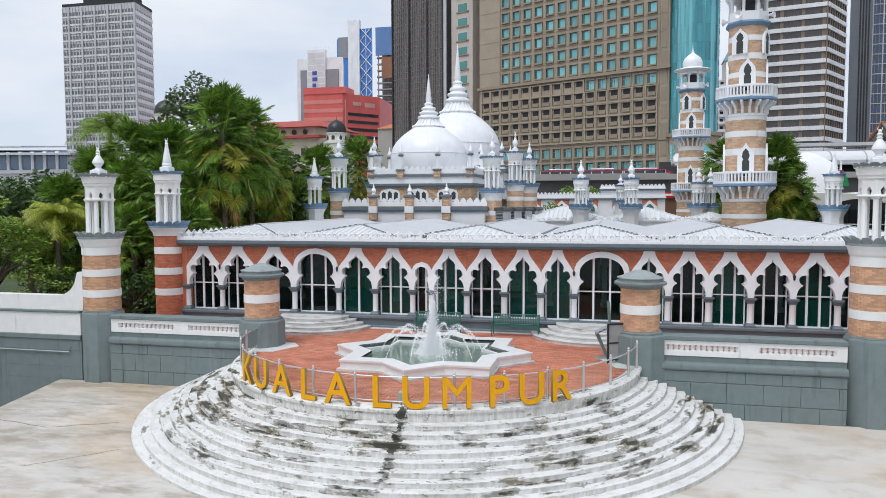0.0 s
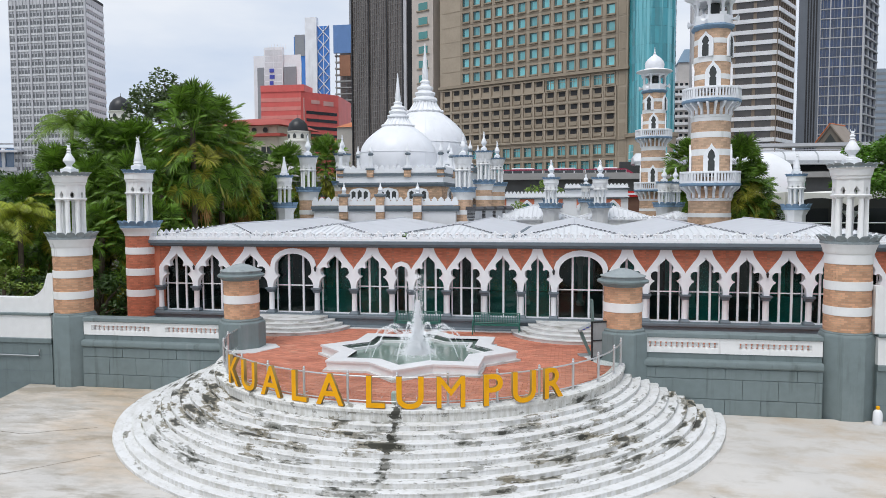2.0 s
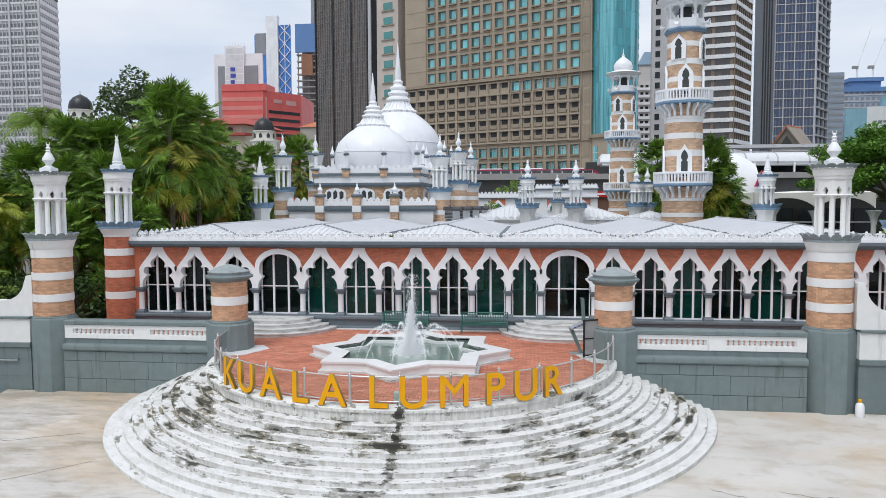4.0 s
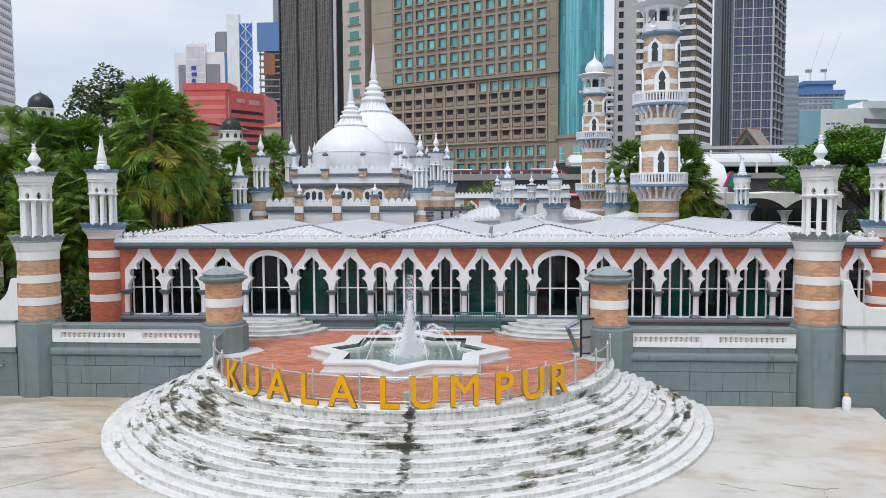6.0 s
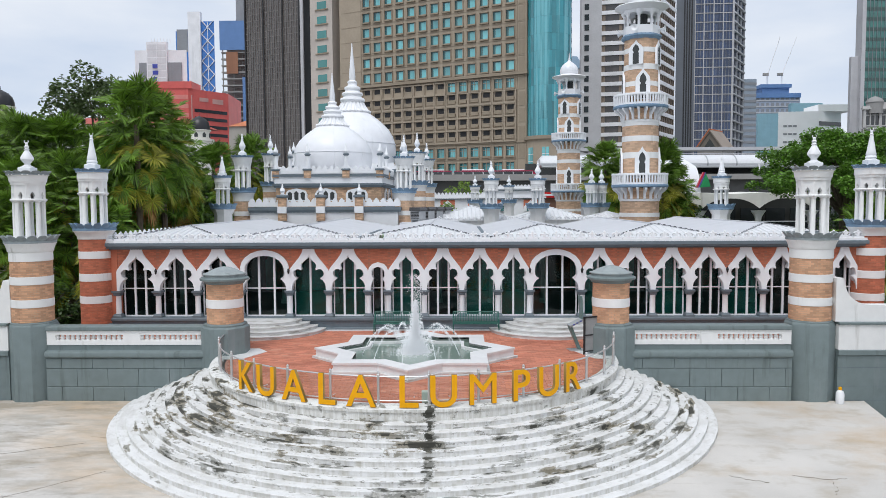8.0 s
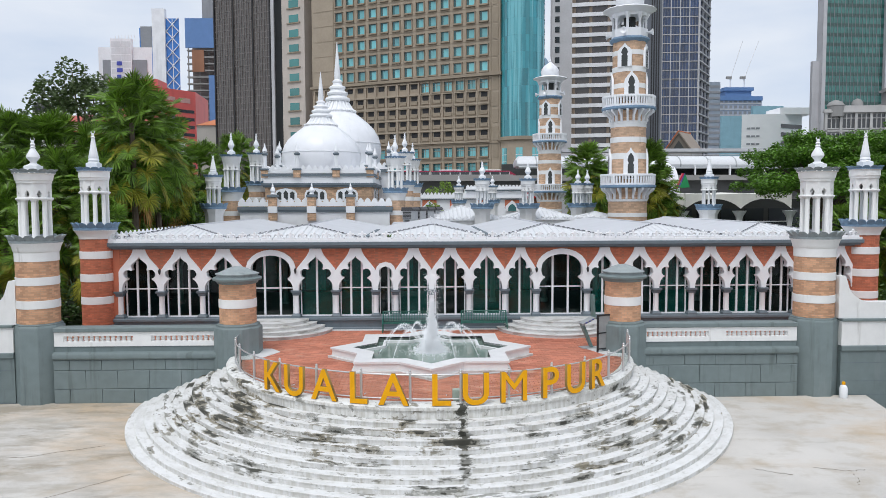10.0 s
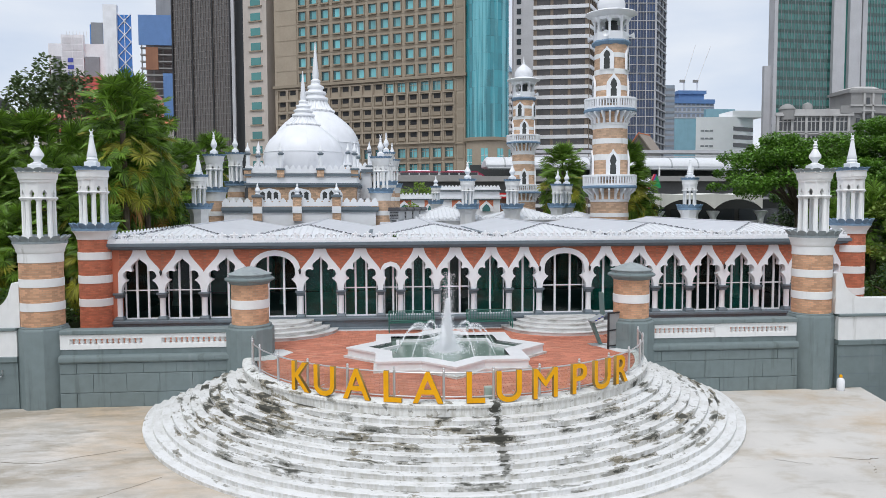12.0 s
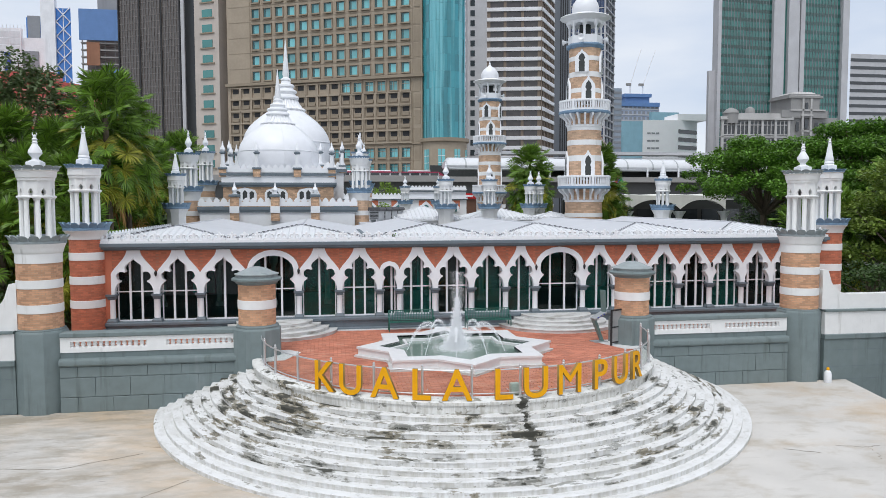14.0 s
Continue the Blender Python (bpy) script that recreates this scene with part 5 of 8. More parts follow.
        part("opening", pn, DARK, win, "dark opening")
    for ang in (-7, 83, 173, -97):
        arch_window(9.4, 1.95, ang, r1 - 0.01)
        arch_window(15.2, 1.9, ang, r2 - 0.01)
    for ang in (-30, 60):
        arch_window(17.75, 1.45, ang, r2 - 0.01)
    # gallery and dome
    m = Mesh()
    m.lathe([(1.26, 19.62), (1.42, 19.72), (1.5, 19.88), (1.45, 20.0)], 8, turn=math.pi / 8)
    part("gallery_ring", m, LEAF, th, "blue-grey gallery ring")
    m = Mesh()
    m.lathe([(1.34, 20.0), (1.34, 20.62), (1.24, 20.62), (1.24, 20.0)], 8, turn=math.pi / 8, caps=False)
    part("parapet", m, CLEAN, th)
    for j in range(8):
        a = 2 * math.pi * j / 8 + math.pi / 8
        m = Mesh()
        m.lathe([(0.1, 20.5), (0.1, 21.3), (0.16, 21.42), (0.34, 21.75)], 8, (1.2 * math.cos(a), 1.2 * math.sin(a)))
        part("column", m, CLEAN, th)
    m = Mesh()
    m.lathe([(1.3, 21.55), (1.36, 21.75), (1.85, 22.0), (2.0, 22.06), (1.95, 22.12), (0.95, 22.4), (0.95, 22.45)], 16)
    part("eave", m, CLEAN, th, "white flared eave")
    m = Mesh()
    m.lathe([(0.95, 22.4), (1.04, 22.6), (1.06, 22.85), (0.98, 23.15), (0.78, 23.45), (0.48, 23.7), (0.22, 23.9), (0.12, 24.05), (0.15, 24.12), (0.07, 24.25), (0.01, 24.9)], 24)
    part("dome", m, DOMEW, th, "white onion dome")
    for ang in (60, 150, 240, 330):
        m = Mesh()
        m.lathe([(0.06, 0), (0.08, 0.15), (0.12, 0.3), (0.24, 0.45), (0.25, 0.47), (0.2, 0.45), (0.03, 0.3)], 12)
        part("loudspeaker", m, CLEAN, th, "white horn loudspeaker").matrix_basis = pose(1.3 * math.cos(radians(ang)), 1.3 * math.sin(radians(ang)), 20.35, 0, 90, ang)
    m = Mesh()
    m.lathe([(0.45, 19.6), (0.45, 21.6)], 12)
    part("stair_core", m, DARK, th)


minaret(15.3, 56.0, "tall tan and white banded minaret with two balconies")
minaret(14.5, 86.8, "tan and white banded minaret with white onion dome")




# ---- city behind ----
def wall_frame(a, b):
    """Length and direction of a facade from plan point a to b, seen from outside with a on the left."""
    d = Vector((b[0] - a[0], b[1] - a[1], 0))
    return d.length, d.normalized(), math.degrees(math.atan2(d.y, d.x))


def glossy(name, colour, rough=0.15, var=0.25, scale=0.1, piece=0.0):
    return material(name, colour, rough, 0.0, var=var, scale=scale, fine=1.0, bump=0.0, spec=0.9, piece=piece)


def plain(name, colour, rough=0.7, var=0.1):
    return material(name, colour, rough, var=var, scale=0.25, fine=2.0, bump=0.0, stain=tuple(c * 0.8 for c in colour), stain_scale=0.25, stain_at=0.55, stain_soft=0.2, streak=True)


BEIGE = plain("beige_stone", (0.38, 0.315, 0.24))
BEIGED = plain("beige_ledge", (0.31, 0.255, 0.19))
TEAL = glossy("teal_window_glass", (0.15, 0.46, 0.49), 0.12, 0.45, 0.1, 0.5)
DKGLASS = glossy("dark_window_glass", (0.03, 0.035, 0.04), 0.15, 0.4, 0.1, 0.5)
BROWNGL = glossy("brown_window_glass", (0.06, 0.05, 0.045), 0.2, 0.4, 0.1, 0.5)
NAVY = glossy("navy_glass", (0.018, 0.045, 0.12), 0.12, 0.5, 0.1, 0.5)
GREENGL = glossy("green_glass", (0.035, 0.16, 0.14), 0.12, 0.4, 0.1, 0.5)
# The stain here is the glass's upright reflections, painted as pale streaks.
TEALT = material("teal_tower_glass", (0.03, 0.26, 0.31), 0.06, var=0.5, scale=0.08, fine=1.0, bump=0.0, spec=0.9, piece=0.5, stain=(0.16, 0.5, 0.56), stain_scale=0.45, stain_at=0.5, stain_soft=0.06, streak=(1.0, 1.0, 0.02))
BLUEG = glossy("blue_glass", (0.03, 0.2, 0.62), 0.12, 0.3, 0.05, 0.3)
BLACKT = glossy("brown_black_glass", (0.085, 0.073, 0.066), 0.25, 0.35, 0.05)
NETBLUE = plain("blue_netting", (0.12, 0.23, 0.46))
PALE = plain("pale_grey_cladding", (0.52, 0.52, 0.54))
MIDGREY = plain("mid_grey_cladding", (0.27, 0.28, 0.3))
STRIPE = plain("white_spandrel", (0.82, 0.82, 0.84), 0.5)
TAN = plain("tan_window_pier", (0.22, 0.17, 0.13))
NAVYM = plain("navy_spandrel", (0.06, 0.08, 0.125), 0.4)
REDB = plain("red_cladding", (0.68, 0.12, 0.105), 0.5)
CREAM = plain("cream_render", (0.62, 0.56, 0.45))
TERRA = plain("terracotta_roof", (0.4, 0.07, 0.05))
BLUESIGN = plain("blue_sign", (0.06, 0.08, 0.4), 0.5)
CONC = plain("concrete", (0.3, 0.29, 0.28))
STONEG = plain("grey_stone", (0.3, 0.295, 0.29))
STONEP = plain("pale_stone", (0.5, 0.49, 0.48))


def tower(name, label, plan, z0, z1, mat, cat="tower"):
    th = thing(name, label, cat)
    m = Mesh()
    m.slab(plan, z0, z1)
    part("wall", m, mat, th)
    return th


def lay(th, name, mesh, mat, a, b, places, label=""):
    """Puts copies of one mesh on the facade a-b at (distance along, height)."""
    L, u, ang = wall_frame(a, b)
    me = mesh.data(name, mat, 0)
    out = []
    for s, z in places:
        ob = part(name, me, mat, th, label)
        ob.matrix_basis = pose(a[0] + u.x * s, a[1] + u.y * s, z, 0, 0, ang)
        out.append(ob)
    return out


def panes(th, a, b, z0, z1, nx, nz, wx, wz, mat, name="window", proud=0.06):
    L = wall_frame(a, b)[0]
    dx, dz = L / nx, (z1 - z0) / nz
    m = Mesh()
    m.box(-dx * wx / 2, dx * wx / 2, -proud, 0.05, -dz * wz / 2, dz * wz / 2)
    lay(th, name, m, mat, a, b, [(dx * (i + 0.5), z0 + dz * (j + 0.5)) for i in range(nx) for j in range(nz)])


def bands(th, a, b, z0, z1, n, h, mat, name="spandrel", proud=0.3):
    L = wall_frame(a, b)[0]
    m = Mesh()
    m.box(-0.0, L, -proud, 0.05, 0, h)
    lay(th, name, m, mat, a, b, [(0, z0 + (z1 - z0) * j / n) for j in range(n)])


def ribs_on(th, a, b, z0, z1, at, w, mat, name="mullion", proud=0.25):
    L = wall_frame(a, b)[0]
    m = Mesh()
    m.box(-w / 2, w / 2, -proud, 0.05, z0, z1)
    lay(th, name, m, mat, a, b, [(L * s, 0) for s in at])


# hotel
HA, HB = (-29.3, 195.5), (17.5, 172.0)
hotel = tower("hotel", "beige stone hotel with teal square windows and deep loggias", [HA, HB, (27, 191), (-20, 214)], 0, 84, BEIGE, "hotel")
HL = wall_frame(HA, HB)[0]
cols = [0.161 + 0.0633 * i for i in range(13)]
low_cols = [0.044 + 0.0585 * i for i in range(16)]
surround = Mesh()
surround.box(-1.2, 1.2, -0.45, 0.05, -1.5, -1.15).box(-1.15, -1.0, -0.3, 0.05, -1.15, 1.1).box(1.0, 1.15, -0.3, 0.05, -1.15, 1.1).box(-1.2, 1.2, -0.4, 0.05, 1.05, 1.25)
glass1 = Mesh()
glass1.box(-0.42, 1.0, -0.05, 0.05, -1.1, 1.05)
# Darker left part; the top strip paints the shadow under the window head.
glass0 = Mesh()
glass0.box(-1.0, -0.46, -0.04, 0.05, -1.1, 1.05).box(-1.0, 1.0, -0.09, 0.05, 0.8, 1.05)
side_me = glass0.data("side_pane", glossy("dark_teal_glass", (0.02, 0.1, 0.11), 0.12, 0.4, 0.1, 0.5), 0)
up_rows = [39.4 + 3.83 * j for j in range(11)]
for ob in lay(hotel, "window", surround, BEIGED, HA, HB, [(HL * c, z) for c in cols for z in up_rows], ""):
    g2 = part("pane", glass1.data("pane", TEAL, 0) if "hotel_pane" not in bpy.data.meshes else bpy.data.meshes["hotel_pane"], TEAL, ob)
    g2.data.name = "hotel_pane"
    part("side_pane", side_me, TEAL, ob)
loggia = Mesh()
loggia.box(-1.5, 1.5, -0.5, 0.05, -1.6, -1.2).box(-1.5, -1.25, -0.45, 0.05, -1.2, 1.3).box(1.25, 1.5, -0.45, 0.05, -1.2, 1.3).box(-1.5, 1.5, -0.45, 0.05, 1.3, 1.5)
# Flat black panel stands in for the shade inside each loggia.
dk = Mesh()
dk.box(-0.8, 0.8, -0.06, 0.05, 0.1, 1.2)
mid = Mesh()
mid.box(-0.95, 0.95, -0.3, -0.02, -0.85, -0.15)
mid_me, dk_me = mid.data("loggia_sill", BEIGED, 0), dk.data("loggia_dark", BLACK, 0)
for ob in lay(hotel, "loggia", loggia, BEIGE, HA, HB, [(HL * c, z) for c in low_cols for z in (32.2, 29.1, 26.2, 23.3)]):
    part("dark_recess", dk_me, DKGLASS, ob)
    part("inner_sill", mid_me, BEIGED, ob)
mulm = Mesh()
mulm.box(-0.05, 0.05, -0.1, 0.05, -1.1, 1.05).box(-1.0, 1.0, -0.1, 0.05, 0.25, 0.33)
mul_me = mulm.data("mullion", BEIGED, 0)
tq = Mesh()
tq.box(-1.0, 1.0, -0.03, 0.05, -1.1, 1.05)
tq_me = tq.data("low_pane", TEAL, 0)
for ob in lay(hotel, "window", surround, BEIGED, HA, HB, [(HL * c, z) for c in low_cols for z in (19.6, 15.9)] + [(HL * c, 35.3) for c in low_cols[10:]]):
    part("pane", tq_me, TEAL, ob)
    part("side_pane", side_me, TEAL, ob)
    part("mullion", mul_me, TEAL, ob)
for ob in lay(hotel, "loggia", loggia, BEIGE, HA, HB, [(HL * c, 35.1) for c in low_cols[:10]]):
    part("dark_recess", dk_me, DKGLASS, ob)
for z, hh, pr in ((37.0, 0.7, 0.7), (13.2, 0.5, 0.6), (21.4, 0.25, 0.25)):
    m = Mesh()
    m.box(-0.3, HL + 0.3, -pr, 0.05, z, z + hh)
    lay(hotel, "ledge", m, BEIGED, HA, HB, [(0, 0)])
lines = Mesh()
lines.box(HL * 0.01, HL * 0.99, -0.05, 0.03, 0, 0.16)
lay(hotel, "string_course", lines, BEIGED, HA, HB, [(0, z) for z in (17.6, 25.0, 27.8, 30.7, 33.6)] + [(0, z - 1.95) for z in up_rows])
m = Mesh()
m.box(HL * 0.952, HL * 0.956, -0.1, 0.03, 13, 84).box(HL * 0.995, HL * 1.0, -0.25, 0.03, 13, 84).box(HL * 0.125, HL * 0.13, -0.1, 0.03, 37, 84)
lay(hotel, "pilaster", m, BEIGED, HA, HB, [(0, 0)])
m = Mesh()
m.box(HL * 0.962, HL * 0.99, -0.08, 0.03, -1.6, 1.6)
lay(hotel, "blind_panel", m, BEIGED, HA, HB, [(0, z) for z in up_rows + [35.3, 31.5, 27.7, 23.6, 19.6]])
m = Mesh()
m.box(-30, HL + 12, -4, 0.5, 0, 12.5)
ob = lay(hotel, "podium", m, BEIGED, HA, HB, [(0, 0)], "darker stone podium")[0]
pod = Mesh()
pod.box(-0.7, 0.7, -0.06, 0.05, -1.3, 1.1)
lay(hotel, "podium_window", pod, DKGLASS, (HA[0] - 1.8, HA[1] - 3.6), (HB[0] - 1.8, HB[1] - 3.6), [(2.2 * i, 10.2) for i in range(24)])

WA, WB = (-38.0, 200.5), (-31.5, 197.2)
wing = tower("hotel_wing", "narrow beige wing with a column of teal windows", [WA, WB, (-26, 208), (-33, 212)], 0, 84, plain("pale_beige", (0.54, 0.48, 0.43)))
bigw = Mesh()
bigw.box(-1.5, 1.5, -0.12, 0.05, -0.95, 0.95)
lay(wing, "window", bigw, glossy("green_wing_glass", (0.05, 0.2, 0.19), 0.12, 0.4, 0.1, 0.5), WA, WB, [(3.9, 14 + 3.83 * j) for j in range(17)])
sill = Mesh()
sill.box(-2.1, 2.1, -0.3, 0.05, -1.35, -1.05)
lay(wing, "sill", sill, BEIGED, WA, WB, [(3.9, 14 + 3.83 * j) for j in range(17)])

# teal glass tower with a rounded front
arc_pts = [(22.7 + 5.1 * math.cos(radians(a)), 173.5 + 5.5 * math.sin(radians(a))) for a in range(190, 361, 10)]
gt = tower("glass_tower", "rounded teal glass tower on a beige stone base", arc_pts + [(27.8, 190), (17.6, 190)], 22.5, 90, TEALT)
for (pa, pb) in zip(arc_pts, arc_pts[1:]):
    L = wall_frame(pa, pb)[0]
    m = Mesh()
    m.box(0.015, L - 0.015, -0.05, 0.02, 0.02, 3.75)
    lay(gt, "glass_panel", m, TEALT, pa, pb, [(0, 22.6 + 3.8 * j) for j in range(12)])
base_pts = [(22.7 + 5.5 * math.cos(radians(a)), 173.5 + 5.9 * math.sin(radians(a))) for a in range(190, 361, 10)]
m = Mesh()
m.slab(base_pts + [(28.4, 190), (17.4, 190)], 0, 21.8)
part("stone_base", m, BEIGE, gt, "beige stone base")
m = Mesh()
m.slab([(22.7 + 6.0 * math.cos(radians(a)), 173.5 + 6.4 * math.sin(radians(a))) for a in range(190, 361, 10)] + [(28.8, 190), (17.2, 190)], 21.8, 22.6)
part("base_ledge", m, BEIGED, gt)
for k in (2, 6, 10, 14):
    pa, pb = base_pts[k], base_pts[k + 1]
    for s in (-0.42, 0.42):
        m = Mesh()
        m.box(-0.36, 0.36, -0.08, 0.05, 12, 20)
        lay(gt, "tall_window", m, TEAL, pa, pb, [(0.5 + s, 0)])
    mm = Mesh()
    mm.box(-0.8, 0.8, -0.12, 0.05, 0, 0.1)
    lay(gt, "transom", mm, STRIPE, pa, pb, [(0.5, z) for z in (13.6, 15.2, 16.8, 18.4)])

# black-brown tower
BRONZE = plain("bronze_mullion", (0.2, 0.18, 0.165))
BA, BB, BC = (-64.4, 232.0), (-43.8, 220.3), (-38.9, 213.0)
BC = (-39.0, 224.5)
blk = tower("dark_tower", "dark brown glass office tower with fine grid", [BA, BB, BC, (-52, 250), (-66, 245)], 0, 110, BLACKT)
ribs_on(blk, BA, BB, 0, 110, [i / 24 for i in range(24)], 0.16, BRONZE, "fin", 0.12)
ribs_on(blk, BA, BB, 0, 110, [0.0, 0.325, 0.655, 0.93], 0.45, BLACK, "dark_rib", 0.35)
ribs_on(blk, BA, BB, 0, 110, [0.975], 1.1, PALE, "pale_fin", 0.4)
bands(blk, BA, BB, 6, 110, 56, 0.12, BRONZE, "floor_line", 0.1)
m = Mesh()
m.slab([(BB[0] + 0.05, BB[1] - 0.1), (BC[0] + 0.2, BC[1] - 0.1), (BC[0] + 0.2, BC[1] + 1), (BB[0] + 0.1, BB[1] + 1)], 0, 110)
part("blind_flank", m, DKGLASS, blk, "black side wall")

# striped tower
SA, SB, SC = (46.2, 233.5), (63.0, 229.5), (71.5, 244.0)
S0 = (40.2, 235.0)
strp = tower("striped_tower", "office tower with white bands over brown glass", [S0, SA, SB, SC, (50, 252)], 0, 90, BROWNGL)
m = Mesh()
m.slab([(S0[0], S0[1] - 0.3), (SA[0], SA[1] - 0.3), (SA[0], SA[1] + 3), (S0[0], S0[1] + 3)], 0, 90)
part("end_wall", m, PALE, strp, "pale end wall")
sw = Mesh()
sw.box(-0.7, 0.7, -0.1, 0.05, -0.9, 0.9)
lay(strp, "small_window", sw, DKGLASS, (S0[0], S0[1] - 0.3), (SA[0], SA[1] - 0.3), [(1.6, 8 + 3.15 * j) for j in range(25)])
bands(strp, SA, SB, 6.0, 90, 27, 1.15, STRIPE, "white_band", 0.5)
bands(strp, SB, SC, 6.0, 90, 27, 1.15, STRIPE, "white_band", 0.5)
ribs_on(strp, SA, SB, 4, 90, [0.0, 0.04, 0.335, 0.655, 0.96], 0.9, TAN, "pier", 0.2)
ribs_on(strp, SB, SC, 4, 90, [i / 8 for i in range(9)], 0.7, TAN, "pier", 0.25)
panes(strp, SA, SB, 6.0, 90, 10, 27, 0.8, 0.5, BROWNGL, "window", 0.06)

# pale apartment tower between the glass and the striped tower
apt = tower("apartment_tower", "distant pale apartment tower with balconies and a blue-grey roof", [(47.3, 330), (58, 330), (60, 345), (49, 345)], 0, 58, plain("apartment_render", (0.62, 0.58, 0.56)))
bands(apt, (47.3, 330), (58, 330), 6, 58, 17, 1.1, STRIPE, "balcony", 0.8)
panes(apt, (47.3, 330), (58, 330), 6, 58, 5, 17, 0.6, 0.5, DKGLASS, "window", 0.1)
m = Mesh()
m.box(49.5, 57, 331, 340, 58, 66)
part("upper_storeys", m, plain("apartment_render_top", (0.6, 0.57, 0.55)), apt)
m = Mesh()
m.stack([[(49, 330.5, 66), (57.5, 330.5, 66), (57.5, 340.5, 66), (49, 340.5, 66)], [(52, 334, 72), (54.5, 334, 72), (54.5, 337, 72), (52, 337, 72)]])
part("roof", m, plain("blue_grey_roof", (0.2, 0.3, 0.4)), apt, "blue-grey hipped roof")

# slab and navy tower
LA, LB = (82.6, 280), (89.5, 280)
slab_t = tower("slab_tower", "grey slab tower with dark vertical lines", [LA, LB, (96, 300), (89.5, 300)], 0, 110, plain("slab_grey", (0.15, 0.165, 0.19)))
ribs_on(slab_t, LA, LB, 0, 110, [0.45, 0.58, 0.71, 0.84], 0.45, BLACK, "dark_line", 0.1)
NA, NB, NC = (89.6, 281), (103.4, 280), (113.0, 295)
navy = tower("navy_tower", "navy glass office tower with grey grid", [NA, NB, NC, (100, 305)], 0, 110, NAVY)
ribs_on(navy, NA, NB, 0, 110, [0.0, 0.02, 0.25, 0.5, 0.75, 1.0], 0.35, PALE, "mullion", 0.4)
ribs_on(navy, NA, NB, 0, 110, [i / 12 for i in range(13)], 0.1, MIDGREY, "fine_mullion", 0.2)
bands(navy, NA, NB, 4, 110, 32, 0.28, PALE, "spandrel", 0.25)
ribs_on(navy, NB, NC, 0, 110, [0.0, 0.33, 0.66, 1.0], 0.6, PALE, "mullion", 0.6)
bands(navy, NB, NC, 4, 110, 32, 0.5, PALE, "sunshade", 0.9)
panes(navy, NA, NB, 4, 110, 8, 32, 0.85, 0.7, NAVY, "window", 0.08)

# green glass tower on the right, stone bank before it
GA, GB, GC, GD = (140.0, 260), (163.0, 262), (175.5, 262), (195.5, 264)
green_t = tower("green_tower", "green glass tower between pale concrete piers", [GA, GB, GC, GD, (212, 288), (160, 290)], 0, 120, GREENGL)
for a, b in (((140.0, 259.6), (141.3, 259.6)), ((163.0, 260.4), (167.5, 260.4)), ((169.2, 260.4), (173.6, 260.4)), ((174.4, 260.8), (176.2, 260.8)), ((193.2, 262.2), (195.9, 262.2))):
    m = Mesh()
    m.box(a[0], b[0], a[1], a[1] + 4, 0, 120)
    part("pier", m, PALE, green_t, "pale concrete pier")
m = Mesh()
m.box(137.6, 141.2, 261.5, 263, 0, 57)
part("side_shaft", m, PALE, green_t, "lower concrete shaft")
ribs_on(green_t, GA, GB, 0, 120, [0.06 + 0.94 * i / 16 for i in range(17)], 0.12, MIDGREY, "mullion", 0.2)
ribs_on(green_t, GC, GD, 0, 120, [i / 15 for i in range(15)], 0.12, MIDGREY, "mullion", 0.2)
bands(green_t, GA, GB, 4, 120, 34, 1.2, glossy("dark_green_spandrel", (0.012, 0.06, 0.052)), "spandrel", 0.1)
bands(green_t, GC, GD, 4, 120, 34, 1.2, glossy("green_spandrel", (0.016, 0.075, 0.07)), "spandrel", 0.1)
panes(green_t, GA, GB, 4, 120, 8, 34, 0.9, 0.6, GREENGL, "window", 0.05)
stone = tower("stone_building", "grey stone bank building with columns and stepped roofline", [(125.5, 231), (150, 229), (168, 230), (176, 246), (140, 248)], 0, 36.3, STONEG, "building")
m = Mesh()
m.box(149.5, 160, 228.6, 240, 36, 44).box(148.5, 161, 228.2, 240, 42.6, 43.4).box(146, 163, 228.4, 240, 36, 38.5)
part("attic_block", m, STONEG, stone, "stepped stone attic")
SE, SF = (125.5, 231), (150, 229)
pair = Mesh()
for q in (-1.35, 0.0, 1.35):
    pair.box(q - 0.48, q + 0.48, -0.12, 0.05, -1.9, 0.9).box(q - 0.48, q + 0.48, -0.12, 0.05, 1.3, 2.3)
lay(stone, "window", pair, DKGLASS, SE, SF, [(3.0 + 4.6 * i, z) for i in range(5) for z in (32.4, 26.4)])
fr2 = Mesh()
fr2.box(-2.1, 2.1, -0.3, 0.05, -2.3, -2.0).box(-2.1, 2.1, -0.25, 0.05, 1.0, 1.2)
for q in (-2.05, -0.68, 0.68, 2.05):
    fr2.box(q - 0.14, q + 0.14, -0.28, 0.05, -2.0, 2.5)
lay(stone, "window_frame", fr2, STONEP, SE, SF, [(3.0 + 4.6 * i, z) for i in range(5) for z in (32.4, 26.4)])
pil = Mesh()
pil.box(-0.4, 0.4, -0.5, 0.05, 20, 35.2)
lay(stone, "pilaster", pil, STONEP, SE, SF, [(0.6 + 4.6 * i, 0) for i in range(6)])
m = Mesh()
m.box(-0.3, 25, -0.9, 0.05, 35.2, 35.7).box(-0.1, 25, -0.6, 0.05, 35.7, 36.3).box(-0.3, 25, -0.5, 0.05, 29.3, 29.7).box(4.5, 22, -0.4, 0.4, 36.3, 37.4)
lay(stone, "stone_cornice", m, STONEP, SE, SF, [(0, 0)])
m = Mesh()
m.lathe([(2.4, 34), (2.4, 37.2), (2.6, 37.4), (2.5, 37.8), (1.8, 38.6), (0.8, 39.1), (0.1, 39.3)], 16, (129.5, 231.5))
part("corner_cupola", m, STONEG, stone, "low stone corner cupola")
m = Mesh()
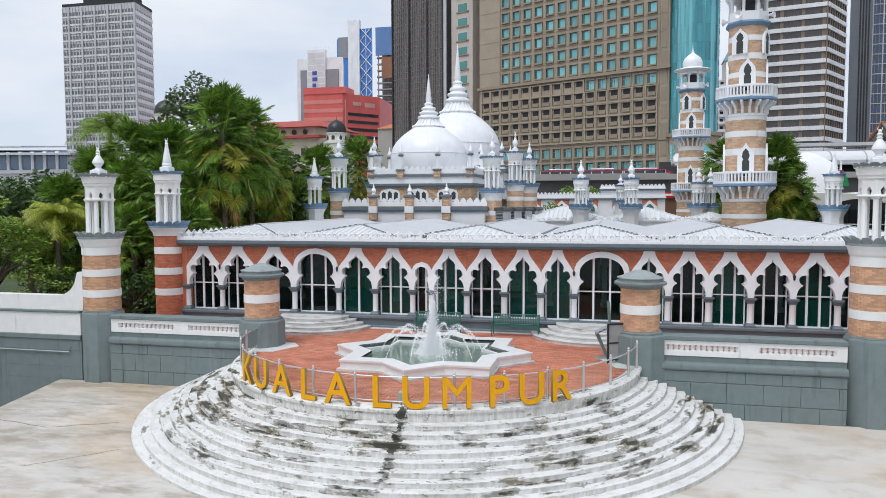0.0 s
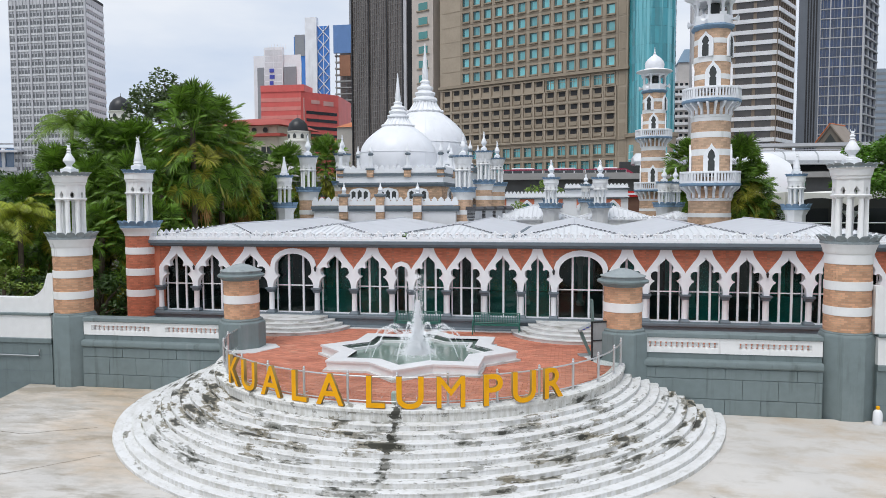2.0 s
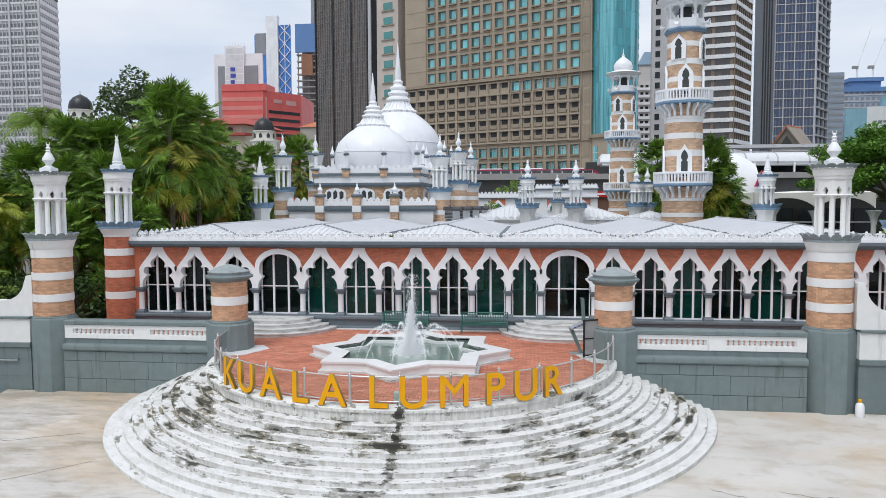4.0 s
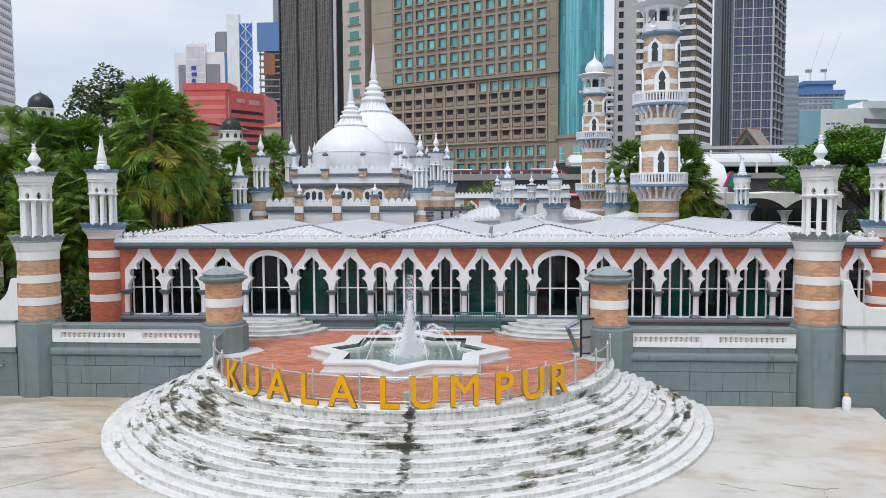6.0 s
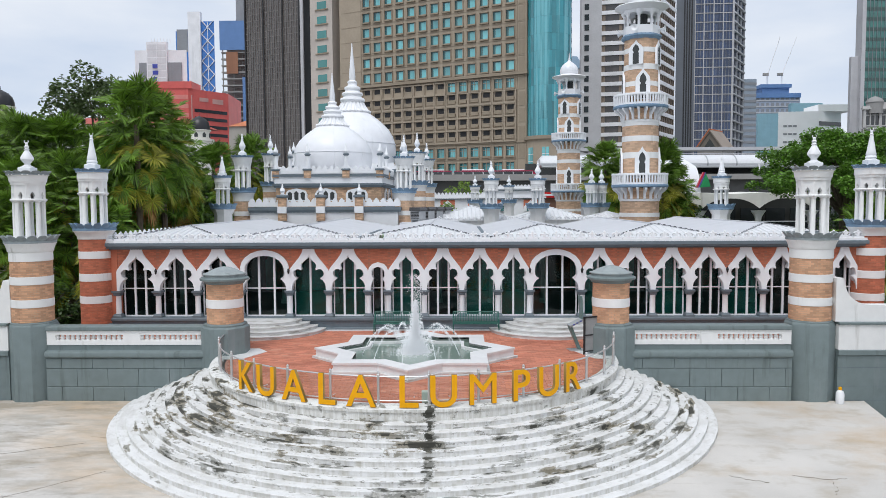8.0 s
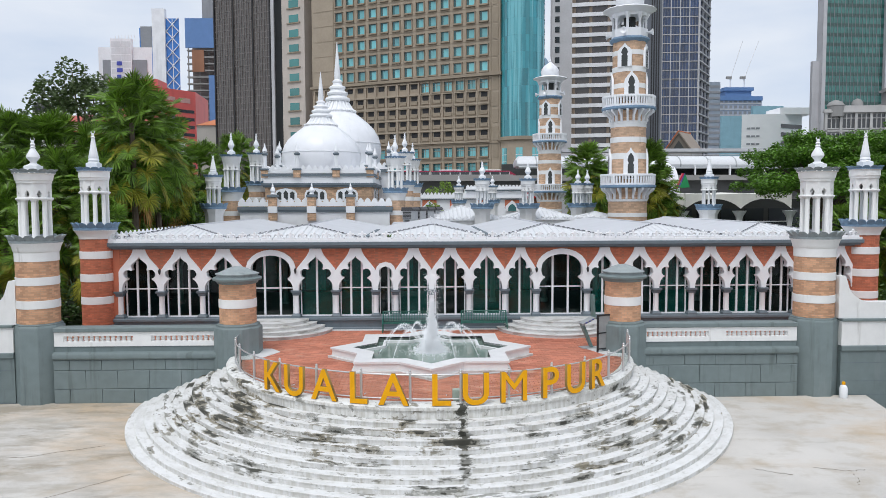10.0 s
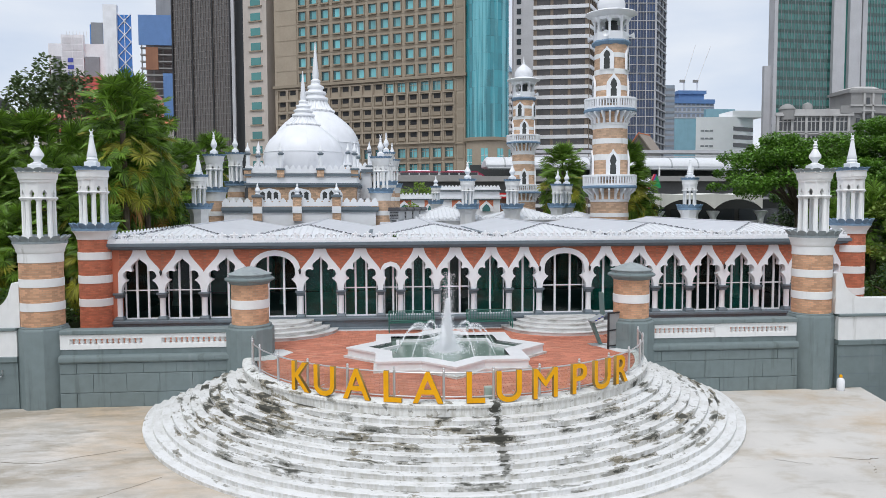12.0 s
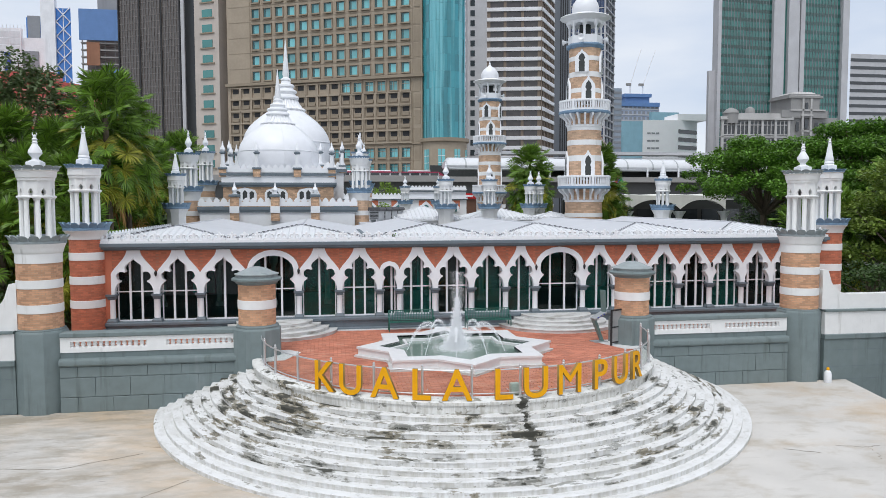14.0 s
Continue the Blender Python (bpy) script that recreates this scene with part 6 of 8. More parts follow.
m.lathe([(1.6, 36), (1.6, 38.6), (1.2, 39.4), (0.2, 39.9)], 12, (137.0, 232.5))
part("corner_cupola", m, STONEG, stone, "low stone corner cupola")
wv = Mesh()
wv.box(-0.55, 0.55, -0.15, 0.05, -1.5, 1.5)
lay(stone, "window", wv, DKGLASS, (150, 228.55), (163, 228.55), [(5.2, 39.6), (5.2, 34), (5.2, 28), (1.9, 33), (8.9, 33), (11.6, 33), (8.9, 28), (11.6, 28)])
m = Mesh()
m.box(3.4, 4.0, -0.5, 0.05, 30, 42.4).box(6.4, 7.0, -0.5, 0.05, 30, 42.4).box(3.0, 7.4, -0.6, 0.05, 36.6, 37.1).box(-1, 12, -0.5, 0.05, 38.3, 38.8).box(3.2, 7.2, -0.5, 0.05, 31.4, 31.8)
lay(stone, "stone_moulding", m, STONEP, (150, 228.55), (163, 228.55), [(0, 0)])
m = Mesh()
m.stack([[(149, 228.3, 43.3), (160.5, 228.3, 43.3), (160.5, 239, 43.3), (149, 239, 43.3)], [(151.5, 230, 44.8), (158, 230, 44.8), (158, 238, 44.8), (151.5, 238, 44.8)]])
part("attic_roof", m, STONEP, stone)

site = tower("unfinished_tower", "unfinished tower wrapped in blue netting", [(167.6, 420), (192.2, 420), (199, 445), (180, 445)], 0, 67, plain("netted_frame", (0.38, 0.43, 0.54)), "tower")
bands(site, (167.6, 420), (192.2, 420), 6, 66, 18, 0.7, PALE, "floor_slab", 0.3)
panes(site, (167.6, 420), (192.2, 420), 6, 66, 9, 18, 0.6, 0.5, MIDGREY, "bay", 0.1)
m = Mesh()
m.box(167.4, 192.4, 419.2, 420, 64.6, 67).box(171, 188, 421, 440, 70.4, 72.3).box(172, 187, 422, 440, 67, 70.4)
part("netting", m, NETBLUE, site, "bright blue safety netting")
m = Mesh()
m.box(166.0, 184, 412, 414, 10, 55).box(182, 199, 408, 411, 30, 60).box(197, 205, 404, 407, 30, 56)
part("scaffold_netting", m, plain("teal_netting", (0.25, 0.44, 0.52)), site, "teal scaffold netting")
for cx, lean in ((176, 5.0), (184, 6.0)):
    cr = thing("tower_crane", "thin white tower crane on the unfinished tower", "crane", "cranes", at=(cx, 425, 72))
    m = Mesh()
    m.tube([(0, 0, 0), (0, 0, 7)], 0.45, 4)
    part("mast", m, STRIPE, cr)
    m = Mesh()
    m.tube([(0, 0, 6), (lean * 1.3, 0, 27)], 0.2, 4)
    part("jib", m, STRIPE, cr)
    m = Mesh()
    m.box(-2.5, 0.5, -0.6, 0.6, 5.5, 7)
    part("counterweight", m, CONC, cr)
slim = tower("slim_tower", "distant blue-grey slab tower", [(141, 382), (153, 382), (153, 395), (141, 395)], 0, 69, plain("blue_grey_wall", (0.3, 0.35, 0.42)))
bands(slim, (141, 382), (153, 382), 4, 69, 22, 1.2, MIDGREY, "floor_band", 0.15)
WHITEWALL = material("bright_white_wall", (0.93, 0.93, 0.94), 0.5, var=0.04, scale=0.3, bump=0.0)
VA, VB, VC = (143, 332), (160.0, 330), (172.5, 336)
whiteb = tower("white_building", "low white office building with banded windows", [VA, VB, VC, (178, 350), (156, 350)], 0, 46.5, WHITEWALL, "building")
bands(whiteb, VB, VC, 14, 44, 8, 1.9, DKGLASS, "window_band", 0.1)
panes(whiteb, (145, 331.8), (151, 331.05), 14, 42, 3, 8, 0.8, 0.22, MIDGREY, "window", 0.15)
m = Mesh()
m.box(160, 175, 331, 345, 46.5, 49.5)
part("roof_house", m, WHITEWALL, whiteb)
farr = tower("banded_tower", "grey tower with dark window bands", [(249, 330), (290, 330), (300, 350), (268, 350)], 0, 80, PALE)
bands(farr, (249, 330), (290, 330), 6, 80, 20, 1.5, DKGLASS, "window_band", 0.1)

# left side: pale office tower
TA, TB, TC = (-211.6, 260), (-178.6, 260), (-182.0, 276)
grey_t = tower("grey_tower", "pale grey office tower with a fine window grid", [TA, TB, TC, (-215, 278)], 0, 86.5, plain("tower_grey", (0.58, 0.58, 0.6)))
panes(grey_t, TA, TB, 4, 85, 22, 26, 0.72, 0.42, plain("grey_glazing", (0.16, 0.17, 0.18), 0.3), "window", 0.1)
bands(grey_t, TA, TB, 4, 85, 26, 0.6, plain("pale_band", (0.66, 0.66, 0.67)), "spandrel", 0.35)
ribs_on(grey_t, TA, TB, 0, 86, [i / 22 for i in range(23)], 0.3, PALE, "mullion", 0.25)
ribs_on(grey_t, TA, TB, 0, 86, [(2 + 4 * i) / 22 for i in range(6)], 0.75, PALE, "pilaster", 0.55)
# The side's stronger light is put into whiter bands and paler panes.
bands(grey_t, TB, TC, 4, 85, 26, 1.5, STRIPE, "side_band", 0.3)
panes(grey_t, TB, TC, 4, 85, 10, 26, 0.5, 0.5, plain("grey_glazing_side", (0.2, 0.21, 0.22), 0.3), "window", 0.1)
m = Mesh()
m.slab([(TA[0], TA[1] - 0.2), (TB[0] + 0.1, TB[1] - 0.2), (TC[0] + 0.2, TC[1]), (-215, 278)], 86.5, 87.5)
m.box(-205, -185, 264, 274, 87.5, 91)
part("roof_edge", m, BLACK, grey_t, "dark roof edge")

# sign tower, braced tower, frame tower
kw = tower("sign_tower", "white and grey office tower with blue sign shapes", [(-142, 330), (-118.8, 330), (-126, 350), (-146, 350)], 0, 75.5, STRIPE)
m = Mesh()
m.box(-136.3, -127.2, 328.8, 331, 0, 79)
part("core_shaft", m, STRIPE, kw, "white projecting shaft")
panes(kw, (-136.0, 328.8), (-127.5, 328.8), 40, 78, 2, 13, 0.94, 0.86, plain("white_panel", (0.66, 0.66, 0.68)), "panel", 0.08)
for z, wd in ((67.5, 2.2), (64.6, 2.4), (61.8, 1.8), (59, 1.8)):
    m = Mesh()
    m.box(-133.6, -133.6 + wd, 328.5, 328.75, z, z + 1.7)
    part("sign_shape", m, BLUESIGN, kw, "blue sign shape")
m = Mesh()
m.box(-140, -136.4, 329.4, 330, 0, 70).box(-127, -121, 329.4, 330, 0, 70)
part("window_shaft", m, MIDGREY, kw, "dark glazed shaft")
m = Mesh()
for i in range(7):
    m = Mesh()
    m.tube([(-136 + i * 1.4, 334, 79), (-136 + i * 1.4, 334, 81.5)], 0.15, 4)
    part("mast", m, STRIPE, kw)

bw = tower("braced_tower", "blue glass tower with white slab and diagonal bracing", [(-163.5, 480), (-155.2, 480), (-161.5, 500), (-163.5, 500)], 0, 124.3, BLUEG)
m = Mesh()
m.box(-171.5, -163.5, 478, 482, 0, 130)
part("white_slab", m, STRIPE, bw, "tall white slab")
m = Mesh()
m.box(-179.8, -171.5, 479, 484, 0, 118)
part("blue_wing", m, BLUEG, bw, "lower blue wing")
m = Mesh()
m.box(-179, -172, 478.6, 480, 105, 119)
part("grey_top", m, MIDGREY, bw, "grey plant screen")
for k in range(8):
    for s in (0, 1):
        m = Mesh()
        z = 56 + k * 8.6
        xa, xb = (-163.3, -155.4) if s else (-155.4, -163.3)
        m.tube([(xa, 479.6, z), (xb, 479.6, z + 8.6)], 0.28, 4)
        part("brace", m, STRIPE, bw)
ribs_on(bw, (-163.5, 479.9), (-155.2, 479.9), 0, 124, [0.5], 0.35, STRIPE, "mullion", 0.2)

KA, KB = (-131.0, 420), (-110.6, 420)
frame_t = tower("frame_tower", "concrete frame tower under construction with blue netting", [(-130, 424), (-111, 424), (-111, 445), (-130, 445)], 0, 105, plain("dark_frame", (0.24, 0.2, 0.19)))
bands(frame_t, KA, KB, 4, 106, 28, 0.7, CONC, "floor_slab", 3.0)
ribs_on(frame_t, KA, KB, 0, 100, [0, 0.3, 0.55, 0.8, 1.0], 0.7, CONC, "column", 0.1)
m = Mesh()
m.box(-131.4, -110, 416, 417, 93, 109)
part("netting", m, NETBLUE, frame_t, "blue safety netting")
m = Mesh()
m.box(-119, -110, 416, 417, 40, 78)
part("netting", m, NETBLUE, frame_t, "blue safety netting")
m = Mesh()
m.box(-128, -121.5, 416.5, 417, 80, 92)
part("hoarding", m, plain("brown_board", (0.3, 0.14, 0.08)), frame_t, "brown boarding")
m = Mesh()
m.box(-123, -110, 420, 440, 105, 125)
part("core", m, MIDGREY, frame_t)

# red building
RA, RB, RC = (-121.2, 290), (-104, 290), (-92.9, 305)
redb = tower("red_building", "red clad office building with dark window strips", [RA, RB, RC, (-95, 330), (-121, 330)], 0, 52.5, REDB, "building")
bands(redb, RA, RB, 20, 52, 9, 1.6, plain("pale_red", (0.68, 0.24, 0.21)), "pale_band", 0.1)
m = Mesh()
m.box(-121.2, -102.5, 289.7, 300, 52.5, 55.2)
part("upper_parapet", m, REDB, redb)
L = wall_frame(RB, RC)[0]
for j in range(8):
    m = Mesh()
    m.box(2.6, L - 0.8, -0.15, 0.1, 0, 1.25)
    lay(redb, "window_strip", m, DKGLASS, RB, RC, [(0, 22 + 3.1 * j)])
m = Mesh()
m.box(1.2, 1.6, -0.2, 0.1, 10, 50).box(5, 9, -0.2, 0.1, 48, 49.5).box(11, 16, -0.2, 0.1, 47.6, 49.5)
lay(redb, "sign_shape", m, plain("faded_sign", (0.6, 0.35, 0.32)), RB, RC, [(0, 0)])

m = Mesh()
m.box(-79, -68, 260, 275, 0, 34.5)
oh = thing("pale_house", "pale wall with an orange tiled roof", "building")
part("wall", m, plain("pale_wall", (0.45, 0.42, 0.38)), oh)
m = Mesh()
m.add([(-79.5, 259.5, 34.5), (-67, 259.5, 34.5), (-67, 275, 34.5), (-79.5, 275, 34.5), (-72, 267, 38)], [(0, 1, 4), (1, 2, 4), (2, 3, 4), (3, 0, 4)])
part("roof", m, plain("orange_roof", (0.55, 0.18, 0.07)), oh, "orange tiled roof")

# colonial building with domed towers
col = thing("colonial_building", "cream colonial building with red tiled roof and arches", "building")
CA, CB = (-72, 137), (-50, 135)
m = Mesh()
m.slab([CA, CB, (-48, 150), (-72, 152)], 0, 20.6)
part("wall", m, CREAM, col, "cream rendered wall")
m = Mesh()
m.stack([[(-73, 136, 22.4), (-49, 134, 22.4), (-47, 151, 22.4), (-73, 153, 22.4)], [(-70, 142, 24.2), (-52, 140, 24.2), (-51, 146, 24.2), (-70, 148, 24.2)]])
part("roof", m, TERRA, col, "red tiled roof")
m = Mesh()
m.slab([(-71.5, 137.6), (-50.5, 135.6), (-48.5, 149), (-71.5, 151)], 20.6, 22.4)
part("clerestory", m, CREAM, col)
oc = Mesh()
oc.lathe([(0.001, 0), (0.5, 0.0), (0.5, 0.2), (0.001, 0.2)], 12)
oc.moved(pose(0, 0, 0, 90, 0, 0))
lay(col, "round_opening", oc, DARK, (-71.5, 137.4), (-50.5, 135.4), [(2 + 2.4 * i, 21.5) for i in range(8)])
m = Mesh()
m.slab([(-73.5, 135.6), (-49, 133.4), (-48.5, 135.6), (-73.5, 138)], 20.2, 20.7)
part("eave", m, TERRA, col)
wn2 = Mesh()
wn2.box(-0.45, 0.45, -0.1, 0.05, -0.7, 0.7)
lay(col, "window", wn2, DARK, CA, CB, [(x, 17.6) for x in (2, 3.2, 8, 9.2, 14, 15.2, 19, 20.2)])
wn3 = Mesh()
wn3.prism([(-0.9, -2), (-0.9, 0.6), (0, 1.5), (0.9, 0.6), (0.9, -2)], -0.1, 0.05)
lay(col, "arched_opening", wn3, DARK, CA, CB, [(1.6 + 2.7 * i, 11.8) for i in range(8)])
m = Mesh()
m.box(0, 22, -0.5, 0.05, 14.5, 15)
lay(col, "string_course", m, CREAM, CA, CB, [(0, 0)])


def domed_tower(x, y, z, r):
    th = thing("domed_turret", "white turret with a dark copper dome", "turret", "colonial turrets", at=(x, y, 0))
    m = Mesh()
    m.lathe([(r * 1.25, 1.5), (r * 1.25, z - 1.9), (r * 1.4, z - 1.8), (r * 1.4, z - 1.5), (r, z - 1.4), (r, z - 0.1), (r * 1.12, z), (r * 1.12, z + 0.15)], 16)
    part("shaft", m, plain("turret_white", (0.74, 0.72, 0.66)), th, "white turret shaft")
    m = Mesh()
    m.lathe([(r * 1.02, z + 0.12), (r * 1.03, z + r * 0.4), (r * 0.9, z + r * 0.85), (r * 0.6, z + r * 1.2), (r * 0.2, z + r * 1.42), (0.05, z + r * 1.5), (0.03, z + r * 1.8)], 20)
    part("dome", m, plain("dark_copper", (0.018, 0.019, 0.022), 0.4), th, "blackened copper dome")
    op = Mesh()
    op.prism([(-0.16 * r, -1.15), (-0.16 * r, -0.6), (0, -0.3), (0.16 * r, -0.6), (0.16 * r, -1.15)], -0.06, 0.1)
    me = op.data("slit_window", DARK)
    for j in range(8):
        a = 45 * j
        part("slit_window", me, DARK, th).matrix_basis = pose(r * math.sin(radians(a)), -r * math.cos(radians(a)), z, 0, 0, a)


domed_tower(-43.3, 128, 20.2, 1.75)
domed_tower(-73.0, 120, 23.5, 1.9)
domed_tower(-62.0, 122, 22.2, 1.5)

# elevated railway station
stn = thing("railway_station", "white tubular station roof over a dark elevated platform", "station")
tube_prof = [(2.4 * math.cos(radians(a)), 1.15 * math.sin(radians(a))) for a in range(-20, 201, 20)]
m = Mesh()
rings = [[(x, 100 + 0.1 * (x - 10) + p, 12.7 + q * s) for p, q in tube_prof] for x, s in ((9.4, 0.6), (9.8, 1), (23, 1.05), (34, 1.1), (52, 1.15), (90, 1.2))]
for x in range(12, 90, 4):
    seam = Mesh()
    s = 1.03 + 0.0022 * (x - 10)
    seam.stack([[(xx, 100 + 0.1 * (x - 10) + p * 1.02, 12.7 + q * s * 1.03) for p, q in tube_prof] for xx in (x - 0.09, x + 0.09)])
    part("roof_seam", seam, PALEMETAL, stn)
seam = Mesh()
seam.tube([(9.6, 97.5, 12.25), (90, 105.5, 12.2)], 0.16, 6)
part("gutter", seam, PALEMETAL, stn, "grey gutter along the roof edge")
m.stack(rings)
part("tube_roof", m, METALROOF, stn, "white rounded platform roof")
for x in (14, 19, 24, 29, 34, 39, 44, 49, 56, 63):
    m = Mesh()
    m.box(x - 0.1, x + 0.1, 97.3 + 0.1 * (x - 10), 97.6 + 0.1 * (x - 10), 10.8, 12.6)
    part("post", m, STRIPE, stn)
m = Mesh()
m.box(-60, 120, 97.8, 106, 10.5, 11.2)
part("platform", m, CONC, stn, "grey platform edge")
# Viaduct concrete is coloured darker than the piers to carry its shade.
m = Mesh()
m.box(-60, 120, 99.5, 108, 8.4, 10.5)
part("viaduct", m, plain("dark_concrete", (0.12, 0.12, 0.12)), stn, "concrete viaduct with its shade in the colour")
m = Mesh()
m.box(8, 120, 104, 104.4, 10.9, 13)
part("back_wall", m, DARK, stn)
for x in range(-50, 120, 14):
    m = Mesh()
    m.box(x - 1, x + 1, 101, 104, 0, 8.4)
    part("pier", m, CONC, stn, "concrete viaduct pier")
m = Mesh()
m.box(16, 110, 109, 112, 15.05, 15.5).box(16, 110, 109, 109.2, 14.5, 14.6)
part("far_canopy", m, PALE, stn, "flat grey canopy behind")
m = Mesh()
m.box(-40, 9, 98.6, 98.8, 10.9, 11.35)
part("parapet", m, CONC, stn)

stn.matrix_basis = Matrix.Translation((3.35, 0, -1.93)) @ Matrix.Scale(1.25, 4)

train = thing("train", "white train with a dark window band and crimson roof line", "train", at=(0, 126.5, 11.0))
CRIMSON = plain("crimson_paint", (0.36, 0.025, 0.075), 0.4)
for k in range(3):
    x0 = -6.0 + k * 6.8
    m = Mesh()
    m.box(x0, x0 + 6.6, -1.3, 1.3, 0.1, 1.95, 0.15)
    part("car_body", m, STRIPE, train)
    m = Mesh()
    m.box(x0 + 0.1, x0 + 6.5, -1.34, -1.28, 0.7, 1.78)
    part("window_band", m, DKGLASS, train, "dark window band")
    m = Mesh()
    m.box(x0 + 0.02, x0 + 6.58, -1.36, 1.3, 1.8, 1.97)
    part("roof_stripe", m, CRIMSON, train, "crimson roof stripe")
    m = Mesh()
    m.box(x0 + 1.4, x0 + 5.2, -0.8, 0.8, 1.98, 2.2, 0.08)
    part("roof_unit", m, STRIPE, train, "white roof unit")
    for q in (1.6, 3.3, 5.0):
        m = Mesh()
        m.box(x0 + q - 0.1, x0 + q + 0.1, -1.37, -1.3, 0.8, 1.66)
        part("window_post", m, PALE, train)
m = Mesh()
m.stack([[(14.2, sy * 1.28, z) for sy, z in ((-1, 0.1), (1, 0.1), (1, 1.95), (-1, 1.95))], [(15.3, sy * 1.1, z) for sy, z in ((-1, 0.15), (1, 0.15), (1, 1.3), (-1, 1.3))]])
part("nose", m, CRIMSON, train, "crimson sloping nose")

shell = thing("shell_canopy", "white curved shell entrance canopy", "canopy")
m = Mesh()
rows = []
for i in range(9):
    u = i / 8
    rows.append([(22.8 + 4.6 * u - 1.4 * (1 - v) * (1 - u), 79 + 2.5 * v, 8.4 + 4.2 * math.sin(math.pi * 0.5 * v ** 0.7) * (0.75 + 0.25 * math.sin(math.pi * u)) + 0.0) for v in [k / 8 for k in range(9)]])
m.stack(rows, caps=False, closed=False)
n0 = len(m.v)
m.v += [(x, y + 0.25, z - 0.15) for x, y, z in m.v]
m.f += [tuple(reversed([i + n0 for i in f])) for f in m.f]
part("shell", m, CLEAN, shell, sharp=60)
for poly, c, nm in (([(26.7, 9.1), (26.9, 9.1), (27.6, 10.7), (27.4, 10.7)], (0.55, 0.03, 0.06), "red_stripe"), ([(26.9, 9.1), (27.05, 9.1), (27.7, 10.7), (27.6, 10.7)], (0.1, 0.1, 0.4), "blue_stripe"), ([(27.1, 9.1), (28.2, 9.2), (28.0, 9.9), (27.7, 10.6)], (0.02, 0.3, 0.1), "green_stripe")):
    m = Mesh()
    m.prism(poly, 78.4, 78.7)
    part(nm, m, plain(nm, c, 0.4), shell)

for px in (23.4, 26.6):
    m = Mesh()
    m.lathe([(0.3, 1.4), (0.25, 8.0), (0.3, 9.0)], 10, (px, 80.2))
    part("column", m, CLEAN, shell)

# vaulted white canopy of the riverside walk
for i, (vx, w, vy) in enumerate(((20.4, 4.4, 66.5), (25.05, 4.9, 66), (29.75, 4.5, 66))):
    vc = thing("vaulted_canopy", "white tensile canopy with arched edges on a flared post", "canopy", "riverside canopies", at=(vx, vy, 0))
    m = Mesh()
    rws = []
    for a in range(13):
        u = -1 + a / 6
        low = 7.9 - 0.85 * abs(u) ** 2.4
        rws.append([(u * w / 2, -2.1, low), (u * w / 2, -2.2, low), (u * w / 2, -2.2, 8.28 + 0.1 * abs(u)), (u * w / 2, -1.9, 8.32 + 0.1 * abs(u)), (u * w / 2, 2.4, 8.4 + 0.12 * abs(u)), (u * w / 2, 2.4, 8.2), (u * w / 2, -1.9, low + 0.25)])
    m.stack(rws)
    part("membrane", m, plain("cream_membrane", (0.74, 0.73, 0.68)), vc, sharp=50)
    m = Mesh()
    m.lathe([(0.22, 1.5), (0.2, 5.6), (0.3, 6.3), (0.62, 6.85)], 12, (w / 2, -1.9))
    part("post", m, CLEAN, vc)
    m = Mesh()
    m.tube([(-w / 2, -2.0, 5.9), (w / 2, -2.0, 5.9)], 0.05, 5)
    part("handrail", m, STEEL, vc)
# Added near-black screen, standing in for the darkness under the canopies.
wk = thing("walkway_screen", "near-black screen added for the shade under the riverside canopy", "building")
m = Mesh()
m.box(18, 60, 69.5, 70, 1.5, 7.9)
part("wall", m, plain("shaded_shopfront", (0.02, 0.022, 0.02)), wk)
for i in range(12):
    m = Mesh()
    m.box(18.8 + 2.3 * i, 20.6 + 2.3 * i, 69.35, 69.5, 4.6, 7.0)
    part("shop_window", m, DKGLASS, wk)
gab = thing("gabled_hall", "brown steep gabled hall with orange edges", "building", at=(66.2, 192, -3.47), rz=-38)
gab.scale = (1.45, 1.45, 1.45)
m = Mesh()
m.prism([(-2.3, 16.9), (0, 20.0), (2.3, 16.9)], 0, 6)
part("gable", m, plain("brown_gable", (0.2, 0.17, 0.14)), gab)
m = Mesh()
m.prism([(-2.6, 16.7), (0, 20.25), (2.6, 16.7), (2.35, 16.7), (0, 19.9), (-2.35, 16.7)], -0.3, 6.2)
part("roof", m, plain("brown_roof", (0.3, 0.25, 0.21)), gab)
m = Mesh()
m.tube([(-2.6, -0.35, 16.7), (0, -0.35, 20.28), (0, 6.3, 20.28)], 0.1, 5)
part("orange_edge", m, plain("orange_edge", (0.6, 0.16, 0.05)), gab, "orange roof edging")
m = Mesh()
m.prism([(-1.0, 17.1), (0, 18.6), (1.0, 17.1)], -0.1, 0.1)
part("gable_vent", m, DARK, gab, "dark triangular vent")
m = Mesh()
m.box(-2.3, 2.3, 0.1, 6, 0, 16.9)
part("wall", m, CONC, gab)

# low hall and bank sign beyond the court
lowh = thing("court_wing", "low white wing with red brick spandrels, arched windows and battlements", "building")
m = Mesh()
m.box(-4, 11.9, 88, 93, 1.5, 8.2)
part("wall", m, CLEAN, lowh)
m = Mesh()
m.box(4.7, 11.9, 88.4, 93, 8.2, 9.3)
part("upper_wall", m, CLEAN, lowh)
battlement(lowh, (-4, 87.9), (4.7, 87.9), 8.3, 0.55, 0.42)
battlement(lowh, (4.7, 88.3), (11.9, 88.3), 9.3, 0.45, 0.42)
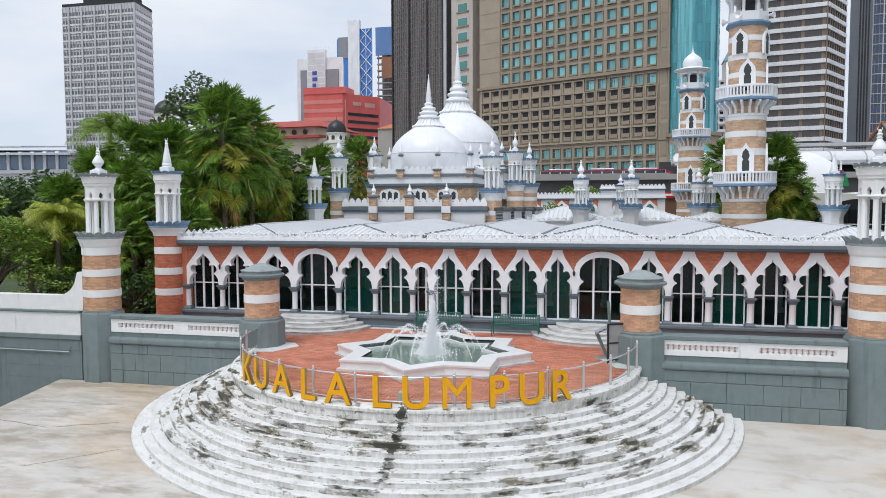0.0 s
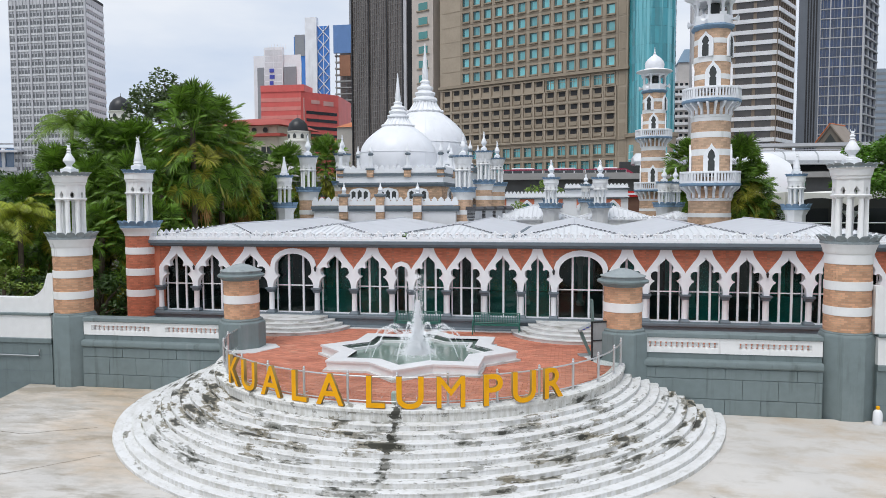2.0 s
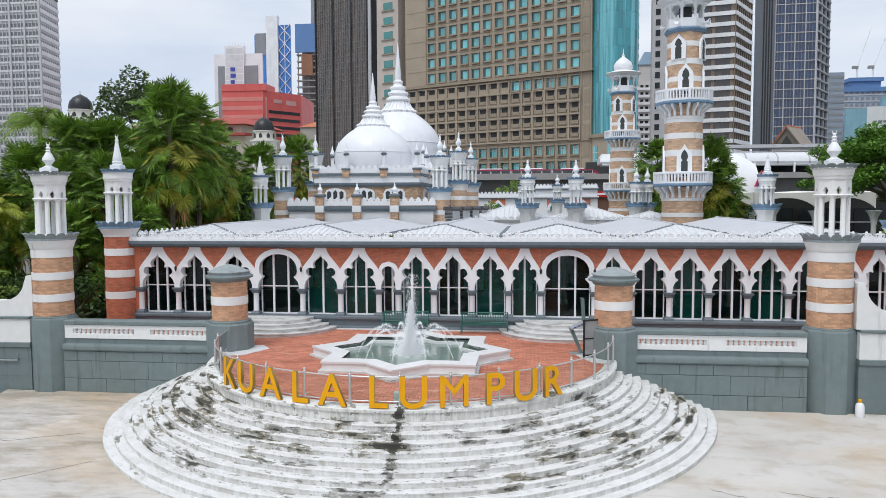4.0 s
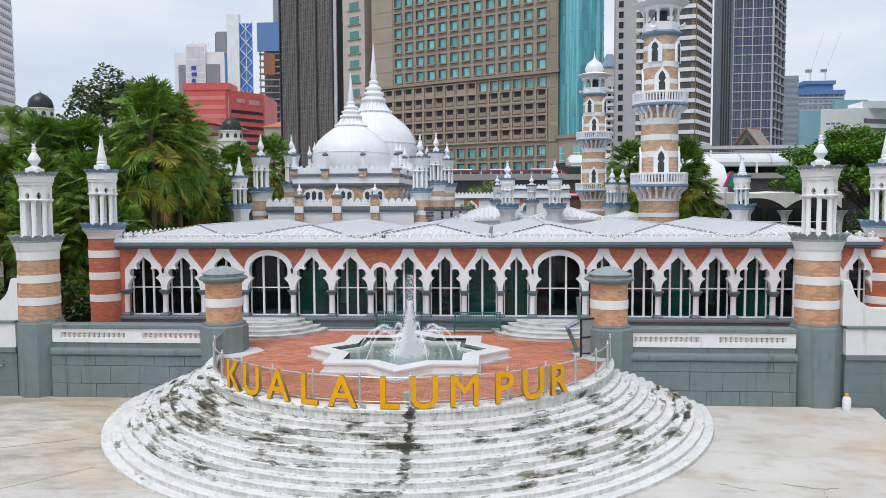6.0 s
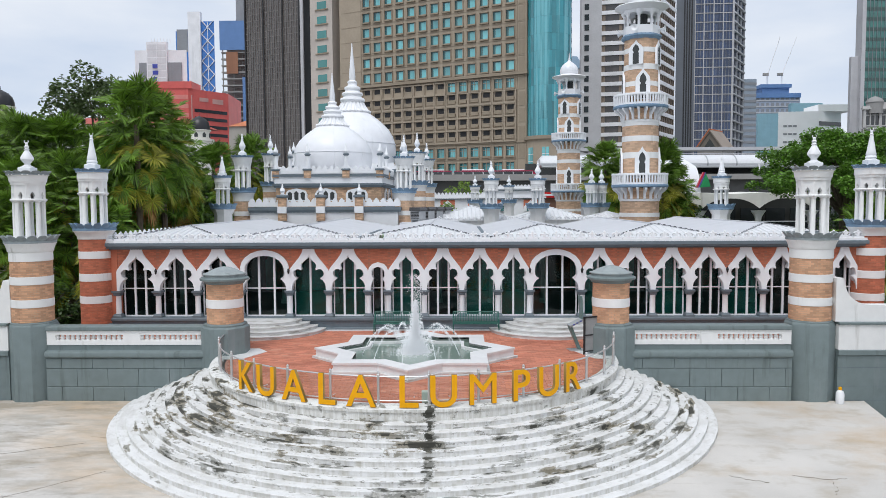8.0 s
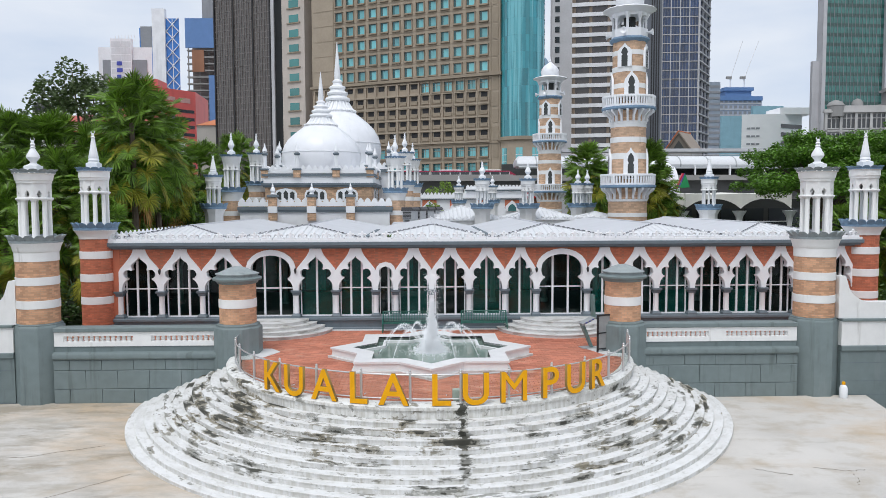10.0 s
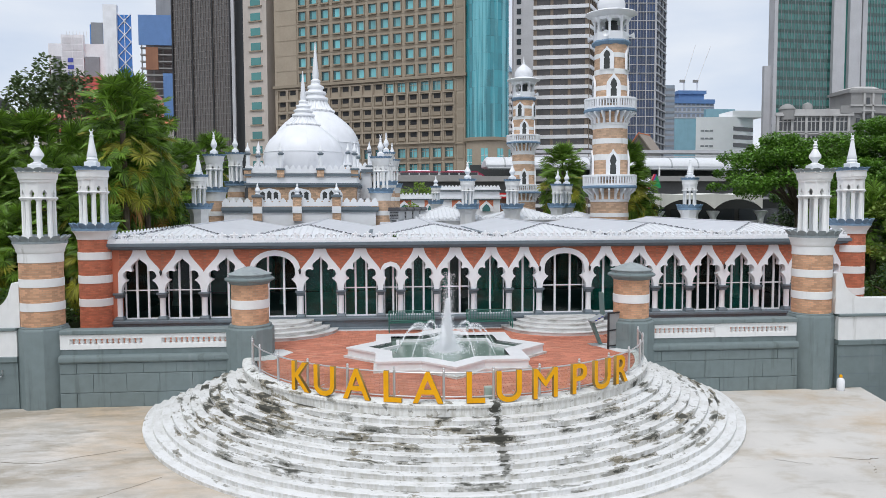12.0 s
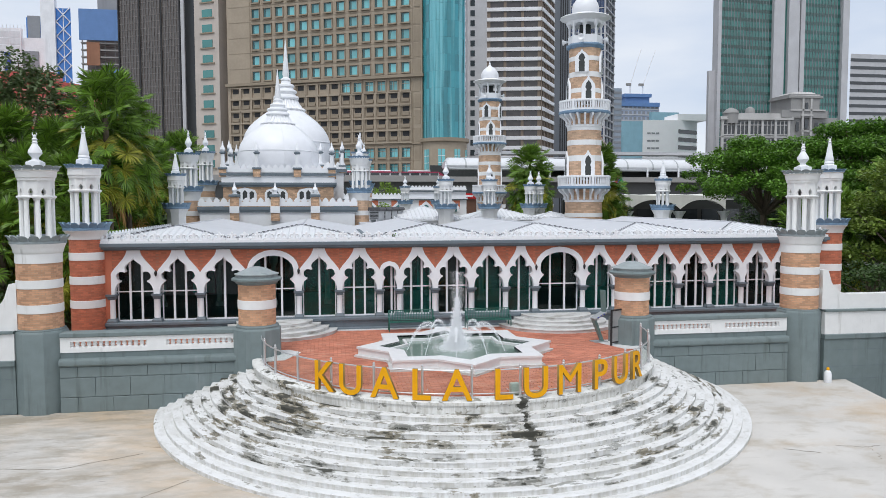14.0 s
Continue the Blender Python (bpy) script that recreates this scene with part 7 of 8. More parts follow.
for x0, x1, y0, z0, z1 in ((-4.1, 12, 87.75, 8.0, 8.12), (-4.1, 12, 87.7, 8.12, 8.3), (4.6, 12, 88.1, 9.0, 9.12), (4.6, 12, 88.05, 9.18, 9.3)):
    m = Mesh()
    m.box(x0, x1, y0, 88.5, z0, z1)
    part("cornice", m, TRIM if z0 in (8.0, 9.0) else CLEAN, lowh)
for i in range(5):
    wx = -3.0 + i * 3.3
    m = Mesh()
    m.prism([(-0.85, 6.9), (-0.85, 7.95), (0.85, 7.95), (0.85, 6.9)], 87.9, 88.05)
    part("brick_panel", m, REDBRICK, lowh, "red brick panel").location = (wx, 0, 0)
    m = Mesh()
    m.prism([(-0.8, 6.6), (-0.8, 7.15), (-0.5, 7.45), (0, 7.9), (0.5, 7.45), (0.8, 7.15), (0.8, 6.6)], 87.84, 87.96)
    part("arch_surround", m, CLEAN, lowh, "white pointed arch").location = (wx, 0, 0)
    m = Mesh()
    m.prism([(-0.48, 6.6), (-0.48, 7.0), (-0.3, 7.25), (0, 7.5), (0.3, 7.25), (0.48, 7.0), (0.48, 6.6)], 87.8, 87.9)
    part("arch_opening", m, glossy("wing_window_glass", (0.05, 0.16, 0.16)), lowh, "dark teal window").location = (wx, 0, 0)
bank = thing("bank_sign", "red shop sign with white shapes", "sign", at=(12.9, 95, 0.05))
m = Mesh()
m.box(-1.6, 1.6, 0, 0.3, 8.15, 8.85)
part("panel", m, plain("sign_red", (0.6, 0.02, 0.02), 0.4), bank)
m = Mesh()
m.lathe([(0.001, 0), (0.2, 0.0), (0.2, 0.05), (0.001, 0.05)], 12)
m.moved(pose(-1.1, 0.0, 8.5, 90, 0, 0))
part("sign_disc", m, CLEAN, bank)
m = Mesh()
m.box(-0.7, 1.2, -0.04, 0.02, 8.38, 8.62)
part("sign_bar", m, CLEAN, bank)
m = Mesh()
m.box(-1.7, 1.7, 0.3, 4, 1.5, 8.9)
part("shop_wall", m, plain("brown_shop", (0.16, 0.08, 0.05)), bank)

# low modern building beyond the river on the left
mod = thing("modern_building", "low pale modern building with blue glass under a flat roof", "building")
m = Mesh()
m.box(-320, -211, 262, 300, 0, 20.8)
part("wall", m, STRIPE, mod)
m = Mesh()
m.box(-320, -213, 261.5, 262.2, 22, 29).box(-320, -213.5, 262.2, 300, 20.8, 29.2)
part("glazing", m, glossy("blue_grey_glazing", (0.12, 0.2, 0.32)), mod, "blue-grey glazing")
m = Mesh()
m.stack([[(-320, y, z) for y, z in ((256, 28.6), (302, 33.0), (302, 34.2), (256, 29.4))], [(-207, y, z) for y, z in ((256, 27.2), (302, 31.0), (302, 32.0), (256, 27.9))]])
m.stack([[(-320, y, z) for y, z in ((262, 32.5), (302, 35.5), (302, 36.2), (262, 33.2))], [(-236, y, z) for y, z in ((262, 31.2), (302, 34.0), (302, 34.6), (262, 31.8))]])
part("roof", m, PALE, mod, "flat pale roof")
for i in range(14):
    m = Mesh()
    m.box(-212.4 - 6 * i, -211 - 6 * i, 261, 262.1, 20.8, 29.2)
    part("fin", m, STRIPE, mod)
m = Mesh()
m.box(-320, -210, 259, 262, 20.2, 21.6)
part("ledge", m, PALE, mod)


# ---- things on the terrace ----
# small round stairs up to the two wide arches
def small_stair(x):
    th = thing("entrance_steps", "white marble semicircular entrance steps", "steps", "entrance steps", at=(x, 33.15, 0))
    for k in range(4):
        r = 2.75 - 0.36 * k
        z = TZ + 0.14 * k
        m = Mesh()
        pts = [(r * math.cos(radians(a)), r * 0.92 * math.sin(radians(a))) for a in range(180, 361, 6)]
        m.stack([[(px * s, py * s, zz) for px, py in pts] for s, zz in ((1, z - 0.1), (1, z + 0.115), (1 + 0.012, z + 0.12), (1 + 0.012, z + 0.135), (1, z + 0.14))])
        part("tread", m, WORN, th)


small_stair(-7.3)
small_stair(5.75)
# white pads by the piers
for px, s in ((-6.75, 1), (6.85, -1)):
    m = Mesh()
    m.slab([(px - 0.9 * s, 28.9), (px - 0.6 * s, 26.9), (px + 0.2 * s, 27.0), (px + 0.75 * s, 28.3), (px + 0.3 * s, 28.9)][::s], TZ - 0.02, TZ + 0.012)
    single("corner_slab", m, MARBLE, "white marble corner slab beside the pier", "slab", "corner slabs")
# pale strip along the plinth
m = Mesh()
m.box(-5.0, 3.6, 32.95, 33.2, 1.6, TZ + 0.03)
single("plinth_kerb", m, MARBLE, "low white kerb along the arcade plinth", kind="structure")

# fountain
FX, FYC = -0.1, 27.2


def star(r, turn=0.0):
    ri = r * math.cos(math.pi / 4) / math.cos(math.pi / 8)
    return [((r if j % 2 == 0 else ri) * math.cos(math.pi * j / 8 + turn), (r if j % 2 == 0 else ri) * math.sin(math.pi * j / 8 + turn)) for j in range(16)]


fountain = thing("fountain", "white marble star-shaped fountain basin with playing water", "fountain", at=(FX, FYC, 0))
BT = 2.26
o, i1 = star(3.8), star(2.95)
for j in range(16):
    a, b = o[j], o[(j + 1) % 16]
    c, d = i1[(j + 1) % 16], i1[j]
    m = Mesh()
    m.stack([[(*p, z) for p in (a, b, c, d)] for z in (BT - 0.07, BT)])
    part("coping", m, MARBLE, fountain, "white marble coping")
    m = Mesh()
    k = 0.985
    m.stack([[(p[0] * q, p[1] * q, z) for p, q in ((a, k), (b, k), (c, 1.02), (d, 1.02))] for z in (TZ - 0.05, BT - 0.07)])
    part("side_panel", m, MARBLE, fountain, "grey-white marble side")
for j in range(16):
    pa, pb = star(3.9)[j], star(3.9)[(j + 1) % 16]
    m = Mesh()
    m.stack([[(*p, z) for p in (pa, pb, i1[(j + 1) % 16], i1[j])] for z in (TZ - 0.12, TZ + 0.07)])
    part("plinth", m, WORN, fountain, "worn marble plinth")
m = Mesh()
n = 16
pts = [(*p, BT - 0.002) for p in i1] + [(*p, 1.75) for p in i1]
m.add(pts, [(q, (q + 1) % n, n + (q + 1) % n, n + q) for q in range(n)])
part("inner_wall", m, material("basin_tile", (0.12, 0.16, 0.14), 0.3, var=0.3, scale=5), fountain, "dark grey-green inner wall")
m = Mesh()
m.add([(*p, 1.8) for p in i1], [tuple(range(16))])
part("basin_floor", m, material("basin_floor", (0.16, 0.22, 0.19), 0.5, var=0.2), fountain)
# inner ledge along the back half of the star
le, li = star(2.66), star(2.5)
for j in range(8):
    m = Mesh()
    m.stack([[(*p, z) for p in (le[j], le[j + 1], li[j + 1], li[j])] for z in (1.75, BT - 0.1)])
    part("inner_ledge", m, MARBLE, fountain, "white marble inner ledge")
wat = bpy.data.materials.new("basin_water")
wat.use_nodes = True
wb = wat.node_tree.nodes["Principled BSDF"]
wb.inputs["Base Color"].default_value = (0.2, 0.27, 0.23, 1)
wb.inputs["Roughness"].default_value = 0.08
wz, wbp = wat.node_tree.nodes.new("ShaderNodeTexNoise"), wat.node_tree.nodes.new("ShaderNodeBump")
wz.inputs["Scale"].default_value = 6.0
wbp.inputs["Strength"].default_value = 0.5
wat.node_tree.links.new(wz.outputs["Fac"], wbp.inputs["Height"])
wat.node_tree.links.new(wbp.outputs["Normal"], wb.inputs["Normal"])
m = Mesh()
m.add([(*p, 2.06) for p in i1], [tuple(range(16))])
part("water", m, wat, fountain, "grey-green rippled water")

# water in the air: one plume and eight arching jets of drops
SPRAY = bpy.data.materials.new("white_spray")
SPRAY.use_nodes = True
sb = SPRAY.node_tree.nodes["Principled BSDF"]
sb.inputs["Base Color"].default_value = (0.9, 0.92, 0.94, 1)
sb.inputs["Roughness"].default_value = 0.25
sb.inputs["Alpha"].default_value = 1.0


def drop(m, p, r):
    x, y, z = p
    m.add([(x - r, y - r, z - r), (x + r, y - r, z - r * 0.9), (x, y + r, z - r), (x, y, z + r * 1.2)], [(0, 2, 1), (0, 1, 3), (1, 2, 3), (2, 0, 3)])


rs = random.Random(5)
m = Mesh()
for q in range(60000):
    u = (rs.expovariate(2.4) % 1.35) / 1.35
    z = 2.08 + 2.0 * u
    wd = 0.1 + 0.3 * (1 - u) ** 2 + 0.5 * max(0.0, 1 - u / 0.25) ** 2
    a, rr = rs.uniform(0, 6.283), abs(rs.gauss(0, wd * 0.7))
    drop(m, (rr * math.cos(a) + 0.05 * u, rr * math.sin(a), max(2.05, z - 0.3 * rr)), rs.uniform(0.003, 0.012))
for q in range(2600):
    a, rr = rs.uniform(0, 6.283), abs(rs.gauss(0, 0.55)) + 0.1 * math.sin(5 * q)
    drop(m, (rr * math.cos(a), rr * math.sin(a), 2.05 + 0.25 * rs.random() ** 2), rs.uniform(0.005, 0.014))
for q in range(900):
    u = rs.random() ** 0.8
    drop(m, (0.08 + rs.gauss(0, 0.13), rs.gauss(0, 0.13), 3.3 + 1.75 * u), rs.uniform(0.005, 0.014))
ob = part("plume", m, SPRAY, fountain, "white foaming central plume", sharp=0)
ob["kind"] = "stuff"
for j in range(10):
    a = 2 * math.pi * j / 10 + 0.15
    m = Mesh()
    for q in range(1500):
        u = rs.random()
        rr = 1.95 - 1.6 * u
        z = 2.08 + 3.5 * u * (1 - u) + 0.15 * u
        s = 0.006 + 0.05 * u
        drop(m, (rr * math.cos(a) + rs.gauss(0, s), rr * math.sin(a) + rs.gauss(0, s), max(2.06, z + rs.gauss(0, s))), rs.uniform(0.003, 0.008))
    ob = part("jet", m, SPRAY, fountain, "thin arching jet of drops", sharp=0)
    ob["kind"] = "stuff"
    m = Mesh()
    m.lathe([(0.03, 1.9), (0.02, 2.12)], 6, (1.97 * math.cos(a), 1.97 * math.sin(a)))
    part("nozzle", m, STEEL, fountain)


# benches against the arcade
def bench(x, y):
    th = thing("bench", "dark green slatted metal bench by the arcade", "bench", "terrace benches", at=(x, y, TZ))
    W = 1.02
    sl = Mesh()
    sl.box(-W, W, -0.018, 0.018, -0.012, 0.012)
    me = sl.data("seat_slat", GREENPAINT)
    for k in range(6):
        part("seat_slat", me, GREENPAINT, th).matrix_basis = pose(0, -0.42 + 0.07 * k, 0.43, 0, 0, 0)
    bs = Mesh()
    bs.box(-0.014, 0.014, -0.01, 0.01, 0, 0.42)
    bme = bs.data("back_slat", GREENPAINT)
    for k in range(28):
        part("back_slat", bme, GREENPAINT, th).matrix_basis = pose(-W + 0.03 + k * (2 * W - 0.06) / 27, 0.03, 0.47, -10, 0, 0)
    for z, yy in ((0.47, 0.02), (0.9, 0.1)):
        m = Mesh()
        m.tube([(-W, yy, z), (W, yy, z)], 0.022, 6)
        part("rail", m, GREENPAINT, th)
    for sx in (-1, 1):
        m = Mesh()
        m.tube([(sx * W, -0.42, 0.0), (sx * W, -0.43, 0.42), (sx * W, -0.3, 0.62), (sx * W, 0.02, 0.62)], 0.025, 6)
        part("arm", m, GREENPAINT, th)
        m = Mesh()
        m.tube([(sx * W, 0.12, 0.0), (sx * W, 0.0, 0.43), (sx * W, 0.1, 0.92)], 0.025, 6)
        part("back_leg", m, GREENPAINT, th)


bench(-1.2, 32.7)
bench(2.35, 32.7)

# information stand and notice frame
stand = thing("information_stand", "leaning metal information stand with a lettered panel", "sign stand", at=(6.2, 28.6, TZ), rz=12)
STANDG = material("teal_grey_metal", (0.16, 0.25, 0.24), 0.45, 0.2)
m = Mesh()
m.box(-0.3, 0.3, -0.25, 0.25, 0.0, 0.03)
part("foot", m, STEEL, stand)
m = Mesh()
m.prism([(0.1, 0.02), (0.2, 0.02), (-0.2, 0.98), (-0.3, 0.98), (-0.3, 0.9)], -0.1, 0.1)
part("stem", m, STANDG, stand, "leaning teal-grey metal stem")
m = Mesh()
m.prism([(-0.3, 0.93), (0.26, 1.2), (0.26, 1.27), (-0.3, 1.0)], -0.2, 0.2)
part("desk", m, PALEMETAL, stand, "sloping panel")
m = Mesh()
m.prism([(0.2, 1.2), (0.26, 1.2), (0.2, 2.15), (0.14, 2.15)], -0.16, 0.16)
part("upright_panel", m, STANDG, stand, "upright panel")
for k in range(3):
    m = Mesh()
    m.box(-0.2 + 0.14 * k, -0.12 + 0.14 * k, -0.215, -0.2, 1.02 + 0.067 * k, 1.06 + 0.067 * k)
    part("text_bar", m, BLUESIGN, stand)
nf = thing("notice_frame", "black framed notice board leaning by the pier", "notice board", at=(6.72, 27.85, TZ), rz=28)
m = Mesh()
m.box(-0.42, -0.36, -0.03, 0.03, 0, 1.45).box(0.36, 0.42, -0.03, 0.03, 0, 1.45).box(-0.42, 0.42, -0.03, 0.03, 1.4, 1.46).box(-0.42, 0.42, -0.03, 0.03, 0.1, 0.15).box(-0.42, 0.42, -0.03, 0.03, 0.72, 0.77)
part("frame", m, BLACK, nf, "black metal frame")
m = Mesh()
m.box(-0.36, 0.36, -0.01, 0.01, 0.77, 1.4).box(-0.36, 0.36, -0.01, 0.01, 0.15, 0.72)
part("sheet", m, material("grey_sheet", (0.3, 0.31, 0.31), 0.3, var=0.15), nf, "grey notice sheet")


# ---- glass railing and letters along the kerb ----
def on_rim(deg, r=7.43):
    ph = radians(deg)
    return r * math.sin(ph), CY - (r - 0.05) * math.cos(ph)


POSTS = [-86, -75.5, -65.0, -53.0, -41.0, -29.0, -17.3, -5.9, 5.5, 16.8, 28.2, 39.2, 50, 61, 72, 83]
rail = thing("glass_railing", "curved glass railing with steel posts on the kerb", "railing")
pm = Mesh()
pm.lathe([(0.06, TZ), (0.06, TZ + 0.02), (0.042, TZ + 0.03), (0.042, TZ + 0.86), (0.045, TZ + 0.87), (0.045, TZ + 0.9), (0.03, TZ + 0.92), (0.04, TZ + 0.96), (0.02, TZ + 1.0)], 10)
pme = pm.data("post", STEEL)
for dg in POSTS:
    x, y = on_rim(dg)
    part("post", pme, STEEL, rail, "steel post").location = (x, y, 0)
for a, b in zip(POSTS, POSTS[1:]):
    for z, r in ((TZ + 0.84, 0.024), (TZ + 0.13, 0.018)):
        m = Mesh()
        m.tube([(*on_rim(a + (b - a) * k / 4), z) for k in range(5)], r, 6)
        part("rail", m, STEEL, rail, "steel rail")
    m = Mesh()
    lo = [on_rim(a + 0.5 + (b - a - 1) * k / 4) for k in range(5)]
    m.stack([[(x, y, TZ + 0.16) for x, y in lo], [(x, y, TZ + 0.8) for x, y in lo]], caps=False, closed=False)
    g2 = part("glass_pane", m, RAILGLASS, rail, "clear glass pane", sharp=0)
    g2.visible_shadow = False

WORD = list(zip("KUALALUMPUR", [-41.7, -34.1, -25.6, -17.4, -9.3, 0.8, 8.5, 17.2, 26.2, 33.9, 41.4]))
LH = 0.95
LETTERSIDE = material("tarnished_letter_edge", (0.3, 0.19, 0.05), 0.6, var=0.2)


def letter(ch, dg):
    cu = bpy.data.curves.new("letter_curve", "FONT")
    cu.body, cu.align_x, cu.size = ch, "CENTER", LH / 0.73
    cu.extrude, cu.bevel_depth, cu.offset = 0.05, 0.006, 0.0 if ch == "M" else 0.009
    tmp = new("letter_source", cu)
    deps = bpy.context.evaluated_depsgraph_get()
    me = bpy.data.meshes.new_from_object(tmp.evaluated_get(deps))
    bpy.data.objects.remove(tmp)
    me.materials.clear()
    me.materials.append(GOLD)
    me.materials.append(LETTERSIDE)
    # Side faces take a darker brown than the fronts.
    for p in me.polygons:
        p.material_index = 1 if abs(p.normal.z) < 0.5 else 0
    x, y = on_rim(dg, 7.66)
    th = thing("letter", "golden yellow letter standing on the kerb", "letter", "place name letters", at=(x, y, TZ + 0.02), rz=dg)
    fc = part("letter_face", me, GOLD, th)
    fc.matrix_basis = Matrix.Diagonal((0.98, 1, 1, 1)) @ pose(0, 0, 0, 90, 0, 0)
    for sx in (-0.18, 0.18):
        m = Mesh()
        m.tube([(sx, 0.05, 0.25), (sx, 0.2, 0.25)], 0.012, 5)
        part("fixing", m, STEEL, th)


for ch, dg in WORD:
    letter(ch, dg)

# spotlight box on the kerb, cable, bottle by the wall, pipe, taps
m = Mesh()
m.box(-0.14, 0.14, -0.1, 0.1, 0, 0.34, 0.02)
bx = single("meter_box", m, material("pale_green_plastic", (0.42, 0.5, 0.45), 0.5), "small pale green box behind the railing", "box")
bx.matrix_basis = pose(0.62, 20.95, TZ, 0, 0, 5)
m = Mesh()
cab = [(*on_rim(-84 + k * 2.2, 7.69), TZ - 0.05 + 0.025 * math.sin(k * 1.3) - 0.002 * k) for k in range(19)]
m.tube(cab, 0.016, 5)
single("cable", m, BLACK, "black cable drooping along the kerb", "cable")
bot = thing("bottle", "white plastic canister with yellow cap by the wall", "canister", at=(16.1, 27.65, -0.01))
bot.scale = (0.8, 0.8, 0.95)
m = Mesh()
m.lathe([(0.17, 0), (0.19, 0.03), (0.19, 0.4), (0.15, 0.5), (0.07, 0.55), (0.07, 0.58)], 16)
part("body", m, CLEAN, bot)
m = Mesh()
m.lathe([(0.08, 0.56), (0.08, 0.66), (0.05, 0.68)], 12)
part("cap", m, GOLD, bot, "yellow cap")
pp = thing("wall_pipe", "thin grey pipe clipped along the wall", "pipe")
m = Mesh()
m.tube([(-40, 28.02, 1.32), (-17.0, 28.02, 1.22), (-16.75, 28.02, 1.24), (-16.75, 28.02, 1.5)], 0.03, 6)
part("run", m, PALEMETAL, pp)

# wall lanterns between the arches
for lx in (-6.23, 4.83, 7.2, 13.76, -12.37):
    th = thing("wall_lantern", "small black wall lantern between arches", "lantern", "wall lanterns", at=(lx, FY - 0.16, 4.48))
    th.scale = (0.75, 0.75, 0.75)
    m = Mesh()
    m.lathe([(0.02, 0), (0.05, 0.03), (0.08, 0.2), (0.09, 0.22), (0.05, 0.3), (0.01, 0.36)], 6)
    part("cage", m, BLACK, th)
    m = Mesh()
    m.tube([(0, 0.1, 0.3), (0, 0.02, 0.36), (0, 0, 0.33)], 0.012, 5)
    part("bracket", m, BLACK, th)

# barrier beside the corner pillar and a low kiosk on the bank
bar = thing("barrier", "low white post with red and white tape", "barrier", at=(-17.4, 31.0, 1.53))
m = Mesh()
m.box(-0.09, 0.09, -0.09, 0.09, 0, 0.62, 0.02)
part("post", m, CLEAN, bar)
for q in range(12):
    m = Mesh()
    m.box(0.1 + 0.22 * q, 0.32 + 0.22 * q, 0.02 + 0.1 * q, 0.04 + 0.1 * q, 0.5 + 0.012 * q, 0.57 + 0.012 * q)
    part("tape", m, REDB if q % 2 else CLEAN, bar)
kiosk = thing("kiosk", "low riverside kiosk with a teal glazed band and flat roof", "kiosk", at=(-37.5, 62, 1.5))
m = Mesh()
m.box(-3.4, 3.4, -2, 2, 0, 3.9)
part("wall", m, plain("kiosk_wall", (0.4, 0.38, 0.34)), kiosk)
m = Mesh()
m.box(-3.7, 3.7, -2.3, 2.3, 3.9, 5.0)
part("glazed_band", m, glossy("kiosk_teal", (0.08, 0.26, 0.27)), kiosk, "teal glazed band")
m = Mesh()
m.box(-3.9, 3.9, -2.5, 2.5, 5.0, 5.2, 0.03)
part("roof", m, PALE, kiosk, "pale flat roof")

# plant in the gutter
gp = Mesh()
for q in range(40):
    a, e = rs.uniform(0, 6.28), rs.uniform(0.2, 1.3)
    L = rs.uniform(0.12, 0.28)
    d = Vector((math.cos(a) * math.cos(e), math.sin(a) * math.cos(e), math.sin(e)))
    s = Vector((-math.sin(a), math.cos(a), 0)) * 0.04
    b = Vector((-1.95, FY - 0.12, 6.1))
    gp.add([b, b + d * L * 0.6 + s, b + d * L, b + d * L * 0.6 - s], [(0, 1, 2, 3)])
single("weed", gp, material("weed_green", (0.12, 0.25, 0.03), 0.6, var=0.2), "small green weed growing in the gutter", "plant", sharp=0)



# ---- trees ----
def leaf_material(name, colour, var=0.5, trans=0.2):
    m = material(name, colour, 0.45, var=var, scale=0.6, fine=6.0, bump=0.0, island=0.5, spec=0.4)
    n, l = m.node_tree.nodes, m.node_tree.links
    b = n["Principled BSDF"]
    tr, mx = n.new("ShaderNodeBsdfTranslucent"), n.new("ShaderNodeMixShader")
    mx.inputs["Fac"].default_value = trans
    col = b.inputs["Base Color"].links[0].from_socket
    l.new(col, tr.inputs["Color"])
    l.new(b.outputs["BSDF"], mx.inputs[1])
    l.new(tr.outputs["BSDF"], mx.inputs[2])
    l.new(mx.outputs["Shader"], n["Material Output"].inputs["Surface"])
    return m


PALMG = leaf_material("palm_green", (0.135, 0.245, 0.028), 0.85, 0.25)
PALMY = leaf_material("palm_yellow_green", (0.3, 0.3, 0.035), 0.7, 0.25)
FEATHY = leaf_material("feather_yellow_green", (0.33, 0.38, 0.04), 0.6, 0.3)
PALMB = leaf_material("dead_frond", (0.4, 0.22, 0.06))
BROAD = leaf_material("broadleaf_green", (0.06, 0.11, 0.03))
RAIN = leaf_material("bright_leaf", (0.11, 0.235, 0.028), 0.85, 0.3)
AIRY = leaf_material("grey_green_leaf", (0.12, 0.17, 0.07))
OLIVE = leaf_material("olive_leaf", (0.19, 0.27, 0.05))
LIGHTG = leaf_material("pale_leaf", (0.2, 0.31, 0.05), 0.6, 0.3)


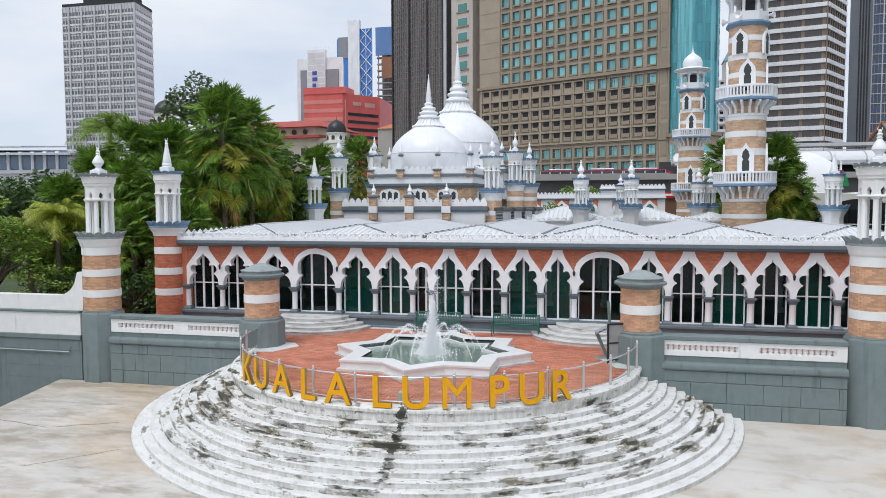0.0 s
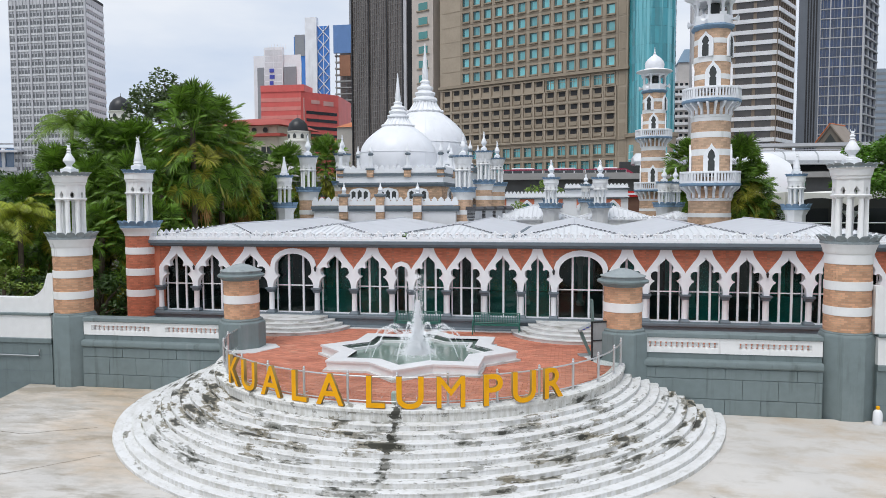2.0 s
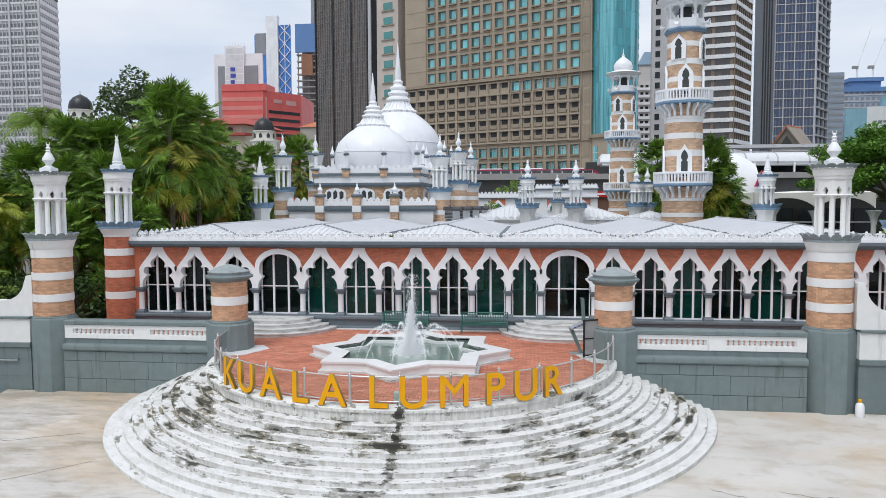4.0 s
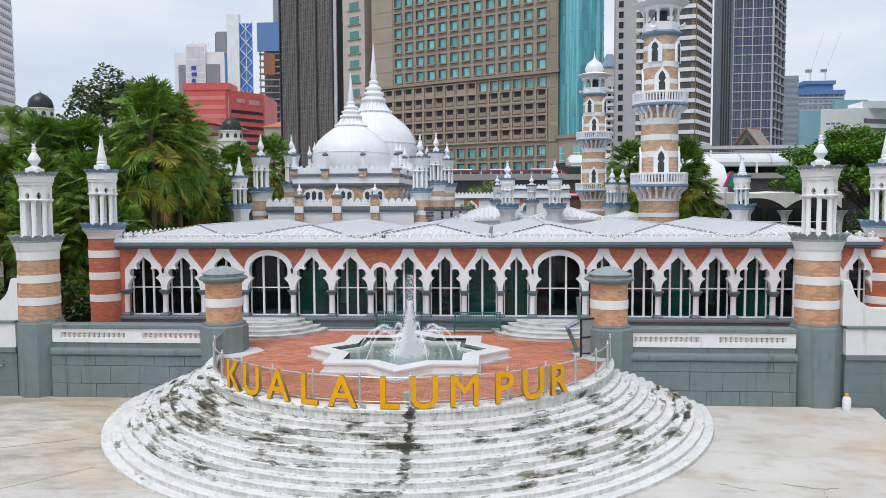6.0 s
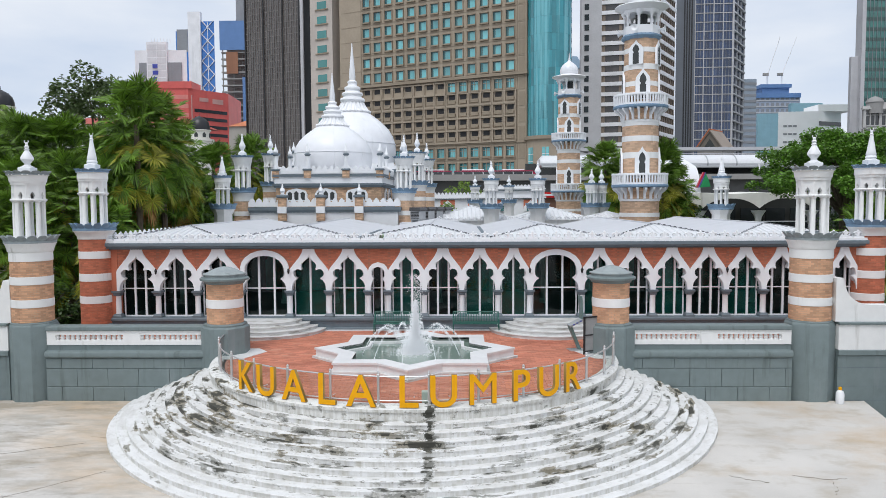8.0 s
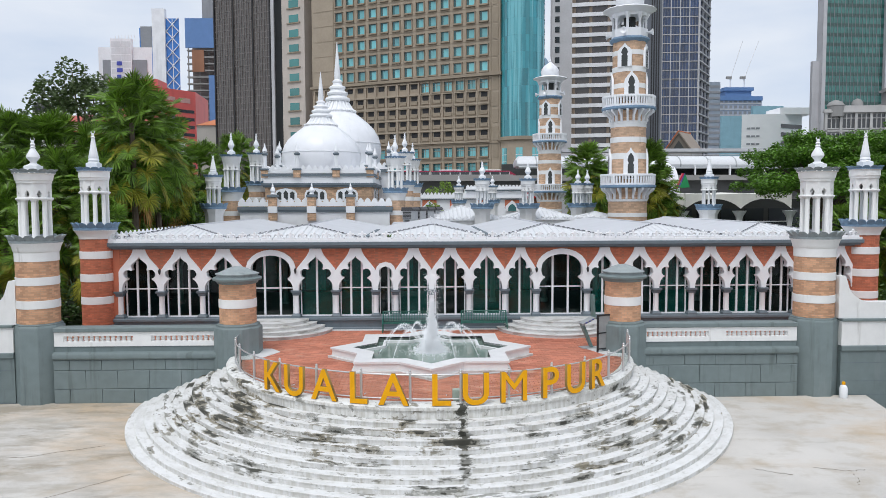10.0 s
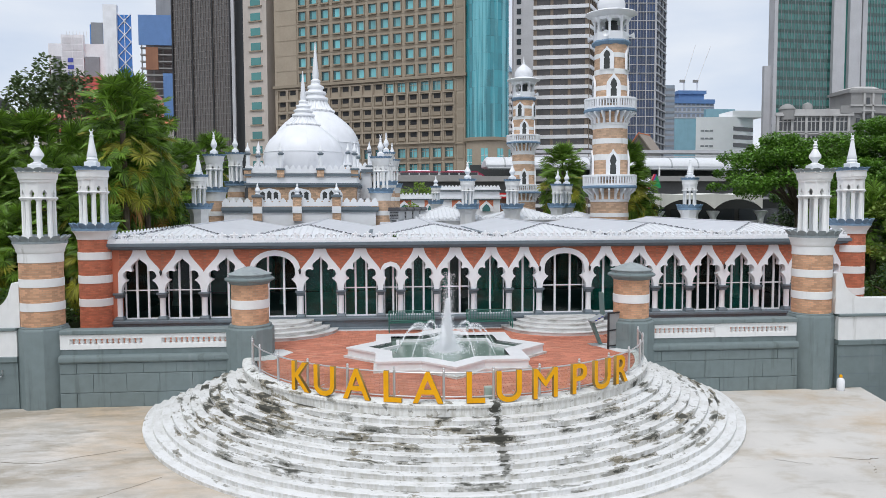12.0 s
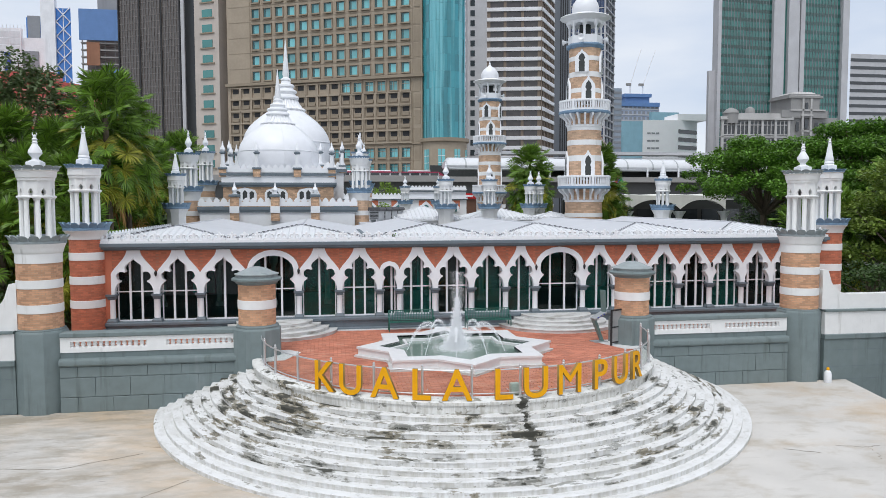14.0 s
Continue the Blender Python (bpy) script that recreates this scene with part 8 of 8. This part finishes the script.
def fan_frond(m, base, d, length, rad, rs, n=21, droop=0.1, dip=35, roll=0.0):
    """A stalk with a round fan of narrow split blades; the fan hangs forward from the stalk, tips drooping."""
    d = d.normalized()
    side = d.cross(Vector((0, 0, 1)))
    side = side.normalized() if side.length > 1e-3 else Vector((1, 0, 0))
    up = side.cross(d)
    hub = base + d * length
    m.add([base + side * 0.025, base - side * 0.025, hub - side * 0.015, hub + side * 0.015], [(0, 1, 2, 3)])
    dp = radians(dip)
    fd, nrm = d * math.cos(dp) - up * math.sin(dp), up * math.cos(dp) + d * math.sin(dp)
    cr, sr = math.cos(roll), math.sin(roll)
    side, nrm = side * cr + nrm * sr, nrm * cr - side * sr
    for k in range(n):
        a = radians(-150 + 300 * k / (n - 1)) + rs.gauss(0, 0.03)
        bl = (fd * math.cos(a) + side * math.sin(a) + nrm * rs.uniform(0.05, 0.2)).normalized()
        L = rad * (1 - 0.15 * abs(a) / 2.6) * rs.uniform(0.85, 1.08)
        w = 0.055 * rad
        sd = (side * math.cos(a) - fd * math.sin(a)).normalized()
        p1 = hub + bl * L * 0.58
        p2 = hub + bl * L * 0.98 - Vector((0, 0, droop * L * rs.uniform(0.5, 1.5)))
        m.add([hub, p1 + sd * w - nrm * 0.025, p1 + nrm * 0.02, p1 - sd * w - nrm * 0.025, p2], [(0, 1, 2), (0, 2, 3), (1, 4, 2), (2, 4, 3)])


def palm_meshes(seed, n_frond, spread, dead=6):
    rs = random.Random(seed)
    g, y, b = Mesh(), Mesh(), Mesh()
    for k in range(n_frond):
        f = (k + 0.5) / n_frond
        el = radians(84 - 112 * f ** 0.75 + rs.uniform(-9, 9))
        az = k * 2.39996 + rs.uniform(-0.3, 0.3)
        d = Vector((math.cos(az) * math.cos(el), math.sin(az) * math.cos(el), math.sin(el)))
        tgt = y if (f > 0.5 and rs.random() < 0.35) else g
        reach = spread * rs.uniform(0.5, 0.95) * (1.05 - 0.15 * f)
        fan_frond(tgt, Vector((0, 0, 0.4 - 4.6 * max(0.0, f - 0.15))), d, reach, spread * rs.uniform(0.4, 0.52), rs, 23, 0.05 + 0.16 * f, 8 + 52 * f ** 0.6 + rs.uniform(-10, 14), rs.gauss(0, 0.5))
    for k in range(dead):
        az = rs.uniform(0, 6.28)
        d = Vector((math.cos(az) * 0.5, math.sin(az) * 0.5, -0.85))
        fan_frond(b, Vector((0, 0, -3.6)), d, spread * 0.6, spread * 0.5, rs, 11, 0.5, 20)
    return g.data("frond", PALMG, 0), y.data("yellow_frond", PALMY, 0), b.data("dead_frond", PALMB, 0)


PALMS = [palm_meshes(s, n, sp) for s, n, sp in ((11, 104, 1.85), (12, 124, 2.0), (13, 92, 1.75))]


def palm(x, y, top, kind=0, scale=1.0, rz=0.0, dead=True):
    th = thing("fan_palm", "tall fan palm with stiff split fan fronds", "palm tree", "fan palms", at=(x, y, 1.5), rz=rz)
    h = top - 1.5 - 1.9 * scale
    rs = random.Random(int(x * 7 + y * 3))
    bend = (rs.uniform(-0.4, 0.4), rs.uniform(-0.4, 0.4))
    m = Mesh()
    ks = 10
    m.tube([(bend[0] * (k / ks) ** 2, bend[1] * (k / ks) ** 2, h * k / ks) for k in range(ks + 1)], [0.2 - 0.06 * k / ks + 0.012 * (k % 2) for k in range(ks + 1)], 8)
    part("trunk", m, BARK, th, "grey-brown ringed trunk")
    for me, lab in zip(PALMS[kind], ("green fan fronds", "yellowing fronds", "dry brown fronds")):
        if me.name.startswith("dead") and not dead:
            continue
        ob = part("crown" if me.name.startswith("frond") else me.name.split(".")[0], me, PALMG, th, lab)
        ob.matrix_basis = pose(bend[0], bend[1], h, 0, 0, rs.uniform(0, 360)) @ Matrix.Scale(scale, 4)


PALM_PLAN = [(-16.1, 40.3, 14.0, 1, 1.0), (-15.9, 43.4, 13.7, 1, 0.9), (-17.0, 47.0, 12.3, 0, 0.9), (-22.6, 45.0, 12.6, 1, 1.0), (-24.6, 44.0, 12.7, 0, 1.0), (-19.8, 44.5, 11.9, 0, 1.0), (-18.8, 46.0, 12.2, 2, 1.0),
             (-18.0, 40.0, 10.0, 2, 0.95), (-20.6, 40.2, 10.0, 0, 0.95), (-23.4, 41.0, 10.2, 2, 1.0), (-26.8, 43.0, 10.8, 1, 1.0), (-16.7, 37.6, 7.6, 2, 0.85), (-20.4, 37.6, 7.4, 0, 0.85), (-18.6, 50.5, 11.6, 0, 0.95),
             (-17.6, 53.5, 9.4, 2, 0.8), (-18.5, 60, 12.0, 1, 1.0), (-17.5, 68, 13.4, 0, 1.1), (-21.5, 48.5, 12.0, 2, 1.0), (-28.4, 41.5, 9.0, 0, 1.0), (-17.0, 42.8, 9.2, 2, 0.9), (-22.4, 38.8, 8.2, 0, 0.9)]
for i, (x, y, top, k, sc) in enumerate(PALM_PLAN):
    palm(x, y, top, k, sc, 37 * i, dead=(i % 2 == 0))
for i, (x, y, top, k, sc) in enumerate([(17.3, 78, 13.2, 1, 1.15), (18.4, 79, 11.4, 0, 1.0), (18.1, 60.3, 12.0, 1, 1.0), (19.4, 61.0, 10.4, 0, 0.95), (19.2, 66, 9.4, 2, 0.9), (21.3, 68, 9.2, 2, 1.0), (16.6, 80, 10.2, 2, 1.0), (29.6, 45, 8.2, 0, 1.1), (26.6, 44.5, 7.4, 2, 1.0), (33.5, 44, 11.0, 0, 1.2)]):
    palm(x, y, top, k, sc, 51 * i, dead=False)


def feather_palm(x, y, top, spread, seed, mat, label):
    """A palm with long arching feather fronds."""
    th = thing("feather_palm", label, "palm tree", "feather palms", at=(x, y, 1.5))
    rs = random.Random(seed)
    h = top - 1.5 - spread * 0.55
    m = Mesh()
    m.tube([(0, 0, -0.1), (0.1, 0, h * 0.5), (0, 0.1, h)], [0.2, 0.15, 0.13], 8)
    part("trunk", m, BARK, th)
    m = Mesh()
    for k in range(22):
        az, el = k * 2.4 + rs.uniform(-0.3, 0.3), radians(rs.uniform(20, 78) - 45 * (k / 22))
        hd = Vector((math.cos(az), math.sin(az), 0))
        pts = []
        for j in range(13):
            t = j / 12
            pts.append(Vector((0, 0.1, h)) + hd * spread * t * math.cos(el) * (1 - 0.12 * t) + Vector((0, 0, spread * (t * math.sin(el) - 0.62 * t * t))))
        m.tube(pts, [0.03 - 0.002 * j for j in range(13)], 3)
        sd = hd.cross(Vector((0, 0, 1)))
        for j in range(1, 48):
            t = j / 48 * 12
            q = min(int(t), 11)
            p, ax = pts[q].lerp(pts[q + 1], t - q), (pts[q + 1] - pts[q]).normalized()
            L = spread * 0.26 * math.sin(math.pi * (0.12 + 0.8 * j / 48)) + 0.08
            for s in (-1, 1):
                tip = p + sd * s * L * 0.75 + ax * L * 0.35 - Vector((0, 0, L * rs.uniform(0.35, 0.65)))
                m.add([p - ax * 0.02, p + ax * 0.03, tip], [(0, 1, 2)])
    part("crown", m, mat, th, "arching feather fronds", sharp=0)


feather_palm(-28.2, 46, 14.8, 3.4, 5, LIGHTG, "feather palm with arching fronds behind the fan palms")
feather_palm(-25.2, 37.2, 8.6, 2.6, 6, FEATHY, "yellow-green feather palm low on the bank")
feather_palm(-28.2, 38.4, 8.0, 2.6, 7, FEATHY, "yellow-green feather palm low on the bank")
feather_palm(33.0, 41.5, 11.2, 2.8, 8, PALMG, "feather palm beside the wall on the east side")


def crown_mesh(seed, blobs, leaf, per, mat, name, flat=0.6):
    """Clumps of small leaves round limb ends; each clump is open and uneven."""
    rs = random.Random(seed)
    m = Mesh()
    for cx, cy, cz, r in blobs:
        for q in range(int(per * r * r)):
            d = Vector((rs.gauss(0, 1), rs.gauss(0, 1), rs.gauss(0, 1) * flat))
            d = d / max(d.length, 0.001) * r * rs.uniform(0.45, 1.1) ** 0.6
            d.z *= flat
            p = Vector((cx, cy, cz)) + d
            ax = Vector((rs.gauss(0, 1), rs.gauss(0, 1), rs.gauss(0, 0.5))).normalized()
            t = ax.cross(Vector((rs.gauss(0, 0.5), rs.gauss(0, 0.5), 1))).normalized()
            L, w = leaf * rs.uniform(0.6, 1.25), leaf * rs.uniform(0.25, 0.45)
            m.add([p - ax * L * 0.5, p + t * w, p + ax * L * 0.5 - Vector((0, 0, 0.15 * L)), p - t * w], [(0, 1, 2, 3)])
    return m.data(name, mat, 0)


def broad_tree(name, label, x, y, base, top, width, mat, seed, n_blob=26, leaf=0.34, per=150, flat=0.62, low=0.35, group="", clump=4.2):
    th = thing(name, label, "tree", group, at=(x, y, base))
    rs = random.Random(seed)
    H = top - base
    blobs = []
    m = Mesh()
    fork = H * low
    m.tube([(0, 0, -0.2), (0.1, 0.05, fork * 0.5), (0, 0, fork)], [0.32, 0.26, 0.22], 8)
    part("trunk", m, BARK, th)
    for k in range(n_blob):
        az = k * 2.4 + rs.uniform(-0.4, 0.4)
        t = (k + 0.5) / n_blob
        rr = width * math.sqrt(t) * rs.uniform(0.75, 1.05) * (0.75 if k % 3 == 0 else 1.0)
        hz = H * (low + (1 - low) * (1 - 0.72 * t ** 1.3) * rs.uniform(0.72, 1.0)) - 0.5
        r = rs.uniform(0.75, 1.35) * width / clump
        p = (rr * math.cos(az), rr * math.sin(az), min(hz, H - r * flat))
        blobs.append((*p, r))
        if k % 2 == 0:
            lm = Mesh()
            lm.tube([(0, 0, fork * 0.9), (p[0] * 0.4, p[1] * 0.4, fork + (p[2] - fork) * 0.55), p], [0.13, 0.08, 0.03], 5)
            part("limb", lm, BARK, th)
    ob = part("crown", crown_mesh(seed, blobs, leaf, per, mat, "crown", flat), mat, th, "crown of many small leaves")
    return th


broad_tree("broadleaf_tree", "dark green broadleaf tree with open crown", -24.6, 53, 1.5, 17.8, 4.4, AIRY, 3, 30, 0.34, 150, 0.7, 0.5)
broad_tree("broadleaf_tree", "dark green broadleaf tree with open crown", -31, 56, 1.5, 14.2, 3.6, BROAD, 4, 26, 0.36, 200, 0.7, 0.4)
broad_tree("broadleaf_tree", "dense dark broadleaf tree behind the palms", -22, 58, 1.5, 13.0, 5.0, BROAD, 6, 30, 0.36, 200, 0.7, 0.2)
broad_tree("broadleaf_tree", "reddish green broadleaf tree behind the palms", -26, 52, 1.5, 12.4, 3.4, leaf_material("reddish_leaf", (0.1, 0.075, 0.035)), 7, 24, 0.34, 200, 0.7, 0.3)
broad_tree("broadleaf_tree", "dense dark broadleaf tree behind the palms", -27.5, 53, 1.5, 12.6, 3.8, BROAD, 70, 30, 0.34, 230, 0.8, 0.12)
broad_tree("broadleaf_tree", "dense dark broadleaf tree behind the palms", -23.0, 51, 1.5, 12.6, 3.4, BROAD, 71, 30, 0.34, 230, 0.8, 0.12)
broad_tree("broadleaf_tree", "dense dark broadleaf tree behind the palms", -19.0, 53.5, 1.5, 11.6, 3.0, BROAD, 72, 30, 0.34, 230, 0.8, 0.12)
broad_tree("broadleaf_tree", "tall dark tree before the colonial turret", -67.5, 111, 1.5, 22.4, 6.0, BROAD, 73, 34, 0.6, 60, 0.8, 0.3)
broad_tree("light_tree", "pale feathery tree on the river bank", -27.0, 34.5, 1.5, 8.4, 3.6, LIGHTG, 8, 30, 0.22, 240, 0.55, 0.25, "feathery trees")
broad_tree("light_tree", "pale feathery tree on the river bank", -32.0, 37.5, 1.5, 8.0, 4.0, LIGHTG, 9, 30, 0.22, 240, 0.55, 0.25, "feathery trees")
broad_tree("light_tree", "yellow-green feathery shrub on the river bank", -23.6, 34.0, 1.5, 5.2, 2.2, OLIVE, 10, 18, 0.2, 260, 0.55, 0.1, "feathery trees")
broad_tree("rain_tree", "bright green spreading rain tree", 29.0, 53, 1.5, 13.0, 6.8, RAIN, 21, 54, 0.24, 420, 0.5, 0.5, "rain trees", 5.6)
broad_tree("rain_tree", "bright green spreading rain tree", 37.0, 53, 1.5, 14.4, 7.4, RAIN, 22, 58, 0.24, 420, 0.5, 0.45, "rain trees", 5.6)
broad_tree("rain_tree", "bright green spreading rain tree", 45.5, 56, 1.5, 15.0, 7.4, RAIN, 23, 46, 0.24, 400, 0.5, 0.4, "rain trees", 5.6)
broad_tree("broadleaf_tree", "yellowing broadleaf tree by the wall", 31.5, 41, 1.5, 11.5, 4.4, OLIVE, 24, 34, 0.28, 230, 0.6, 0.1)
broad_tree("broadleaf_tree", "dark green tree by the wall", 36.5, 43, 1.5, 12.8, 4.6, BROAD, 25, 34, 0.3, 220, 0.6, 0.1)
for i, (hx, hy, hz, w) in enumerate(((33.5, 60, 8.6, 3.4), (38.5, 58, 9.4, 3.6), (38.0, 50, 7.4, 3.0), (42, 52, 8.5, 3.6), (34.5, 56, 8.4, 3.0))):
    broad_tree("broadleaf_tree", "low dense dark tree in the shade of the rain trees", hx, hy, 1.5, hz, w, BROAD, 60 + i, 26, 0.26, 230, 0.85, 0.05)
broad_tree("broadleaf_tree", "small green tree in the court", 0.6, 71, 1.5, 8.6, 1.6, LIGHTG, 26, 14, 0.22, 260, 0.8, 0.3)
broad_tree("broadleaf_tree", "green trees before the hotel", 2.0, 92, 1.5, 10.6, 3.2, LIGHTG, 27, 22, 0.3, 160, 0.7, 0.3)
broad_tree("broadleaf_tree", "green tree by the shell canopy", 22.5, 73, 1.5, 8.8, 3.0, BROAD, 28, 22, 0.28, 200, 0.7, 0.2)
broad_tree("broadleaf_tree", "dense dark tree beside the minaret", 20.6, 62.5, 1.5, 9.2, 2.2, BROAD, 29, 22, 0.26, 240, 0.8, 0.1)
for i, (hx, hy, hz, w) in enumerate(((-19.5, 36.2, 4.6, 2.2), (-23.5, 36.5, 4.2, 2.4), (-17.3, 37.2, 4.4, 1.6), (27, 38.5, 4.8, 2.6), (32, 37.5, 4.4, 2.6), (37, 38, 4.6, 2.6))):
    broad_tree("shrub", "dense dark green shrub on the bank", hx, hy, 1.5, hz, w, BROAD, 40 + i, 20, 0.2, 260, 0.8, 0.05, "bank shrubs")
# far woods on the left horizon
rs2 = random.Random(9)
blobs = [(rs2.uniform(-150, -45), rs2.uniform(95, 120), rs2.uniform(3, 11), rs2.uniform(2.5, 4)) for k in range(80)]
blobs += [(rs2.uniform(-108, -60), rs2.uniform(104, 122), rs2.uniform(6, 11.5), rs2.uniform(2.2, 3.6)) for k in range(46)]
ob = new("woodland", crown_mesh(77, blobs, 0.9, 22, BROAD, "woodland", 0.8))
tagged(ob, "dark green woodland beyond the river", "woodland", kind="stuff")


# ---- paving bricks of the terrace, last ----
PL, PW = 0.3, 0.15
paver = Mesh()
paver.stack([[(-PL / 2 + 0.006 + e, -PW / 2 + 0.006 + e, z), (PL / 2 - 0.006 - e, -PW / 2 + 0.006 + e, z), (PL / 2 - 0.006 - e, PW / 2 - 0.006 - e, z), (-PL / 2 + 0.006 + e, PW / 2 - 0.006 - e, z)] for e, z in ((0, -0.06), (0, -0.008), (0.008, 0))])
paver_me = paver.data("paver", PAVER, 0)
joined = Mesh()
rp = random.Random(3)
count = 0
row, y = 0, 20.9
while y < 33.0:
    x = -7.3 + (PL / 2 if row % 2 else 0)
    while x < 7.3:
        inside = (x / 7.05) ** 2 + ((CY - y) / 7.0) ** 2 < 1 if y < CY else abs(x) < 7.1
        near_star = math.hypot(x - FX, y - FYC) < 2.7
        if inside and not near_star:
            z = TZ - 0.004 + rp.uniform(-0.004, 0.003)
            if y < 22.4 and count < 300:
                ob = part("paver", paver_me, PAVER, terrace)
                ob.location = (x, y, z)
                count += 1
            else:
                k = len(joined.v)
                joined.v += [(px + x, py + y, pz + z) for px, py, pz in paver.v]
                joined.f += [tuple(i + k for i in f) for f in paver.f]
        x += PL
    y += PW
    row += 1
ob = part("paving", joined, PAVERI, terrace, "red paving bricks", sharp=0)
ob["kind"] = "stuff"
